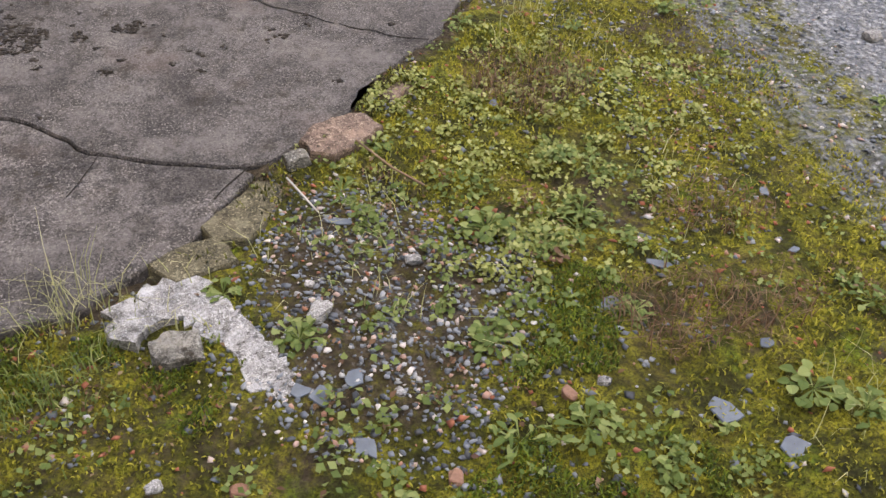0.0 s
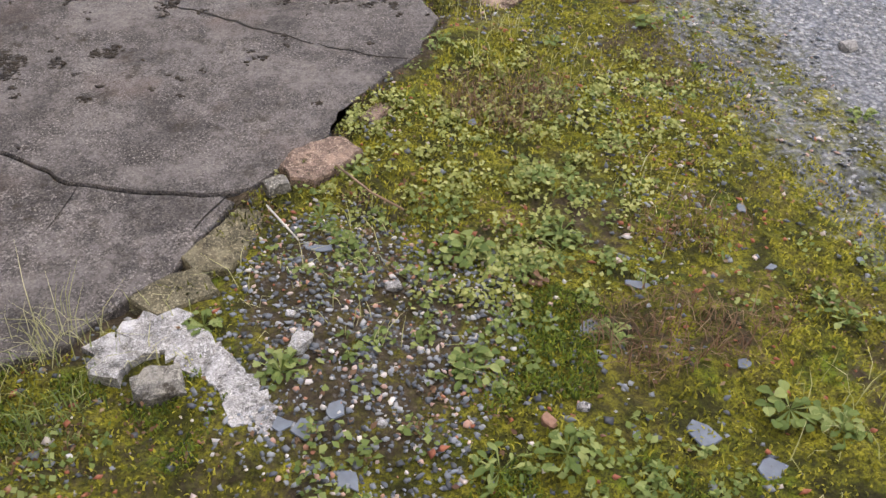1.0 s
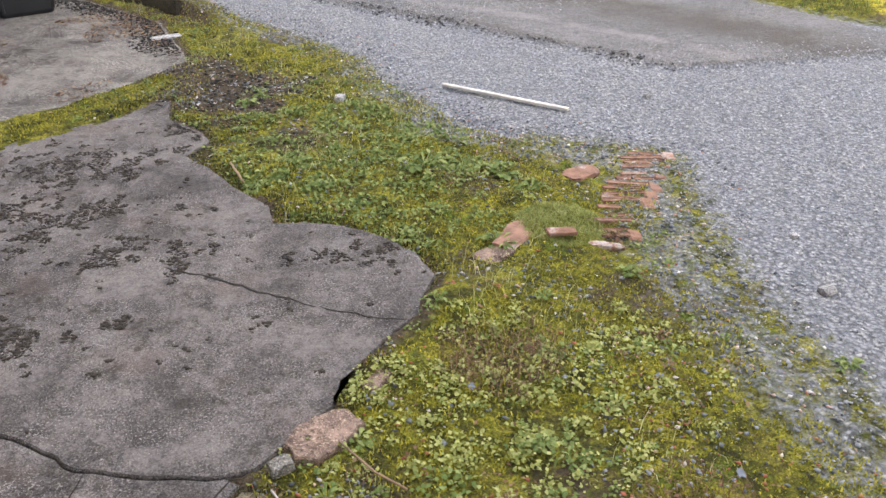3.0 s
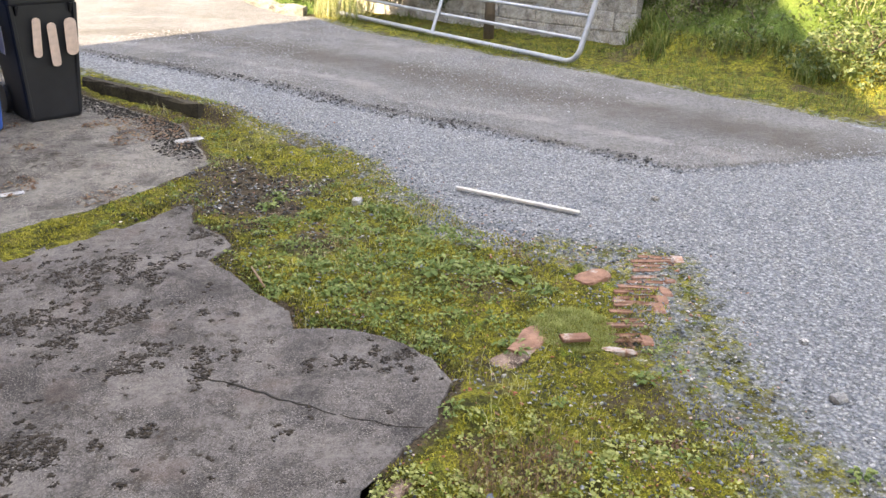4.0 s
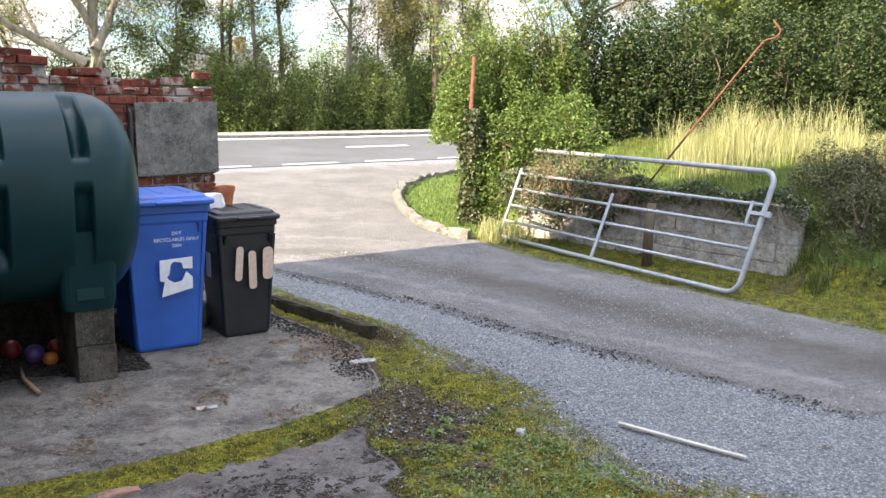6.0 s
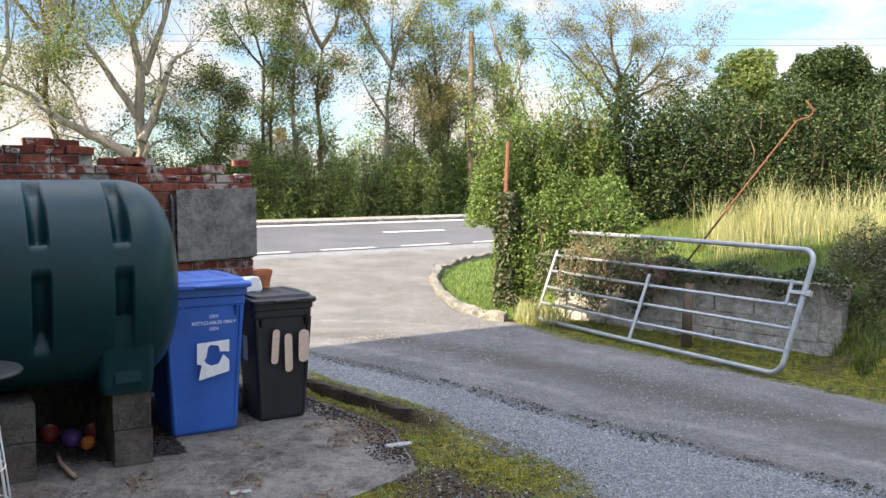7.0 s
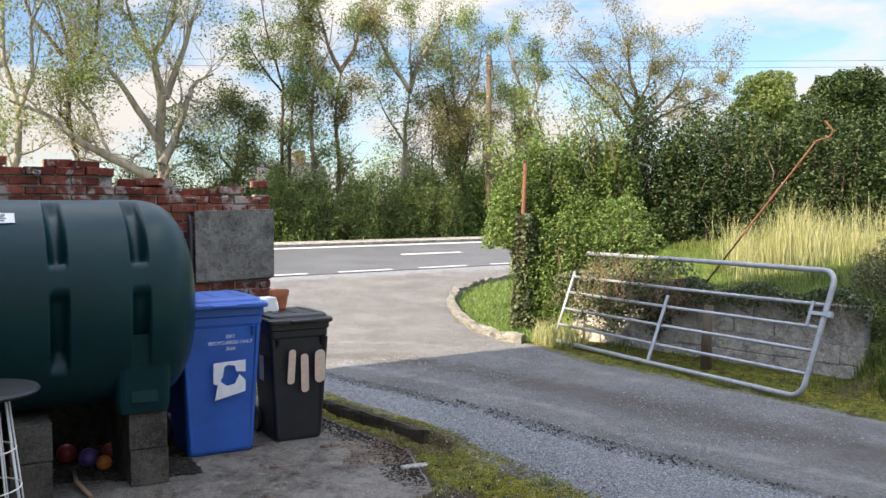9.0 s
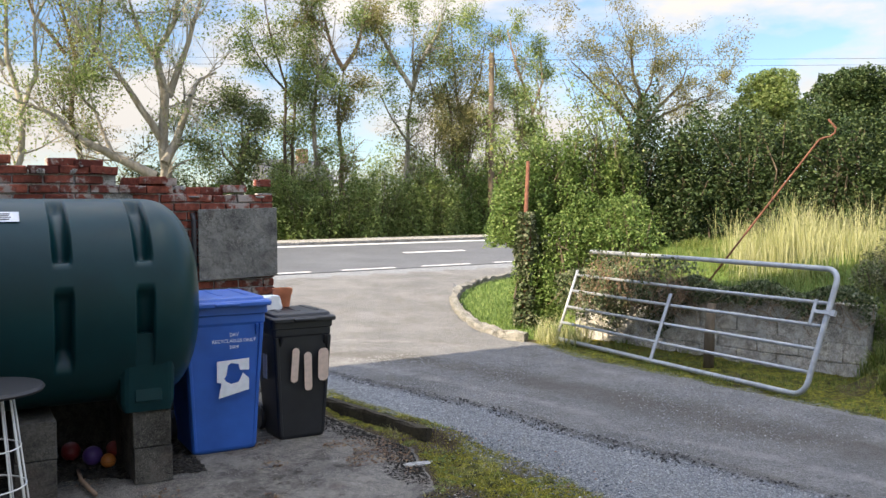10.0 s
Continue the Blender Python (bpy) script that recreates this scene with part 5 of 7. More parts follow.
def round_tree(label, tan, over, w, h, n, size, leaf, seed):
    """A tree with a dense rounded crown of several heads over its limbs."""
    x, y, z = far(tan, over)
    r = np.random.default_rng(seed)
    tree = thing("tree", label, "tree", group="trees behind the hedge")
    segs, pts = [[x, y, z - 0.1, x, y, z + h * 0.4, 0.28, 0.22]], []
    for k in range(11):
        a = 2.4 * k
        q = w * 0.62 * math.sqrt((k + 0.4) / 11)
        c = np.array((x + q * math.cos(a), y + q * math.sin(a) * 0.7, z + h * (0.80 - 0.62 * (q / w) ** 1.3) - 0.12 * h * r.random()))
        sz = np.array((0.42, 0.38, 0.36)) * w * r.uniform(0.8, 1.15)
        segs.append([x, y, z + h * 0.38, *c, 0.12, 0.05])
        pts.append(bush_points(r, c, sz, n // 11))
        low = pts[-1].copy()
        low[:, 2] = 2 * c[2] - low[:, 2] - 0.1
        pts.append(low[::2])
    part("trunk", limb_mesh("trunk", segs, 7), M_BARKDARK, tree)
    part("crown", leaf_mesh("crown", np.concatenate(pts), size, r, 0.2), leaf, tree)


round_tree("far rounded light green tree", 0.372, 27.0, 2.6, 9.9, 16000, 0.17, M_LEAF_FAR, 20)
round_tree("far rounded dark green tree", 0.462, 27.0, 3.7, 11.2, 24000, 0.20, M_LEAF_HEDGE, 21)
round_tree("far rounded dark green tree", 0.545, 28.0, 3.6, 10.6, 18000, 0.20, M_LEAF_HEDGE, 22)


def far_bush(tan, over, w, h, leaf, n, size, seed, label):
    x, y, z = far(tan, over)
    mounds = [((x, y, z), (w * 0.62, w * 0.5, h)), ((x + w * 0.45, y + 0.3, z), (w * 0.45, w * 0.45, h * 0.75)), ((x - w * 0.45, y + 0.2, z), (w * 0.45, w * 0.4, h * 0.8))]
    build_bush("bush", label, "bush", mounds, n, size, leaf, seed, group="bushes across the road")


for k, (tan, over, w, h, leaf) in enumerate(((-0.56, 28.5, 3.2, 2.6, M_LEAF_HEDGE), (-0.43, 28.5, 2.8, 2.2, M_LEAF_FAR), (-0.335, 29.0, 2.6, 2.6, M_LEAF_HEDGE), (-0.235, 27.6, 1.8, 2.6, M_LEAF_BUSH), (-0.185, 27.2, 1.7, 2.5, M_LEAF_FAR),
                                         (-0.128, 27.2, 2.2, 3.0, M_LEAF_FAR), (-0.07, 27.4, 2.0, 2.8, M_LEAF_FAR), (-0.025, 27.2, 1.9, 3.0, M_LEAF_FAR), (0.02, 27.6, 2.3, 3.4, M_LEAF_BUSH), (0.062, 27.2, 2.0, 3.2, M_LEAF_FAR),
                                         (0.11, 27.5, 2.4, 3.4, M_LEAF_BUSH), (0.165, 27.5, 2.8, 3.6, M_LEAF_HEDGE), (-0.16, 30.5, 2.4, 3.4, M_LEAF_FAR), (-0.05, 30.8, 2.6, 4.2, M_LEAF_FAR), (0.05, 31.0, 3.0, 5.0, M_LEAF_FAR), (-0.27, 31.0, 3.0, 3.6, M_LEAF_HEDGE))):
    far_bush(tan, over, w, h, leaf, 15000, 0.10, 40 + k, "leafy green roadside bush in a dense row")

pole = thing("utility_pole", "tall brown wooden utility pole beside the road", "utility pole")
px_, py_, pz_ = far(0.055, 26.6)
bm = bmesh.new()
tube(bm, [(px_, py_, pz_ - 0.1), (px_, py_, pz_ + 3), (px_ + 0.03, py_, pz_ + 7.0)], [0.13, 0.12, 0.10], 12)
part("pole", bm, M_BARKDARK, pole, smooth=True)
bm = bmesh.new()
box(bm, 0.10, 0.03, 0.16, pose(px_, py_ - 0.15, pz_ + 3.3))
part("plate", bm, m_plain("yellow_plate", (0.6, 0.42, 0.05), 0.6), pole, "small yellow plate")
for dz in (-0.15, -0.4):
    wire = thing("overhead_wire", "thin dark overhead wire along the road", "wire", group="overhead wires")
    bm = bmesh.new()
    ends = [Vector((px_ + a, py_ + 0.05 * a, pz_ + 6.9 + dz + 0.0004 * a * a)) for a in range(-30, 31, 5)]
    tube(bm, ends, 0.006, 6)
    part("wire", bm, M_BLACK, wire)

cottage = thing("far_house", "far grey-roofed house with an orange chimney behind trees", "house")
hx, hy, hz = far(-0.172, 44.0)
bm = bmesh.new()
box(bm, 3.4, 3.0, 2.4, yard(hx, hy, hz))
part("wall", bm, M_RENDER, cottage)
bm = bmesh.new()
vs = [bm.verts.new(yard(hx, hy, hz) @ Vector(p)) for p in ((-1.9, -1.7, 2.4), (1.9, -1.7, 2.4), (1.9, 1.7, 2.4), (-1.9, 1.7, 2.4), (-1.9, 0, 3.6), (1.9, 0, 3.6))]
for f in ((0, 1, 5, 4), (2, 3, 4, 5), (0, 4, 3), (1, 2, 5), (0, 3, 2, 1)):
    bm.faces.new([vs[k] for k in f])
part("roof", bm, M_ROOF, cottage)
bm = bmesh.new()
box(bm, 0.55, 0.45, 0.9, yard(hx, hy, hz) @ pose(0.6, 0, 3.3))
part("chimney", bm, M_BRICKPALE, cottage)

# ---- the gateway ----
GATE_L, GATE_R = Vector((1.34, 10.34, 0)), Vector((2.95, 7.12, 0))


def build_gate():
    d = (GATE_R - GATE_L)
    length = d.length
    d.normalize()
    back_ = Vector((-d.y, d.x, 0)) if Vector((-d.y, d.x, 0)).x > 0 else Vector((d.y, -d.x, 0))
    up = (Vector((0, 0, 1.0)) * 0.93 + back_ * 0.37).normalized()
    m = Matrix.Identity(4)
    m.col[0][:3], m.col[1][:3], m.col[2][:3] = d, up.cross(d), up
    m.translation = GATE_L + Vector((0, 0, 0.035))
    gate = thing("field_gate", "galvanised tubular steel field gate leaning open against the wall", "gate", m)
    top, rad = 1.10, 0.12
    lo = [(length - rad + rad * math.sin(a), 0, rad - rad * math.cos(a)) for a in (radians(15 * k) for k in range(7))]
    hi = [(length - rad + rad * math.cos(a), 0, top - rad + rad * math.sin(a)) for a in (radians(15 * k) for k in range(7))]
    bm = bmesh.new()
    tube(bm, [(0, 0, 0), (length * 0.5, 0, -0.004), *lo, *hi, (length * 0.5, 0, top + 0.004), (0.12, 0, top)], 0.024, 12)
    part("outer_frame", bm, M_GALV, gate, smooth=True)
    for z in (0.20, 0.40, 0.60, 0.80):
        bm = bmesh.new()
        tube(bm, [(0.0, 0, z), (length * 0.5, 0.004, z - 0.006), (length - 0.012, 0, z)], 0.0165, 10)
        part("rail", bm, M_GALV, gate, smooth=True)
    bm = bmesh.new()
    tube(bm, [(0, 0, 0.0), (-0.02, 0, 0.86)], 0.018, 10)
    part("end_stile", bm, M_GALV, gate, smooth=True)
    bm = bmesh.new()
    box(bm, 0.045, 0.012, 0.72, pose(length * 0.475, -0.02, -0.01))
    part("brace", bm, M_GALV, gate, bevel=0.003)
    bm = bmesh.new()
    box(bm, 0.03, 0.012, 0.22, pose(length - 0.13, -0.02, 0.60))
    box(bm, 0.20, 0.02, 0.03, pose(length - 0.02, -0.025, 0.70))
    box(bm, 0.05, 0.03, 0.05, pose(length + 0.07, -0.025, 0.69))
    part("latch", bm, M_GALV, gate, "galvanised latch")
    return m


GATE_M = build_gate()


def build_block_wall():
    ang = math.degrees(math.atan2(WALL_DIR[1], WALL_DIR[0]))
    wall = thing("wall_gateway", "low roughly rendered grey block wall beside the gate", "block wall", pose(WALL_A[0], WALL_A[1], 0.02, 0, 0, ang), kind="structure")
    bm = bmesh.new()
    box(bm, WALL_LEN - 0.02, 0.193, 0.73, pose(WALL_LEN / 2, 0.115, -0.1))
    part("core", bm, M_BLOCK, wall)
    r = random.Random(9)
    for row in range(4):
        x = -0.22 * (row % 2)
        while x < WALL_LEN - 0.05:
            x0, x1 = max(0, x), min(WALL_LEN, x + 0.44)
            if x1 - x0 > 0.06:
                bm = bmesh.new()
                box(bm, x1 - x0 - 0.003, 0.2, 0.180, pose((x0 + x1) / 2, 0.105 + r.uniform(-0.007, 0.007), row * 0.182 - 0.08))
                for v in bm.verts:
                    v.co += Vector((r.uniform(-1, 1), r.uniform(-1, 1), r.uniform(-1, 1))) * 0.009
                part("block", bm, M_BLOCK, wall, bevel=0.008)
            x += 0.448


build_block_wall()
bm = bmesh.new()
tube(bm, [(2.62, 8.62, -0.05), (2.64, 8.66, 0.35), (2.68, 8.72, 0.62)], [0.055, 0.05, 0.045], 10)
stump = part("gate_stop", bm, M_BARKDARK, None, smooth=True)
tagged(stump, "short rust-brown steel post behind the gate", "post")
post = thing("gate_post", "ivy-clad gate post with a rusty steel top", "gate post", pose(1.09, 11.55, lift(1.09, 11.55) - 0.03))
bm = bmesh.new()
tube(bm, [(0, 0, 0), (0, 0, 1.5), (0.0, 0, 1.55), (0.03, 0, 2.22)], [0.075, 0.07, 0.028, 0.024], 12)
part("shaft", bm, M_RUST, post, smooth=True)
r_ = np.random.default_rng(3)
n_ = 4200
a_ = r_.uniform(0, 6.283, n_)
z_ = r_.uniform(0.05, 1.55, n_)
rad_ = 0.09 + 0.06 * r_.random(n_) + 0.03 * np.sin(z_ * 7)
part("ivy", leaf_mesh("ivy", np.stack([np.cos(a_) * rad_, np.sin(a_) * rad_, z_], -1), 0.045, r_, 0, 0.8), M_LEAF_IVY, post, "small dark ivy leaves")
rod = thing("rusty_rod", "bent rusty steel rod leaning out of the grass", "rod")
bm = bmesh.new()
tube(bm, [(2.72, 8.95, 0.83), (3.12, 9.0, 1.33), (3.55, 9.05, 1.86), (3.88, 9.08, 2.27), (3.93, 9.08, 2.29), (3.99, 9.08, 2.30), (4.04, 9.08, 2.34), (4.05, 9.08, 2.39), (3.97, 9.08, 2.48)], 0.0105, 8)
part("rod", bm, M_RUST, rod, smooth=True)

# ---- shrubs and hedge ----
build_bush("shrub", "tall light green shrub growing round the gate post", "shrub",
           [((1.85, 12.1, 0.1), (0.6, 0.5, 1.5)), ((1.05, 12.0, 1.25), (0.45, 0.45, 1.15)), ((1.5, 12.2, 1.4), (0.50, 0.5, 1.35)), ((2.0, 12.4, 1.5), (0.55, 0.5, 1.30)), ((0.95, 11.9, 1.15), (0.34, 0.4, 0.9)), ((1.75, 11.6, 0.3), (0.55, 0.4, 1.5)),
            ((2.4, 11.6, 0.8), (0.6, 0.5, 1.0)), ((1.25, 11.7, 0.3), (0.35, 0.3, 1.1)), ((2.5, 12.6, 1.2), (0.5, 0.5, 1.5))], 78000, 0.046, M_LEAF_BUSH, 61)
r_ = np.random.default_rng(66)
segs, tips = [], []
for k in range(16):
    sg, tw = grow(r_, (r_.uniform(0.75, 2.6), r_.uniform(11.9, 12.6), r_.uniform(1.7, 2.3)), (r_.normal() * 0.25, r_.normal() * 0.2, 1.0), r_.uniform(0.5, 1.0), 0.012, 1, 0.45, 0.4, (1, 3), 0.15)
    segs += sg
    tips.append(tw)
sprays = thing("shrub", "loose upright sprays of pale leaves over the shrub", "shrub")
tagged(part("branchwork", limb_mesh("branchwork", segs, 5), M_BARKDARK, sprays), kind="stuff")
p_ = np.repeat(np.concatenate(tips), 13, 0)
part("foliage", leaf_mesh("foliage", p_ + r_.normal(size=p_.shape) * 0.085, 0.05, r_, 0.2), M_LEAF_FAR, sprays)
build_bush("hedge", "thick dark green overgrown hedge behind the bank", "hedge",
           [((2.95, 13.0, 1.0), (0.75, 0.7, 2.30)), ((3.75, 13.1, 1.0), (0.85, 0.8, 2.15)), ((4.7, 13.1, 1.0), (0.95, 0.8, 2.2)), ((5.7, 13.0, 1.0), (1.0, 0.9, 2.15)), ((6.7, 12.8, 1.0), (1.0, 0.9, 2.1)), ((7.7, 12.5, 1.0), (1.0, 0.9, 1.9)), ((8.8, 12.1, 1.0), (1.1, 1.0, 1.9)),
            ((3.3, 12.6, 0.9), (0.6, 0.5, 1.3)), ((4.3, 13.9, 1.0), (1.2, 0.7, 2.2)), ((6.0, 14.0, 1.0), (1.6, 0.8, 2.0)), ((8.0, 13.8, 1.0), (1.6, 0.8, 1.9))], 190000, 0.058, M_LEAF_HEDGE, 62)
build_bush("shrub", "grey-brown heather shrub spilling over the wall's end", "shrub",
           [((4.35, 8.35, 0.30), (0.5, 0.45, 1.0)), ((4.85, 8.3, 0.55), (0.6, 0.5, 0.85)), ((4.15, 8.25, 0.05), (0.35, 0.35, 0.75)), ((5.3, 8.0, 0.55), (0.6, 0.5, 0.6)), ((4.45, 7.75, 0.05), (0.55, 0.45, 0.95)), ((4.95, 7.6, 0.3), (0.6, 0.5, 0.85))], 80000, 0.028, M_LEAF_HEATH, 63)

build_bush("shrub", "low green leafy growth on the bank", "shrub",
           [((4.75, 7.2, 0.1), (0.6, 0.5, 0.42)), ((5.5, 6.9, 0.3), (0.8, 0.6, 0.45)), ((5.2, 6.2, 0.1), (0.7, 0.6, 0.38)), ((6.3, 6.4, 0.5), (0.9, 0.7, 0.4)), ((5.9, 7.6, 0.6), (0.7, 0.6, 0.45))], 24000, 0.04, M_LEAF_TREE, 64)

# ivy over the wall and the gate
ivy = thing("ivy", "trailing ivy over the wall top and the gate's end", "ivy")
r_ = np.random.default_rng(8)
pts = []
n_ = 15000
c_ = r_.uniform(-0.2, WALL_LEN + 0.1, n_) ** 1.0
dens = np.where(c_ < 1.9, 1.0, 0.55)
keep_ = r_.random(n_) < dens
c_ = c_[keep_]
hang = np.where(c_ < 1.7, 0.62, 0.26) * (0.55 + 0.45 * np.sin(c_ * 5.3 + 1) ** 2)
drop_ = r_.random(len(c_)) ** 1.5 * hang
off_ = r_.uniform(-0.16, 0.05, len(c_)) - 0.02
xy_ = WALL_A[None] + c_[:, None] * WALL_DIR[None] + off_[:, None] * WALL_BACK[None]
pts.append(np.stack([xy_[:, 0], xy_[:, 1], 0.80 - drop_ + 0.05 * np.sin(c_ * 8)], -1))
n_ = 9000
gx, gz = r_.uniform(0.15, 1.75, n_), r_.uniform(0.25, 1.12, n_)
ok_ = (gz > 0.22 + 0.40 * gx + 0.16 * np.sin(gx * 9) + 0.08 * np.sin(gx * 31)) & (np.sin(gx * 17 + gz * 5) + np.sin(gz * 21 - gx * 6) > -0.9)
gx, gz = gx[ok_], gz[ok_]
gy = r_.uniform(-0.10, 0.35, len(gx))
gm = np.array(GATE_M)
pts.append((gm[:3, :3] @ np.stack([gx, gy, gz])).T + gm[:3, 3])
part("foliage", leaf_mesh("foliage", np.concatenate(pts), 0.030, r_, 0, 0.8), M_LEAF_IVY, ivy)
segs = []
for k in range(260):
    c0 = r_.uniform(0, WALL_LEN) if k % 2 else r_.uniform(0, 1.8)
    p = WALL_A + c0 * WALL_DIR - 0.04 * WALL_BACK
    p = np.array((p[0], p[1], 0.74))
    for j in range(4):
        q = p + np.array((r_.normal() * 0.07, r_.normal() * 0.07, -r_.uniform(0.03, 0.12)))
        segs.append([*p, *q, 0.0035, 0.0022])
        p = q
for k in range(150):
    # bare stems hanging over the gate's rails
    p = np.array(GATE_M @ Vector((r_.uniform(0.2, 1.7), r_.uniform(-0.06, 0.10), r_.uniform(0.8, 1.12))))
    for j in range(5):
        q = p + np.array((r_.normal() * 0.05, r_.normal() * 0.03, -r_.uniform(0.02, 0.11)))
        segs.append([*p, *q, 0.0030, 0.0018])
        p = q
tagged(part("vine_mass", limb_mesh("vine_mass", segs, 4), M_WOOD, ivy), kind="stuff")


# ---- grass on bank, verge, island ----
def scatter(r, n, x0, x1, y0, y1, where):
    x, y = r.uniform(x0, x1, n), r.uniform(y0, y1, n)
    ok = where(x, y)
    x, y = x[ok], y[ok]
    return np.stack([x, y, land(x, y)], -1)


def stuff(name, me, material, label, category):
    me.materials.append(material)
    return tagged(new(name, me), label, category, kind="stuff")


r_ = np.random.default_rng(21)
bank = lambda x, y: bank_height(x, y)[0] > 0.10
stuff("grass", blade_mesh("grass", scatter(r_, 70000, 1.5, 8.5, 4.0, 13.0, bank), 0.095, 0.0032, r_, 0.9), M_BLADE, "rough green grass on the bank", "grass")
tall = lambda x, y: (np.hypot((x - 4.15) / 1.25, (y - 9.9) / 0.75) + 0.35 * wave(x, y, 5, 3) + 0.55 * r_.random(len(x)) < 1.0)
stuff("dry_grass", blade_mesh("dry_grass", scatter(r_, 13000, 2.6, 6.0, 8.6, 11.2, tall), 0.50, 0.0028, r_, 0.60, 0.45), M_STRAW, "tall pale dry grass on the bank", "grass")
pale = lambda x, y: (bank_height(x, y)[0] > 0.45) & (x > 4.6)
stuff("dry_grass", blade_mesh("dry_grass", scatter(r_, 22000, 4.6, 9.5, 4.5, 12.5, pale), 0.13, 0.004, r_, 0.9), M_STRAW, "pale yellow-green grass further up the bank", "grass")


def verge_ok(x, y):
    c, w = bank_height(x, y)[1:]
    d = side_of(x, y, drive_area())
    return (d > 0.12) & (d < 1.2) & (c > 0.3) & (wave(x, y, 6, 12) > -0.2)


stuff("verge_grass", blade_mesh("verge_grass", scatter(r_, 24000, 1.3, 6.0, 3.5, 10.5, verge_ok), 0.05, 0.003, r_, 0.9), M_BLADE, "short tufty grass along the drive", "grass")
tuft = []
for k in range(13):
    x, y = 3.55 + r_.random() * 1.3, 0
    y = 7.9 - (x - 3.55) * 1.35 + r_.normal() * 0.22
    p = np.array([[x, y]]) + r_.normal(size=(70, 2)) * 0.05
    tuft.append(np.stack([p[:, 0], p[:, 1], land(p[:, 0], p[:, 1])], -1))
stuff("coarse_grass", blade_mesh("coarse_grass", np.concatenate(tuft), 0.15, 0.005, r_, 0.9, 0.6), M_BLADE, "coarse green grass tufts at the wall's foot", "grass")
isl = lambda x, y: (side_of(x, y, ISLAND) < -0.1) & (y < 24)
stuff("lawn", blade_mesh("lawn", scatter(r_, 34000, 0.2, 5.5, 10.5, 21.0, isl), 0.06, 0.006, r_, 0.8), M_LEAF_BUSH, "bright mown grass inside the kerb", "grass")
dry = lambda x, y: (np.hypot((x - 1.42) / 0.35, (y - 10.45) / 0.55) < 1.0)
stuff("dry_stalks", blade_mesh("dry_stalks", scatter(r_, 900, 0.9, 2.0, 9.8, 11.2, dry), 0.30, 0.004, r_, 1.0, 0.8), M_STRAW, "dry straw stalks at the gate's hinge end", "grass")

# ---- small things on the ground ----
GX, GY, GZ = GROUND["x"], GROUND["y"], GROUND["z"]
_xs, _ys = np.unique(GX), np.unique(GY)
_zz = GZ.reshape(len(_ys), len(_xs))


def foot(x, y):
    """The built ground's height at arrays of spots."""
    x, y = np.asarray(x, float), np.asarray(y, float)
    i = np.clip(np.searchsorted(_xs, x) - 1, 0, len(_xs) - 2)
    j = np.clip(np.searchsorted(_ys, y) - 1, 0, len(_ys) - 2)
    u, v = (x - _xs[i]) / (_xs[i + 1] - _xs[i]), (y - _ys[j]) / (_ys[j + 1] - _ys[j])
    return _zz[j, i] * (1 - u) * (1 - v) + _zz[j, i + 1] * u * (1 - v) + _zz[j + 1, i] * (1 - u) * v + _zz[j + 1, i + 1] * u * v


def at(x, y):
    return float(foot([x], [y])[0])


SLABS = (SLAB_EDGE + CRACK, CRACK + NEAR_EDGE, BACK_SLAB)


def off_slab(x, y, gap=0.01):
    return np.minimum(np.minimum(side_of(x, y, SLABS[0]), side_of(x, y, SLABS[1])), side_of(x, y, SLABS[2])) > gap


def spots(r, n, x0, x1, y0, y1, where, slab_ok=False):
    x, y = r.uniform(x0, x1, n), r.uniform(y0, y1, n)
    ok = where(x, y)
    if not slab_ok:
        ok &= off_slab(x, y)
    x, y = x[ok], y[ok]
    return np.stack([x, y, foot(x, y)], -1)


_bm = bmesh.new()
bmesh.ops.create_icosphere(_bm, subdivisions=1, radius=0.5)
ICO_V = np.array([v.co[:] for v in _bm.verts])
ICO_F = np.array([[v.index for v in f.verts] for f in _bm.faces])
_bm.free()


OCT_V = np.array([(0.5, 0, 0), (0, 0.5, 0), (-0.5, 0, 0), (0, -0.5, 0), (0, 0, 0.5), (0, 0, -0.5)])
OCT_F = np.array([(0, 1, 4), (1, 2, 4), (2, 3, 4), (3, 0, 4), (1, 0, 5), (2, 1, 5), (3, 2, 5), (0, 3, 5)])


def pebble_mesh(name, p, size, r, flat=0.55, sink=0.15, coarse=True):
    """Loose stones: each an uneven, flattened lump; the coarse ones have eight sides."""
    shape_v, shape_f = (OCT_V * 1.15, OCT_F) if coarse else (ICO_V, ICO_F)
    n, k = len(p), len(shape_v)
    s = size * np.minimum(r.lognormal(0, 0.48, n), 1.8)
    dims = np.stack([s * r.uniform(0.8, 1.3, n), s * r.uniform(0.6, 1.0, n), s * flat * r.uniform(0.7, 1.2, n)], -1)
    v = shape_v[None] * (1 + 0.30 * np.clip(r.normal(size=(n, k, 1)), -1.6, 1.6)) * dims[:, None]
    a, tl = r.uniform(0, 6.283, n), r.normal(size=n) * 0.3
    ca, sa, ct, st_ = np.cos(a)[:, None], np.sin(a)[:, None], np.cos(tl)[:, None], np.sin(tl)[:, None]
    x, y, z = v[..., 0], v[..., 1], v[..., 2]
    x, z = x * ct - z * st_, x * st_ + z * ct
    x, y = x * ca - y * sa, x * sa + y * ca
    v = np.stack([x, y, z], -1) + p[:, None]
    v[..., 2] += (dims[:, 2] * (0.5 - sink))[:, None]
    f = (np.arange(n)[:, None, None] * k + shape_f[None]).reshape(-1, 3)
    return raw_mesh(name, v.reshape(-1, 3), f)


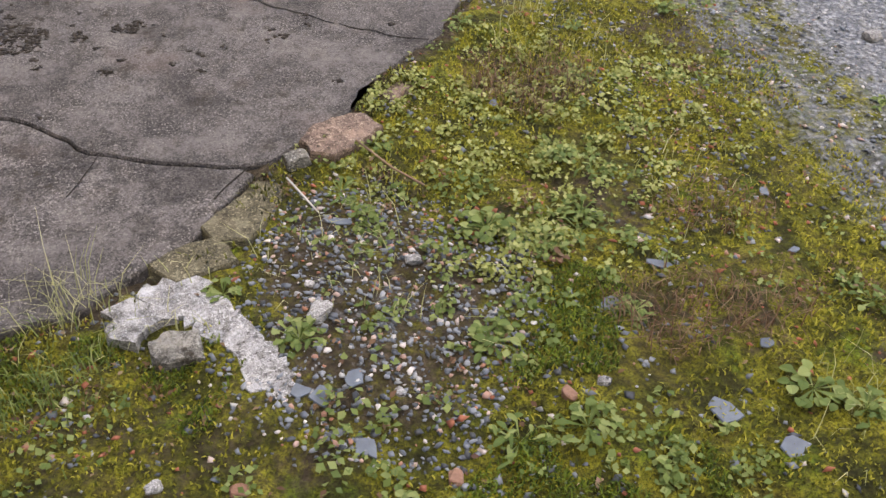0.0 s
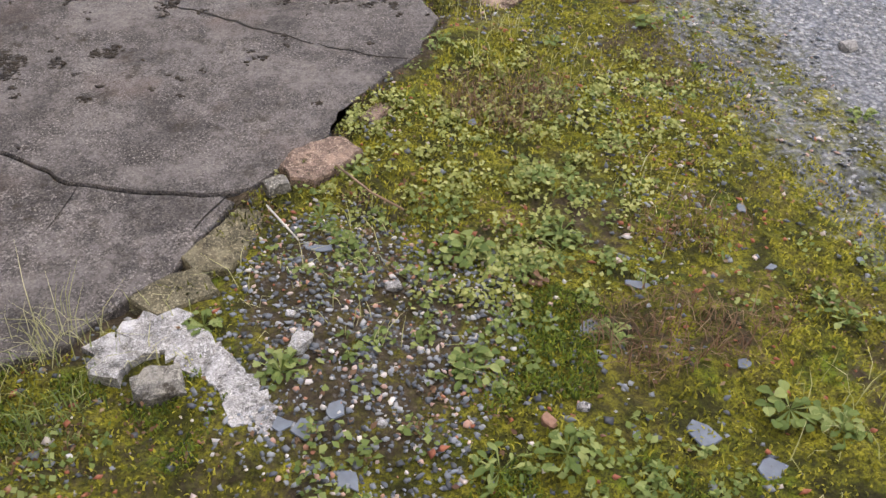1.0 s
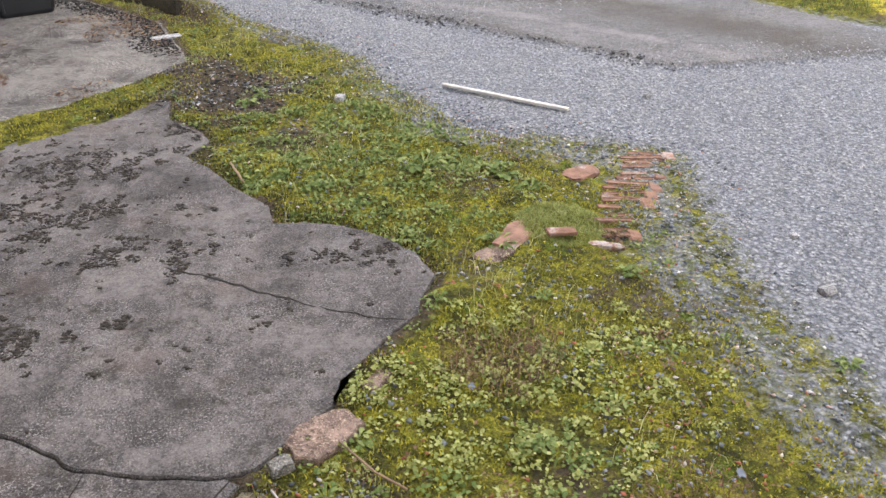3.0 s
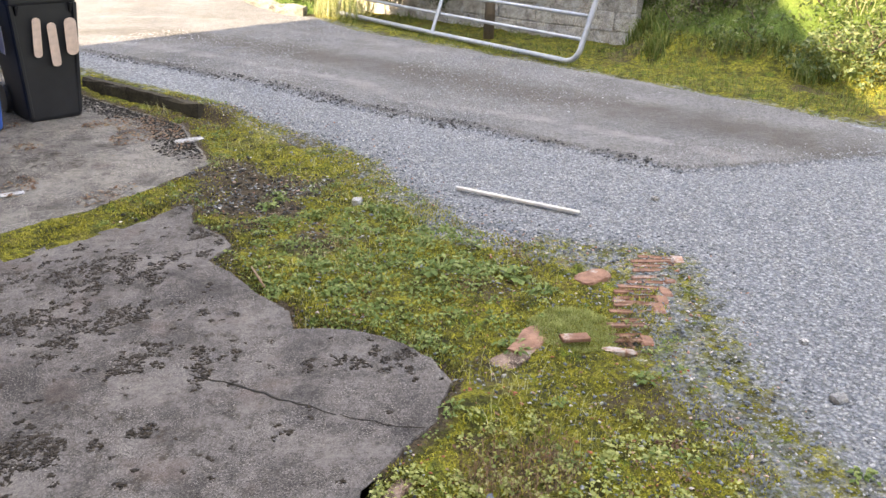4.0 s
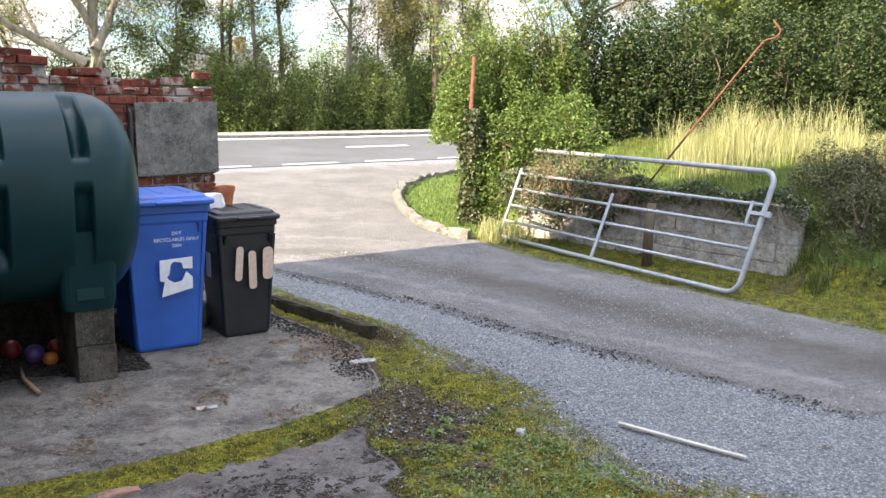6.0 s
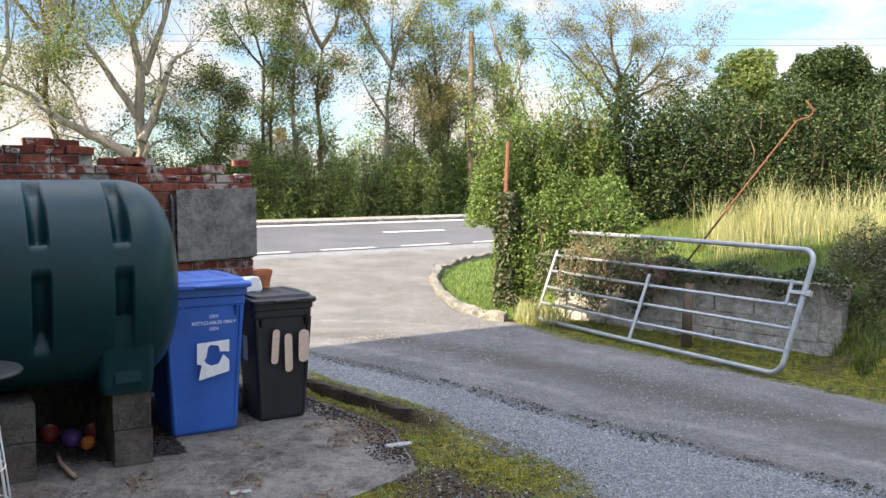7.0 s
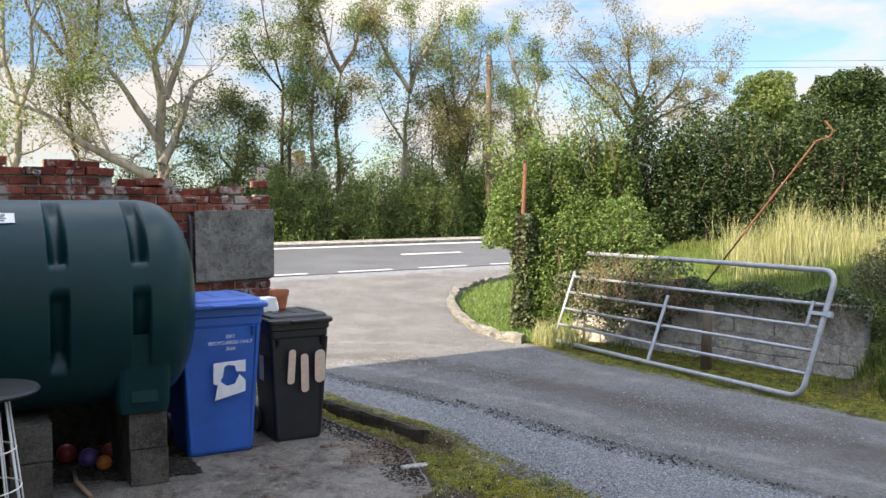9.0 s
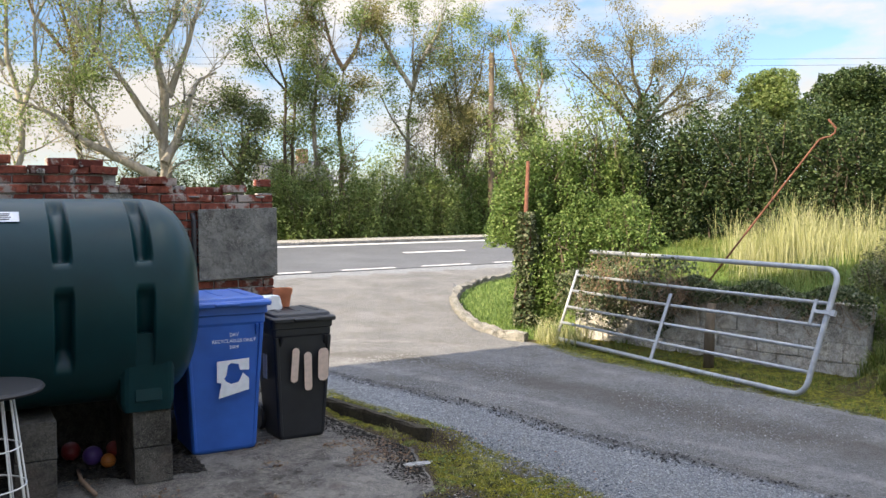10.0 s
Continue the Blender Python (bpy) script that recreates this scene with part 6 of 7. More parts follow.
r_ = np.random.default_rng(31)
patch = lambda x, y: np.hypot((x - 0.27) / 0.30, (y - 1.26) / 0.42) + 0.3 * wave(x, y, 9, 8) + 0.25 * r_.random(len(x)) < 1.0
stuff("gravel", pebble_mesh("gravel", spots(r_, 8500, -0.1, 0.75, 0.6, 1.8, patch), 0.0078, r_, 0.45, coarse=False), M_PEBBLE, "loose grey gravel with white and red bits", "gravel")
thin = lambda x, y: (wave(x, y, 7, 14) + 0.9 * r_.random(len(x)) > 0.62) & (side_of(x, y, drive_area()) > -0.1)
stuff("gravel", pebble_mesh("gravel", spots(r_, 15000, -0.45, 1.75, 0.45, 4.6, thin), 0.0092, r_, 0.45), M_PEBBLE, "scattered small stones in the moss", "gravel")
on_drive = lambda x, y: (-side_of(x, y, drive_area()) > 0.45 * r_.random(len(x)) ** 1.3 * (y < 4.2) - 0.05) & (side_of(x, y, STEP_EDGE + [(4.4, 4.4), (3.2, 7.0), (-1.2, 9.0)]) > 0)
stuff("gravel", pebble_mesh("gravel", spots(r_, 110000, 0.0, 4.0, 1.0, 7.2, on_drive), 0.0072, r_, 0.5), M_CHIP, "loose blue-grey chippings on the drive", "gravel")
edge_band = lambda x, y: (np.abs(side_of(x, y, drive_area())) < 0.30 * r_.random(len(x)) + 0.02) & (y < 6.2)
stuff("gravel", pebble_mesh("gravel", spots(r_, 30000, -0.2, 2.3, 0.8, 6.2, edge_band), 0.009, r_), M_PEBBLE, "chippings thinning out into the moss", "gravel")
# tarmac crumbs, coloured extra dark to stand for shade under the step
edge_step = lambda x, y: np.abs(side_of(x, y, STEP_EDGE, False) + 0.025 * wave(x, y, 9, 61)) < 0.055 * r_.random(len(x)) ** 1.5
stuff("gravel", pebble_mesh("gravel", spots(r_, 60000, -1.2, 2.6, 4.1, 8.4, edge_step), 0.012, r_), m_plain("shade_dark_chippings", (0.055, 0.055, 0.054), 0.9, 0, 0.4, 30), "crumbled tarmac along the broken edge, darkened for the crevice's shade", "gravel")

# moss and small growth
open_moss = lambda x, y: (side_of(x, y, drive_area()) > 0.02) & (y < 6.6)
bare_soil = lambda x, y: np.hypot((x - 0.08) / 0.40, (y - 4.35) / 0.9) + 0.35 * wave(x, y, 6, 11) + 0.25 * wave(x, y, 17, 12) + 0.7 * r_.random(len(x)) < 1.15
mossy = lambda x, y: open_moss(x, y) & ~patch(x, y) & ~bare_soil(x, y) & (wave(x, y, 8, 15) > -0.4)
stuff("moss", blade_mesh("moss", spots(r_, 160000, -0.75, 1.8, 0.45, 6.4, mossy), 0.0085, 0.0024, r_, 0.9), M_MOSSTIP, "olive and yellow moss cushions", "moss")
hem = lambda x, y: (np.abs(side_of(x, y, SLABS[0])) < 0.05 + 0.05 * r_.random(len(x))) & (wave(x, y, 12, 63) > -0.1) | (side_of(x, y, SLABS[1]) < 0.13 * r_.random(len(x))) & (wave(x, y, 16, 64) > 0.1)
p_ = spots(r_, 60000, -0.6, 0.85, 1.0, 4.4, hem)
p_[:, 2] += 0.004 + 0.010 * (wave(p_[:, 0], p_[:, 1], 18, 65) > 0.2)
stuff("moss", blade_mesh("moss", p_, 0.013, 0.0022, r_, 0.9), m_leaf("dark_moss_tips", (0.0, (0.02, 0.018, 0.008)), (0.5, (0.075, 0.08, 0.014)), (1.0, (0.22, 0.22, 0.03))), "dark moss creeping along the slab's broken edge", "moss")
green = lambda x, y: open_moss(x, y) & ~patch(x, y) & (wave(x, y, 9, 66) + 0.4 * wave(x, y, 25, 67) > 0.25)
p_ = spots(r_, 52000, -0.45, 0.75, 0.45, 1.5, green)
p_[:, 2] += 0.003
stuff("moss", blade_mesh("moss", p_, 0.010, 0.0020, r_, 0.9), m_leaf("green_moss_tips", (0.0, (0.025, 0.045, 0.008)), (0.5, (0.10, 0.15, 0.018)), (1.0, (0.24, 0.31, 0.04))), "bright green moss cushions by the gravel", "moss")
seam = lambda x, y: (side_of(x, y, SLABS[0]) < 0.4) & (side_of(x, y, SLABS[2]) < 0.4) & (y > 2.8) & (wave(x, y, 7, 69) + 0.7 * r_.random(len(x)) > 0.1)
stuff("moss", blade_mesh("moss", spots(r_, 34000, -2.3, 0.1, 2.9, 5.0, seam), 0.010, 0.0022, r_, 0.9), M_MOSSTIP, "bright moss in the joint between the slabs", "moss")

def clumps(r, n, x0, x1, y0, y1, where, each, spread, high):
    """Leaves gathered in small plants."""
    c = spots(r, n, x0, x1, y0, y1, where)
    k = r.integers(each // 3, each * 2, len(c))
    s = np.repeat(spread * r.uniform(0.5, 1.5, len(c)), k)
    p = np.repeat(c, k, 0)
    d = r.normal(size=(len(p), 2)) * s[:, None]
    p[:, :2] += d
    ok = off_slab(p[:, 0], p[:, 1], -0.02)
    p, d, s = p[ok], d[ok], s[ok]
    dome = np.exp(-(d ** 2).sum(1) / (2 * s ** 2))
    p[:, 2] = foot(p[:, 0], p[:, 1]) + 0.002 + high * dome * r.uniform(0.2, 1.0, len(p))
    return p


creep1 = lambda x, y: open_moss(x, y) & ((np.hypot((x - 0.62) / 0.40, (y - 1.75) / 0.50) + 0.45 * wave(x, y, 8, 17) < 1.0) | (np.hypot((x - 0.98) / 0.26, (y - 1.85) / 0.40) + 0.4 * wave(x, y, 7, 18) < 0.9)) & (wave(x, y, 16, 45) > -0.25)
stuff("creeping_plant", leaf_mesh("creeping_plant", clumps(r_, 620, 0.1, 1.45, 1.2, 2.6, creep1, 20, 0.018, 0.03), 0.0115, r_, 0.5, 0.85), M_CLOVER, "low pale yellow-green creeping plants", "weeds")
creep2 = lambda x, y: open_moss(x, y) & (wave(x, y, 6, 19) + 0.5 * r_.random(len(x)) > 0.5)
stuff("creeping_plant", leaf_mesh("creeping_plant", clumps(r_, 2600, -0.5, 1.6, 0.5, 6.3, creep2, 12, 0.016, 0.022), 0.012, r_, 0.6, 0.8), M_WEED, "tiny green leaves among the moss", "weeds")
creep4 = lambda x, y: (np.hypot((x - 0.45) / 0.45, (y - 1.15) / 0.45) + 0.6 * wave(x, y, 9, 71) < 0.85)
stuff("creeping_plant", leaf_mesh("creeping_plant", clumps(r_, 170, -0.1, 1.0, 0.6, 1.7, creep4, 16, 0.02, 0.028), 0.015, r_, 0.6, 0.75), M_WEED, "green leafy sprigs growing through the gravel", "weeds")
creep3 = lambda x, y: open_moss(x, y) & (wave(x, y, 7, 49) + 0.5 * r_.random(len(x)) > 0.7)
stuff("creeping_plant", leaf_mesh("creeping_plant", clumps(r_, 1500, -0.5, 1.6, 0.5, 4.5, creep3, 10, 0.02, 0.02), 0.010, r_, 0.5, 0.6), M_DEAD, "withered brown sprigs among the moss", "weeds")
far_patch = lambda x, y: open_moss(x, y) & (np.hypot((x - 0.55) / 0.55, (y - 3.45) / 0.75) + 0.4 * wave(x, y, 8, 20) < 1.0)
stuff("creeping_plant", leaf_mesh("creeping_plant", clumps(r_, 900, -0.2, 1.5, 2.5, 4.6, far_patch, 20, 0.024, 0.03), 0.016, r_, 0.5, 0.7), M_WEED, "fresh green leaves in the mossy hollow", "weeds")
thin_grass = lambda x, y: open_moss(x, y) & (wave(x, y, 6, 22) + 0.6 * r_.random(len(x)) > 0.7)
stuff("thin_grass", blade_mesh("thin_grass", spots(r_, 9000, -0.5, 1.7, 0.6, 6.4, thin_grass), 0.045, 0.0011, r_, 1.1, 0.7), M_STRAW, "thin pale grass blades lying over the moss", "grass")
litter = lambda x, y: (y > 0.4) & (side_of(x, y, drive_area()) > 0.0)
p_ = spots(r_, 1500, -0.7, 1.6, 0.5, 6.4, litter)
p_[:, 2] += 0.006
stuff("leaf_litter", leaf_mesh("leaf_litter", p_, 0.014, r_, 1.5, 0.6), M_DEAD, "small brown dead leaf scraps", "leaf litter")


def dark_moss(x, y):
    near_ = np.zeros_like(x)
    for cx, cy, sx, sy in ((-0.55, 2.35, 0.35, 0.14), (-0.65, 3.1, 0.5, 0.25), (-0.42, 3.55, 0.4, 0.22), (-0.15, 2.75, 0.3, 0.12), (0.5, 2.62, 0.2, 0.1), (-1.2, 2.7, 0.5, 0.4), (0.0, 3.9, 0.15, 0.3)):
        near_ = np.maximum(near_, np.exp(-((x - cx) / sx) ** 2 - ((y - cy) / sy) ** 2))
    return (0.75 * near_ + 0.42 * wave(x, y, 30, 26) + 0.34 * wave(x, y, 75, 27) > 0.60) & (side_of(x, y, SLABS[0]) < -0.015)


p_ = spots(r_, 130000, -1.9, 0.68, 1.9, 4.3, dark_moss, True)
p_[:, 2] = 0.0
stuff("dark_moss", pebble_mesh("dark_moss", p_[:42000], 0.0092, r_, 0.13, 0.25), m_plain("brown_black_moss", (0.024, 0.017, 0.010), 0.95, 0, 0.4, 60), "dark dried moss crusts on the concrete", "moss")
back_dirt = lambda x, y: (side_of(x, y, BACK_SLAB) < -0.03) & ((np.hypot((x + 0.35) / 0.4, (y - 5.75) / 0.5) + 0.3 * wave(x, y, 9, 27) < 0.8) | (wave(x, y, 9, 28) + 0.5 * r_.random(len(x)) > 1.05))
p_ = spots(r_, 14000, -2.2, 0.0, 3.4, 6.7, back_dirt, True)
p_[:, 2] = -0.004
stuff("leaf_litter", leaf_mesh("leaf_litter", p_[:3500] + np.array([0, 0, 0.005]), 0.022, r_, 2.0, 0.6), M_DEAD, "dark leaf litter blown over the slab", "leaf litter")


p_ = spots(r_, 1100, -0.45, 1.5, 0.5, 2.8, lambda x, y: open_moss(x, y) & (wave(x, y, 8, 73) > -0.2))
stuff("brick_crumbs", pebble_mesh("brick_crumbs", p_[:420], 0.0085, r_, 0.5), m_plain("brick_crumb", (0.30, 0.10, 0.055), 0.9, 0, 0.4, 30), "small orange brick crumbs in the moss", "gravel")
dead_patch = lambda x, y: (np.hypot((x - 0.86) / 0.17, (y - 1.13) / 0.10) + 0.3 * wave(x, y, 15, 74) < 1.0) | (np.hypot((x - 0.80) / 0.20, (y - 2.02) / 0.14) + 0.3 * wave(x, y, 15, 75) < 1.0) | (np.hypot((x - 1.02) / 0.14, (y - 1.42) / 0.09) < 1.0)
p_ = spots(r_, 9000, 0.4, 1.3, 0.9, 2.4, dead_patch)
p_[:, 2] += 0.006
stuff("dry_stalks", blade_mesh("dry_stalks", p_[:1500], 0.030, 0.0012, r_, 1.3, 0.9), M_DEAD, "tangled brown dead stalks over the moss", "grass")
p_ = spots(r_, 16000, -0.5, 0.7, 3.2, 5.6, bare_soil)
stuff("gravel", pebble_mesh("gravel", p_[:900], 0.0095, r_, 0.4), M_PEBBLE, "small stones strewn over the bare soil", "gravel")
stuff("crumbs", pebble_mesh("crumbs", p_[2600:5600], 0.013, r_, 0.4), M_DARK, "dark crumbs of bare soil", "soil")
p_ = p_[5600:6700] + np.array([0, 0, 0.008])
stuff("leaf_litter", leaf_mesh("leaf_litter", p_, 0.017, r_, 1.2, 0.6), M_DEAD, "brown leaf scraps on the bare soil", "leaf litter")
by_kerb = lambda x, y: (side_of(x, y, [(-0.95, 6.85), (-0.55, 6.35), (-0.12, 5.85), (-0.05, 5.3)], False) < 0.34 * r_.random(len(x)) ** 1.4) & (side_of(x, y, BACK_SLAB) < -0.02)
p_ = spots(r_, 60000, -1.3, 0.1, 5.0, 7.0, by_kerb, True)
p_[:, 2] = -0.004
stuff("crumbs", pebble_mesh("crumbs", p_[:5200], 0.011, r_, 0.35), M_DARK, "dark soil crumbs washed along the kerb", "soil")
stuff("leaf_litter", leaf_mesh("leaf_litter", p_[5200:7800] + np.array([0, 0, 0.010]), 0.020, r_, 1.2, 0.6), M_DEAD, "brown leaf litter along the kerb", "leaf litter")


def rosette(x, y, n, length, width, seed, material, label, lobes=False, rise=0.35):
    """A weed: leaves spreading from one root, each bent and tapered."""
    r = random.Random(seed)
    z = at(x, y)
    weed = thing("weed", label, "weed", pose(x, y, z), group="weeds in the moss")
    bm = bmesh.new()
    for k in range(int(2.4 * n)):
        a = 6.283 * k * 0.382 + r.uniform(-0.9, 0.9)
        reach, up = length * (0.15 + 0.75 * r.random() ** 0.8), rise * length * r.uniform(0.1, 1.0)
        ln, wd = length * r.uniform(0.16, 0.34), width * r.uniform(0.28, 0.62)
        root = Vector((math.cos(a), math.sin(a), 0)) * reach * 0.75 + Vector((0, 0, 0.006 + up * (1.2 - reach / length)))
        a += r.uniform(-1.5, 1.5)
        d = Vector((math.cos(a), math.sin(a), r.uniform(-0.35, 0.45))).normalized()
        s = Vector((-math.sin(a), math.cos(a), r.uniform(-0.25, 0.25))).normalized()
        st0 = bm.verts.new((0, 0, 0.002))
        prev = None
        for j in range(6):
            t = j / 5
            w = wd * max(0.10, math.sin(math.pi * min(1, 0.10 + 0.86 * t))) ** 0.7
            if lobes:
                w *= (1.1, 0.72, 1.15, 0.7, 1.0, 0.6)[j]
            c = root + d * ln * t + Vector((0, 0, -0.25 * ln * t * t))
            lift_ = Vector((0, 0, w * 0.15))
            row = [bm.verts.new(c - s * w / 2 + lift_), bm.verts.new(c), bm.verts.new(c + s * w / 2 + lift_)]
            if prev:
                bm.faces.new((prev[0], prev[1], row[1], row[0]))
                bm.faces.new((prev[1], prev[2], row[2], row[1]))
            else:
                bm.faces.new((st0, row[2], row[0]))
            prev = row
    part("foliage", bm, material, weed)
    return weed


WEEDS = ((0.25, 1.59, 0.075), (0.52, 1.41, 0.09), (0.63, 1.36, 0.075), (0.72, 1.40, 0.08), (0.13, 1.17, 0.075), (0.46, 1.12, 0.085), (0.55, 1.22, 0.07), (0.97, 0.92, 0.085), (1.03, 0.86, 0.075), (0.45, 0.90, 0.085), (0.56, 0.90, 0.08),
         (0.73, 1.15, 0.06), (0.99, 1.75, 0.07), (0.24, 0.82, 0.06), (0.66, 2.28, 0.07), (0.95, 2.62, 0.10), (0.22, 4.15, 0.10), (0.85, 3.25, 0.15), (1.02, 3.30, 0.13), (1.13, 3.15, 0.12), (1.20, 3.00, 0.11), (0.70, 3.60, 0.09), (0.30, 3.30, 0.07), (1.65, 1.75, 0.07), (0.06, 0.72, 0.07))
for k, (x, y, ln) in enumerate(WEEDS):
    ln *= 0.85
    rosette(x, y, 9 + k * 5 % 7, ln, ln * (0.30, 0.5, 0.42)[k % 3], 100 + k, M_WEED, "small green broad-leaved weed" if ln < 0.09 else "larger green leafy weed at the drive's edge", k % 2 == 0)


def stone_thing(name, label, category, x, y, sx, sy, sz, material, turn=0, seed=1, rough=0.3, sink=0.01, z=None, group=""):
    bm = bmesh.new()
    lump(bm, sx, sy, sz, rough, 3, seed)
    ob = part(name, bm, material)
    ob.matrix_world = pose(x, y, (at(x, y) if z is None else z) - sink, 0, 0, turn)
    return tagged(ob, label, category, group)


# broken stones along the slab's edge
M_REDSTONE = m_concrete("red_brown_stone", (0.09, 0.06, 0.048), (0.21, 0.145, 0.11), 1.0, 4.0)
def flat_stone(label, x, y, sx, sy, high, turn, seed, material):
    """An angular slab fragment with broken edges and an uneven top."""
    r = random.Random(seed)
    n = 8
    ring = []
    for k in range(n):
        a = 6.283 * (k + r.uniform(-0.25, 0.25)) / n
        q = (abs(math.cos(a)) ** 4 + abs(math.sin(a)) ** 4) ** -0.25 * r.uniform(0.86, 1.1)
        ring.append((q * sx / 2 * math.cos(a), q * sy / 2 * math.sin(a)))
    bm = slab_mesh(jagged(ring + ring[:1], 0.02, 0.004, seed)[:-1], high, high + 0.03)
    ob = part("edge_stone", bm, material)
    ob.matrix_world = pose(x, y, at(x, y), r.uniform(-4, 4), r.uniform(-4, 4), turn)
    tagged(ob, label, "stone", "stones along the slab")


flat_stone("flat reddish-brown stone with dark lichen beside the slab", 0.265, 1.765, 0.19, 0.125, 0.020, 42, 2, M_REDSTONE)
flat_stone("mossy ochre stone beside the slab", 0.055, 1.535, 0.24, 0.11, 0.016, 56, 3, M_STONE)
flat_stone("mossy ochre stone beside the slab", -0.045, 1.40, 0.16, 0.10, 0.018, 30, 4, M_STONE)
flat_stone("crumbling orange brick fragment at the slab's edge", 0.44, 1.975, 0.13, 0.05, 0.010, 48, 6, M_REDSTONE)
stone_thing("edge_stone", "small grey stone in the crack's mouth", "stone", 0.165, 1.695, 0.055, 0.045, 0.03, M_KERB, 20, 5, 0.4, 0.008, group="stones along the slab")
stone_thing("grey_stone", "small rounded grey stone in moss", "stone", -0.075, 1.175, 0.085, 0.075, 0.045, M_KERB, 10, 7, 0.6, 0.02)
stone_thing("red_stone", "flat pinkish stone in the moss", "stone", 1.44, 3.11, 0.17, 0.10, 0.035, M_BRICKPALE, 30, 8, 0.35, 0.008)
stone_thing("red_stone", "crumbled pink stone bedded in moss", "stone", 1.03, 2.66, 0.22, 0.10, 0.03, M_BRICKPALE, 45, 9, 0.5, 0.01)
stone_thing("red_stone", "crumbled pink stone bedded in moss", "stone", 0.92, 2.56, 0.14, 0.08, 0.025, M_REDSTONE, 30, 10, 0.5, 0.01)
for k, (x, y, s, mt) in enumerate(((0.36, 1.345, 0.03, M_WHITECON), (0.17, 1.225, 0.045, M_WHITECON), (0.34, 0.86, 0.03, M_BRICKPALE), (0.55, 0.965, 0.03, M_BRICKPALE), (0.62, 0.99, 0.022, M_WHITECON), (1.83, 2.10, 0.055, M_WHITECON), (0.65, 4.15, 0.06, M_WHITECON),
                                   (0.50, 1.97, 0.025, M_BRICK), (0.28, 1.02, 0.02, M_WHITECON), (0.02, 0.88, 0.028, M_BRICKPALE), (0.12, 0.80, 0.03, M_BRICKPALE), (1.95, 2.45, 0.035, M_WHITECON), (2.1, 3.9, 0.04, M_WHITECON), (0.16, 1.32, 0.02, M_WHITECON), (-0.1, 0.9, 0.025, M_WHITECON))):
    stone_thing("pebble", "single pale pebble on the ground" if mt is M_WHITECON else "small red brick chip on the ground", "pebble", x, y, s, s * 0.75, s * 0.5, mt, 40 * k, 20 + k, 0.4, 0.003)

# a broken arc of white mortar
bm = bmesh.new()
arc = jagged([(-0.165, 1.205), (-0.15, 1.265), (-0.085, 1.305), (-0.03, 1.27), (0.03, 1.19), (0.065, 1.13), (0.075, 1.07), (0.085, 1.02)], 0.012, 0.007, 4)
wid = [0.030, 0.045, 0.050, 0.040, 0.040, 0.030, 0.034, 0.040, 0.03]
rows = []
rr = random.Random(2)
for i, (x, y) in enumerate(arc):
    (ax, ay), (bx, by) = arc[max(0, i - 1)], arc[min(len(arc) - 1, i + 1)]
    d = math.hypot(bx - ax, by - ay) or 1
    w = wid[int(i / len(arc) * 8.99)] * rr.uniform(0.75, 1.25) * (0.7 if i in (0, len(arc) - 1) else 1)
    nx, ny = -(by - ay) / d * w, (bx - ax) / d * w
    h = rr.uniform(0.001, 0.008)
    rows.append([bm.verts.new((x + nx * a, y + ny * a, z)) for a, z in ((-1.08, -0.03), (-1.0, h * 0.75), (-0.7, h), (0, h + rr.uniform(-0.003, 0.004)), (0.7, h), (1.0, h * 0.75), (1.08, -0.03))])
for p, q in zip(rows, rows[1:]):
    for k in range(6):
        bm.faces.new((p[k], q[k], q[k + 1], p[k + 1]))
bm.faces.new(rows[0])
bm.faces.new(rows[-1][::-1])
tagged(part("mortar_piece", bm, M_WHITECON), "broken curved piece of white concrete in moss", "concrete")


def slate_piece(x, y, w, d, turn, seed, tilt=0.0):
    bm = bmesh.new()
    r = random.Random(seed)
    n = 7
    ring = [(w / 2 * math.cos(6.283 * k / n + r.uniform(-0.3, 0.3)) * r.uniform(0.6, 1.25), d / 2 * math.sin(6.283 * k / n + r.uniform(-0.3, 0.3)) * r.uniform(0.6, 1.25)) for k in range(n)]
    a = [bm.verts.new((px, py, 0.0)) for px, py in ring]
    b = [bm.verts.new((px * 0.95, py * 0.95, 0.0025)) for px, py in ring]
    bm.faces.new(a[::-1])
    bm.faces.new(b)
    for k in range(n):
        bm.faces.new((a[k], a[(k + 1) % n], b[(k + 1) % n], b[k]))
    ob = part("slate", bm, M_SLATE)
    ob.matrix_world = pose(x, y, at(x, y) + 0.004, tilt * 0.7, tilt * 0.4, turn)
    tagged(ob, "broken piece of blue-grey slate in the moss", "slate", "slates in the moss")


for k, (x, y, w, d, t) in enumerate(((0.845, 1.27, 0.075, 0.028, -25), (0.70, 1.17, 0.04, 0.05, 10), (0.80, 0.91, 0.055, 0.075, 30), (0.885, 0.82, 0.055, 0.06, 10), (1.155, 1.455, 0.026, 0.034, 0), (0.945, 1.035, 0.03, 0.024, 20), (0.235, 1.50, 0.06, 0.025, -15),
                                     (0.215, 0.93, 0.045, 0.045, 40), (0.60, 0.70, 0.03, 0.05, 70), (0.66, 1.9, 0.025, 0.03, 0), (1.32, 1.25, 0.025, 0.018, 0), (0.16, 1.035, 0.055, 0.04, 15), (0.21, 1.06, 0.045, 0.035, 60), (0.12, 1.05, 0.035, 0.03, 5),
                                     (0.37, 0.80, 0.035, 0.02, 0), (1.13, 1.27, 0.03, 0.02, 30), (0.45, 2.18, 0.02, 0.02, 0))):
    slate_piece(x, y, w, d, t, 300 + k, 6)

# a pale stick, a white batten on the drive, a small twig
def stick(label, pts, rad, material, name="stick"):
    bm = bmesh.new()
    tube(bm, pts, rad, 8)
    tagged(part(name, bm, material, smooth=True), label, "stick")


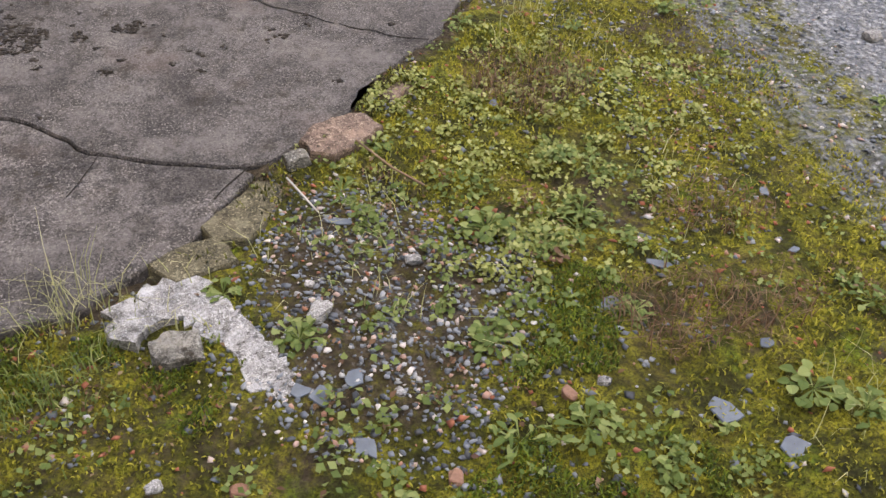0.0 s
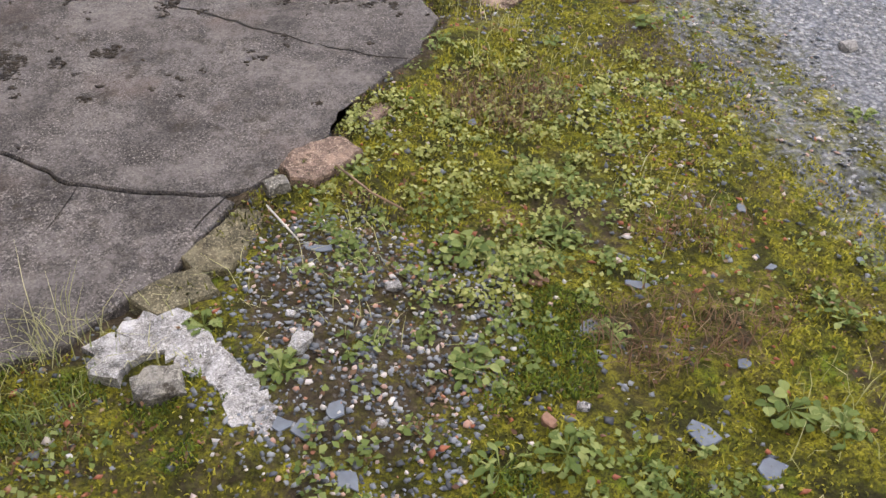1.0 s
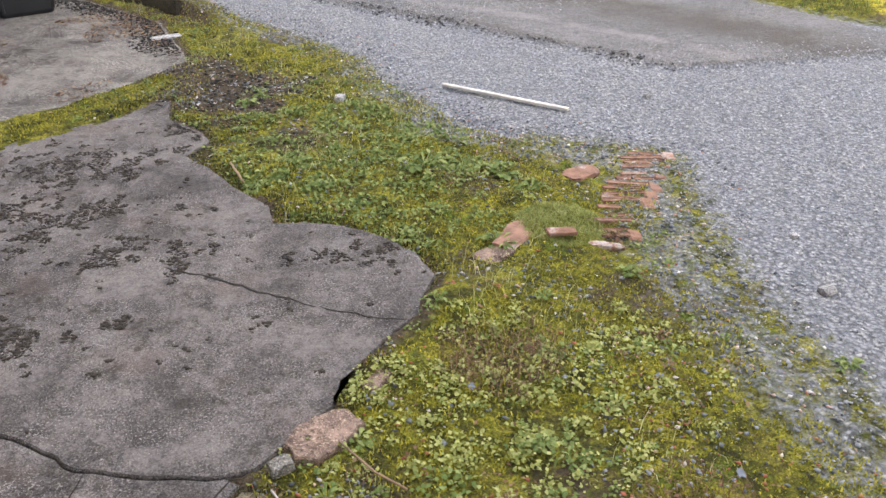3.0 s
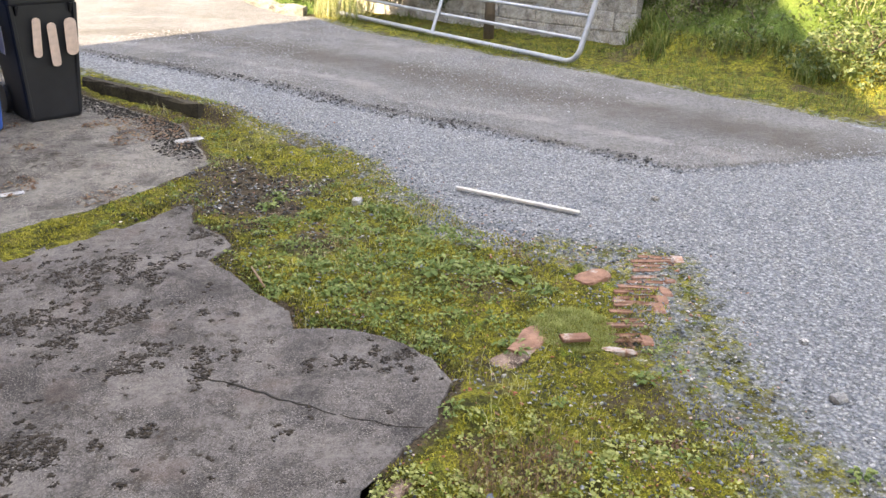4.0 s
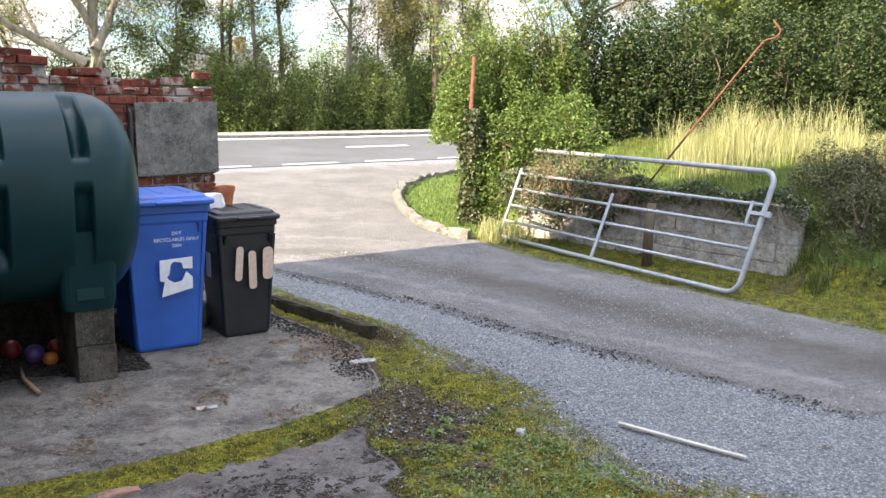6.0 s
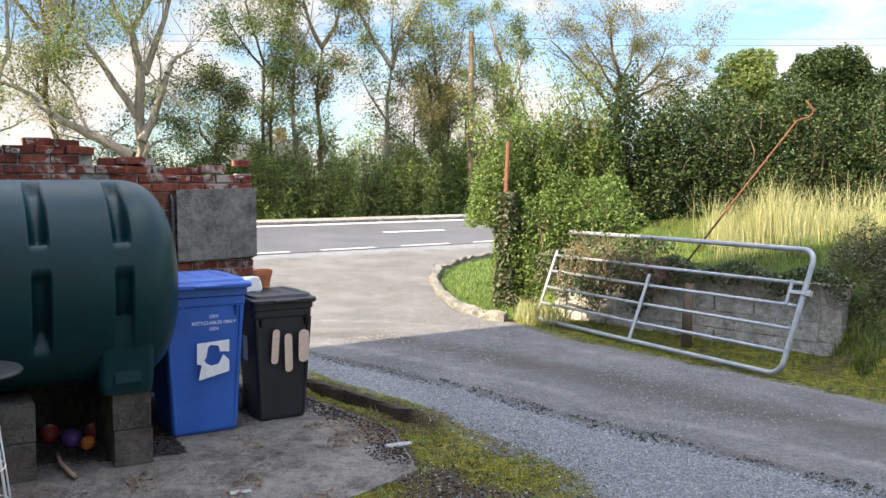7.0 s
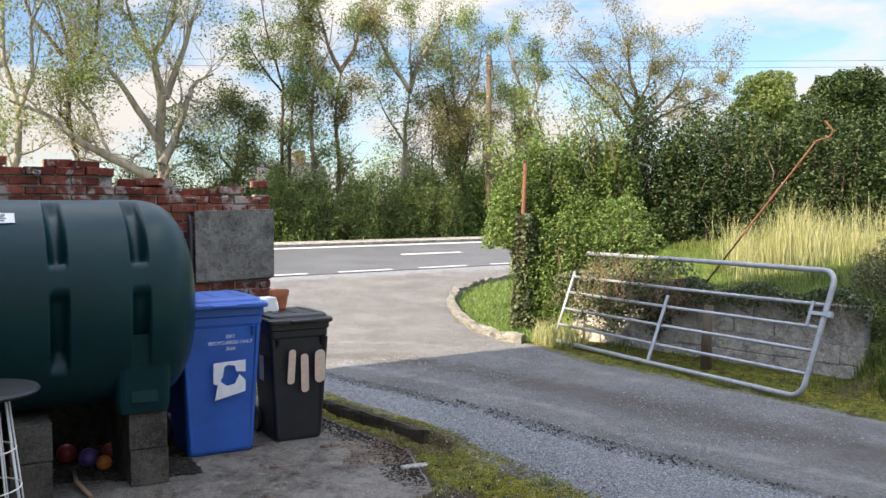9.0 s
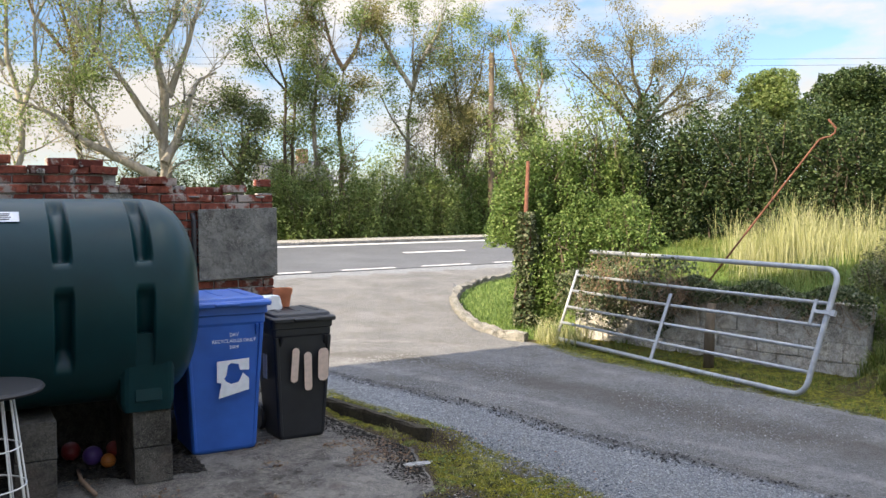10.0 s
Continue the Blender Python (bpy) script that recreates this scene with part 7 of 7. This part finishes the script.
stick("pale bleached stick lying by the gravel", [(0.14, 1.60, 0.03), (0.165, 1.545, 0.028), (0.195, 1.49, 0.018)], [0.002, 0.0025, 0.0015], M_PALEWOOD)
stick("thin brown twig over the creeping plants", [(0.30, 1.72, 0.03), (0.36, 1.60, 0.035), (0.42, 1.55, 0.02)], 0.0025, M_WOOD)
stick("brown wooden stick at the slab's broken edge", [(0.16, 3.20, 0.03), (0.14, 3.30, 0.03), (0.12, 3.42, 0.02)], [0.004, 0.005, 0.003], M_WOOD)
stick("stick lying on the slab under the tank", [(-1.93, 4.78, 0.02), (-2.1, 5.0, 0.03), (-2.2, 5.2, 0.03)], 0.013, M_WOOD)
batten = thing("batten", "long white-painted wooden batten lying on gravel", "batten", pose(1.40, 3.98, 0.012, 0, 0, -44))
bm = bmesh.new()
box(bm, 0.66, 0.026, 0.014)
for v in bm.verts:
    v.co.y += 0.02 * v.co.x * v.co.x
part("wood", bm, M_PALEWOOD, batten, bevel=0.003)
bm = bmesh.new()
box(bm, 0.10, 0.045, 0.014, pose(1.16, 2.59, at(1.16, 2.59) + 0.03, 0, 3, 0))
ob = part("brick_chip", bm, M_BRICKPALE, bevel=0.003)
ob.matrix_world = Matrix.Identity(4)
tagged(ob, "thin pink brick sliver on the moss", "brick")

# a row of worn bricks sunk on edge
row_ = thing("brick_row", "row of worn pink bricks sunk on edge in moss", "brick edging")
me_ = brick_mesh(0.17, 0.05, 0.020, 77)
me_.materials.append(M_BRICKPALE)
me_c = brick_mesh(0.05, 0.045, 0.085, 78)
me_c.materials.append(M_BRICKPALE)
rr = random.Random(6)
for k in range(16):
    t = k / 15
    x, y = 1.34 + 0.45 * t, 2.62 + 0.62 * t
    ob = new("brick", me_)
    ob.parent = row_
    ob.matrix_local = pose(x - 0.01 + rr.uniform(-0.02, 0.02), y + rr.uniform(-0.008, 0.008), at(x, y) - 0.040 + rr.uniform(-0.007, 0.005), rr.uniform(-3, 3), rr.uniform(-3, 3), -14 + rr.uniform(-3, 3))
    if k % 2:
        ob = new("brick", me_c)
        ob.parent = row_
        ob.matrix_local = pose(x + 0.075, y - 0.04, at(x, y) - 0.040, 0, rr.uniform(-5, 5), -14)
stone_thing("brick_bit", "short pink brick bar lying on moss", "brick", 1.30, 2.53, 0.12, 0.03, 0.025, M_BRICKPALE, -20, 31, 0.3, 0.004)

# a pale green cushion of fine grass
r_ = np.random.default_rng(77)
n_ = 9000
a_, q_ = r_.uniform(0, 6.283, n_), np.sqrt(r_.random(n_))
x_, y_ = 1.20 + np.cos(a_) * q_ * 0.16 + 0.0, 2.70 + np.sin(a_) * q_ * 0.17
p_ = np.stack([x_, y_, foot(x_, y_) + 0.018 * (1 - q_ ** 2)], -1)
stuff("grass_cushion", blade_mesh("grass_cushion", p_, 0.013, 0.0012, r_, 0.7), M_CLOVER, "pale green cushion of fine grass", "grass")
# dry stems at the near slab's corner
p_ = np.array([[-0.27, 1.30, 0.0]]) + r_.normal(size=(70, 3)) * np.array([0.05, 0.04, 0])
stuff("dry_stems", blade_mesh("dry_stems", p_, 0.09, 0.0008, r_, 1.2, 0.6), M_STRAW, "wiry dry grass stems over the concrete", "grass")
p_ = np.array([[-0.29, 1.13, -0.01]]) + r_.normal(size=(260, 3)) * np.array([0.07, 0.06, 0])
p_[:, 2] = foot(p_[:, 0], p_[:, 1]) + 0.01
stuff("grey_weed", blade_mesh("grey_weed", p_, 0.035, 0.0014, r_, 0.9), M_WEED, "grey-green wiry weeds at the slab's corner", "weeds")

# white scrap and puddle marks on the back slab
for x, y, s in ((-0.17, 5.40, 0.17), (-0.98, 4.57, 0.11)):
    bm = bmesh.new()
    lump(bm, s, s * 0.45, 0.008, 0.9, 3, int(s * 100))
    ob = part("lime_scrap", bm, M_WHITECON)
    ob.matrix_world = pose(x, y, -0.005, 0, 0, 20)
    tagged(ob, "flat white scrap of lime on the slab", "scrap")

# ---- beside the tank ----
def build_table():
    x, y, top = -2.13, 4.00, 0.755
    table = thing("side_table", "round dark-topped side table on white wire legs", "side table", pose(x, y, -0.004))
    bm = bmesh.new()
    turned(bm, [(0.24, top), (0.262, top + 0.004), (0.27, top + 0.016), (0.262, top + 0.028), (0.24, top + 0.03)], 48)
    part("tabletop", bm, M_BLACK, table)
    for k in range(14):
        a = 6.283 * k / 14
        bm = bmesh.new()
        tube(bm, [(0.13 * math.cos(a), 0.13 * math.sin(a), top), (0.21 * math.cos(a), 0.21 * math.sin(a), 0.0)], 0.0045, 8)
        part("wire_leg", bm, M_WHITE, table, smooth=True)
    for z in (0.14, 0.32, 0.5):
        rad = 0.21 - 0.08 * z / top + 0.003
        bm = bmesh.new()
        tube(bm, [(rad * math.cos(6.283 * k / 24), rad * math.sin(6.283 * k / 24), z) for k in range(24)], 0.004, 6, True)
        part("wire_hoop", bm, M_WHITE, table, smooth=True)


build_table()
for x, y, rad, col, what in ((-2.20, 5.42, 0.06, (0.10, 0.05, 0.20), "purple"), (-2.08, 5.36, 0.045, (0.5, 0.16, 0.03), "orange"), (-2.38, 5.52, 0.06, (0.20, 0.02, 0.02), "red"), (-2.14, 5.62, 0.05, (0.28, 0.04, 0.03), "red")):
    ball = thing("toy_ball", "small %s plastic toy ball under the tank" % what, "toy ball", pose(x, y, -0.004), group="toy balls")
    bm = bmesh.new()
    turned(bm, [(rad * math.sin(math.pi * k / 12) + 0.0005, rad - rad * math.cos(math.pi * k / 12)) for k in range(13)], 24)
    part("shell", bm, m_plain(what + "_plastic", col, 0.45), ball, smooth=True)
    bm = bmesh.new()
    tube(bm, [(1.004 * rad * math.cos(6.283 * k / 28), 1.004 * rad * math.sin(6.283 * k / 28), rad) for k in range(28)], 0.0018, 6, True)
    part("moulding_line", bm, m_plain(what + "_seam", tuple(c * 0.6 for c in col), 0.5), ball)

# near-black crumbs spread under the tank in place of the deep shade there
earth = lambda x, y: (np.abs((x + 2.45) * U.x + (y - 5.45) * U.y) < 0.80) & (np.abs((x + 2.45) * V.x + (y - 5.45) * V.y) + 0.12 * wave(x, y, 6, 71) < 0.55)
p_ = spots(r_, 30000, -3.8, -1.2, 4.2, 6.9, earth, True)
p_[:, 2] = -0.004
stuff("earth", pebble_mesh("earth", p_, 0.03, r_, 0.3, 0.3), M_DARK, "dark crumbs standing in for the shade under the tank", "soil")
more = np.random.default_rng(5)
for k in range(34):
    x, y = more.uniform(0.0, 1.45), more.uniform(0.6, 4.2)
    if off_slab(np.array([x]), np.array([y]), 0.05)[0] and side_of(np.array([x]), np.array([y]), drive_area())[0] > 0.15:
        rosette(x, y, int(more.integers(6, 12)), more.uniform(0.035, 0.07), more.uniform(0.02, 0.035), 400 + k, M_DEAD if k % 5 == 0 else M_WEED, "small withered brown weed" if k % 5 == 0 else "small green broad-leaved weed", k % 2 == 0)

on_tar = lambda x, y: (side_of(x, y, drive_area()) < -0.1) & (side_of(x, y, STEP_EDGE + [(4.2, 4.3), (3.6, 6.0), (1.2, 10.2), (-1.0, 9.0)]) < 0) & (wave(x, y, 2.5, 81) + 0.8 * r_.random(len(x)) > 0.35)
stuff("grit", pebble_mesh("grit", spots(r_, 30000, -1.0, 4.2, 4.3, 10.2, on_tar, True), 0.008, r_), M_CHIP, "loose pale grit on the tarmac", "gravel")

stone_thing("brick_piece", "flat red brick fragment in the mossy joint", "brick", -1.14, 3.54, 0.17, 0.06, 0.018, M_BRICKPALE, 28, 41, 0.4, 0.004)
part("crack", crack_strip([(-1.18, 3.40), (-1.13, 3.28), (-1.11, 3.18), (-1.06, 2.99)], 0.006, 0.0015, 28), M_DARK, front, "dark crack across the slab")
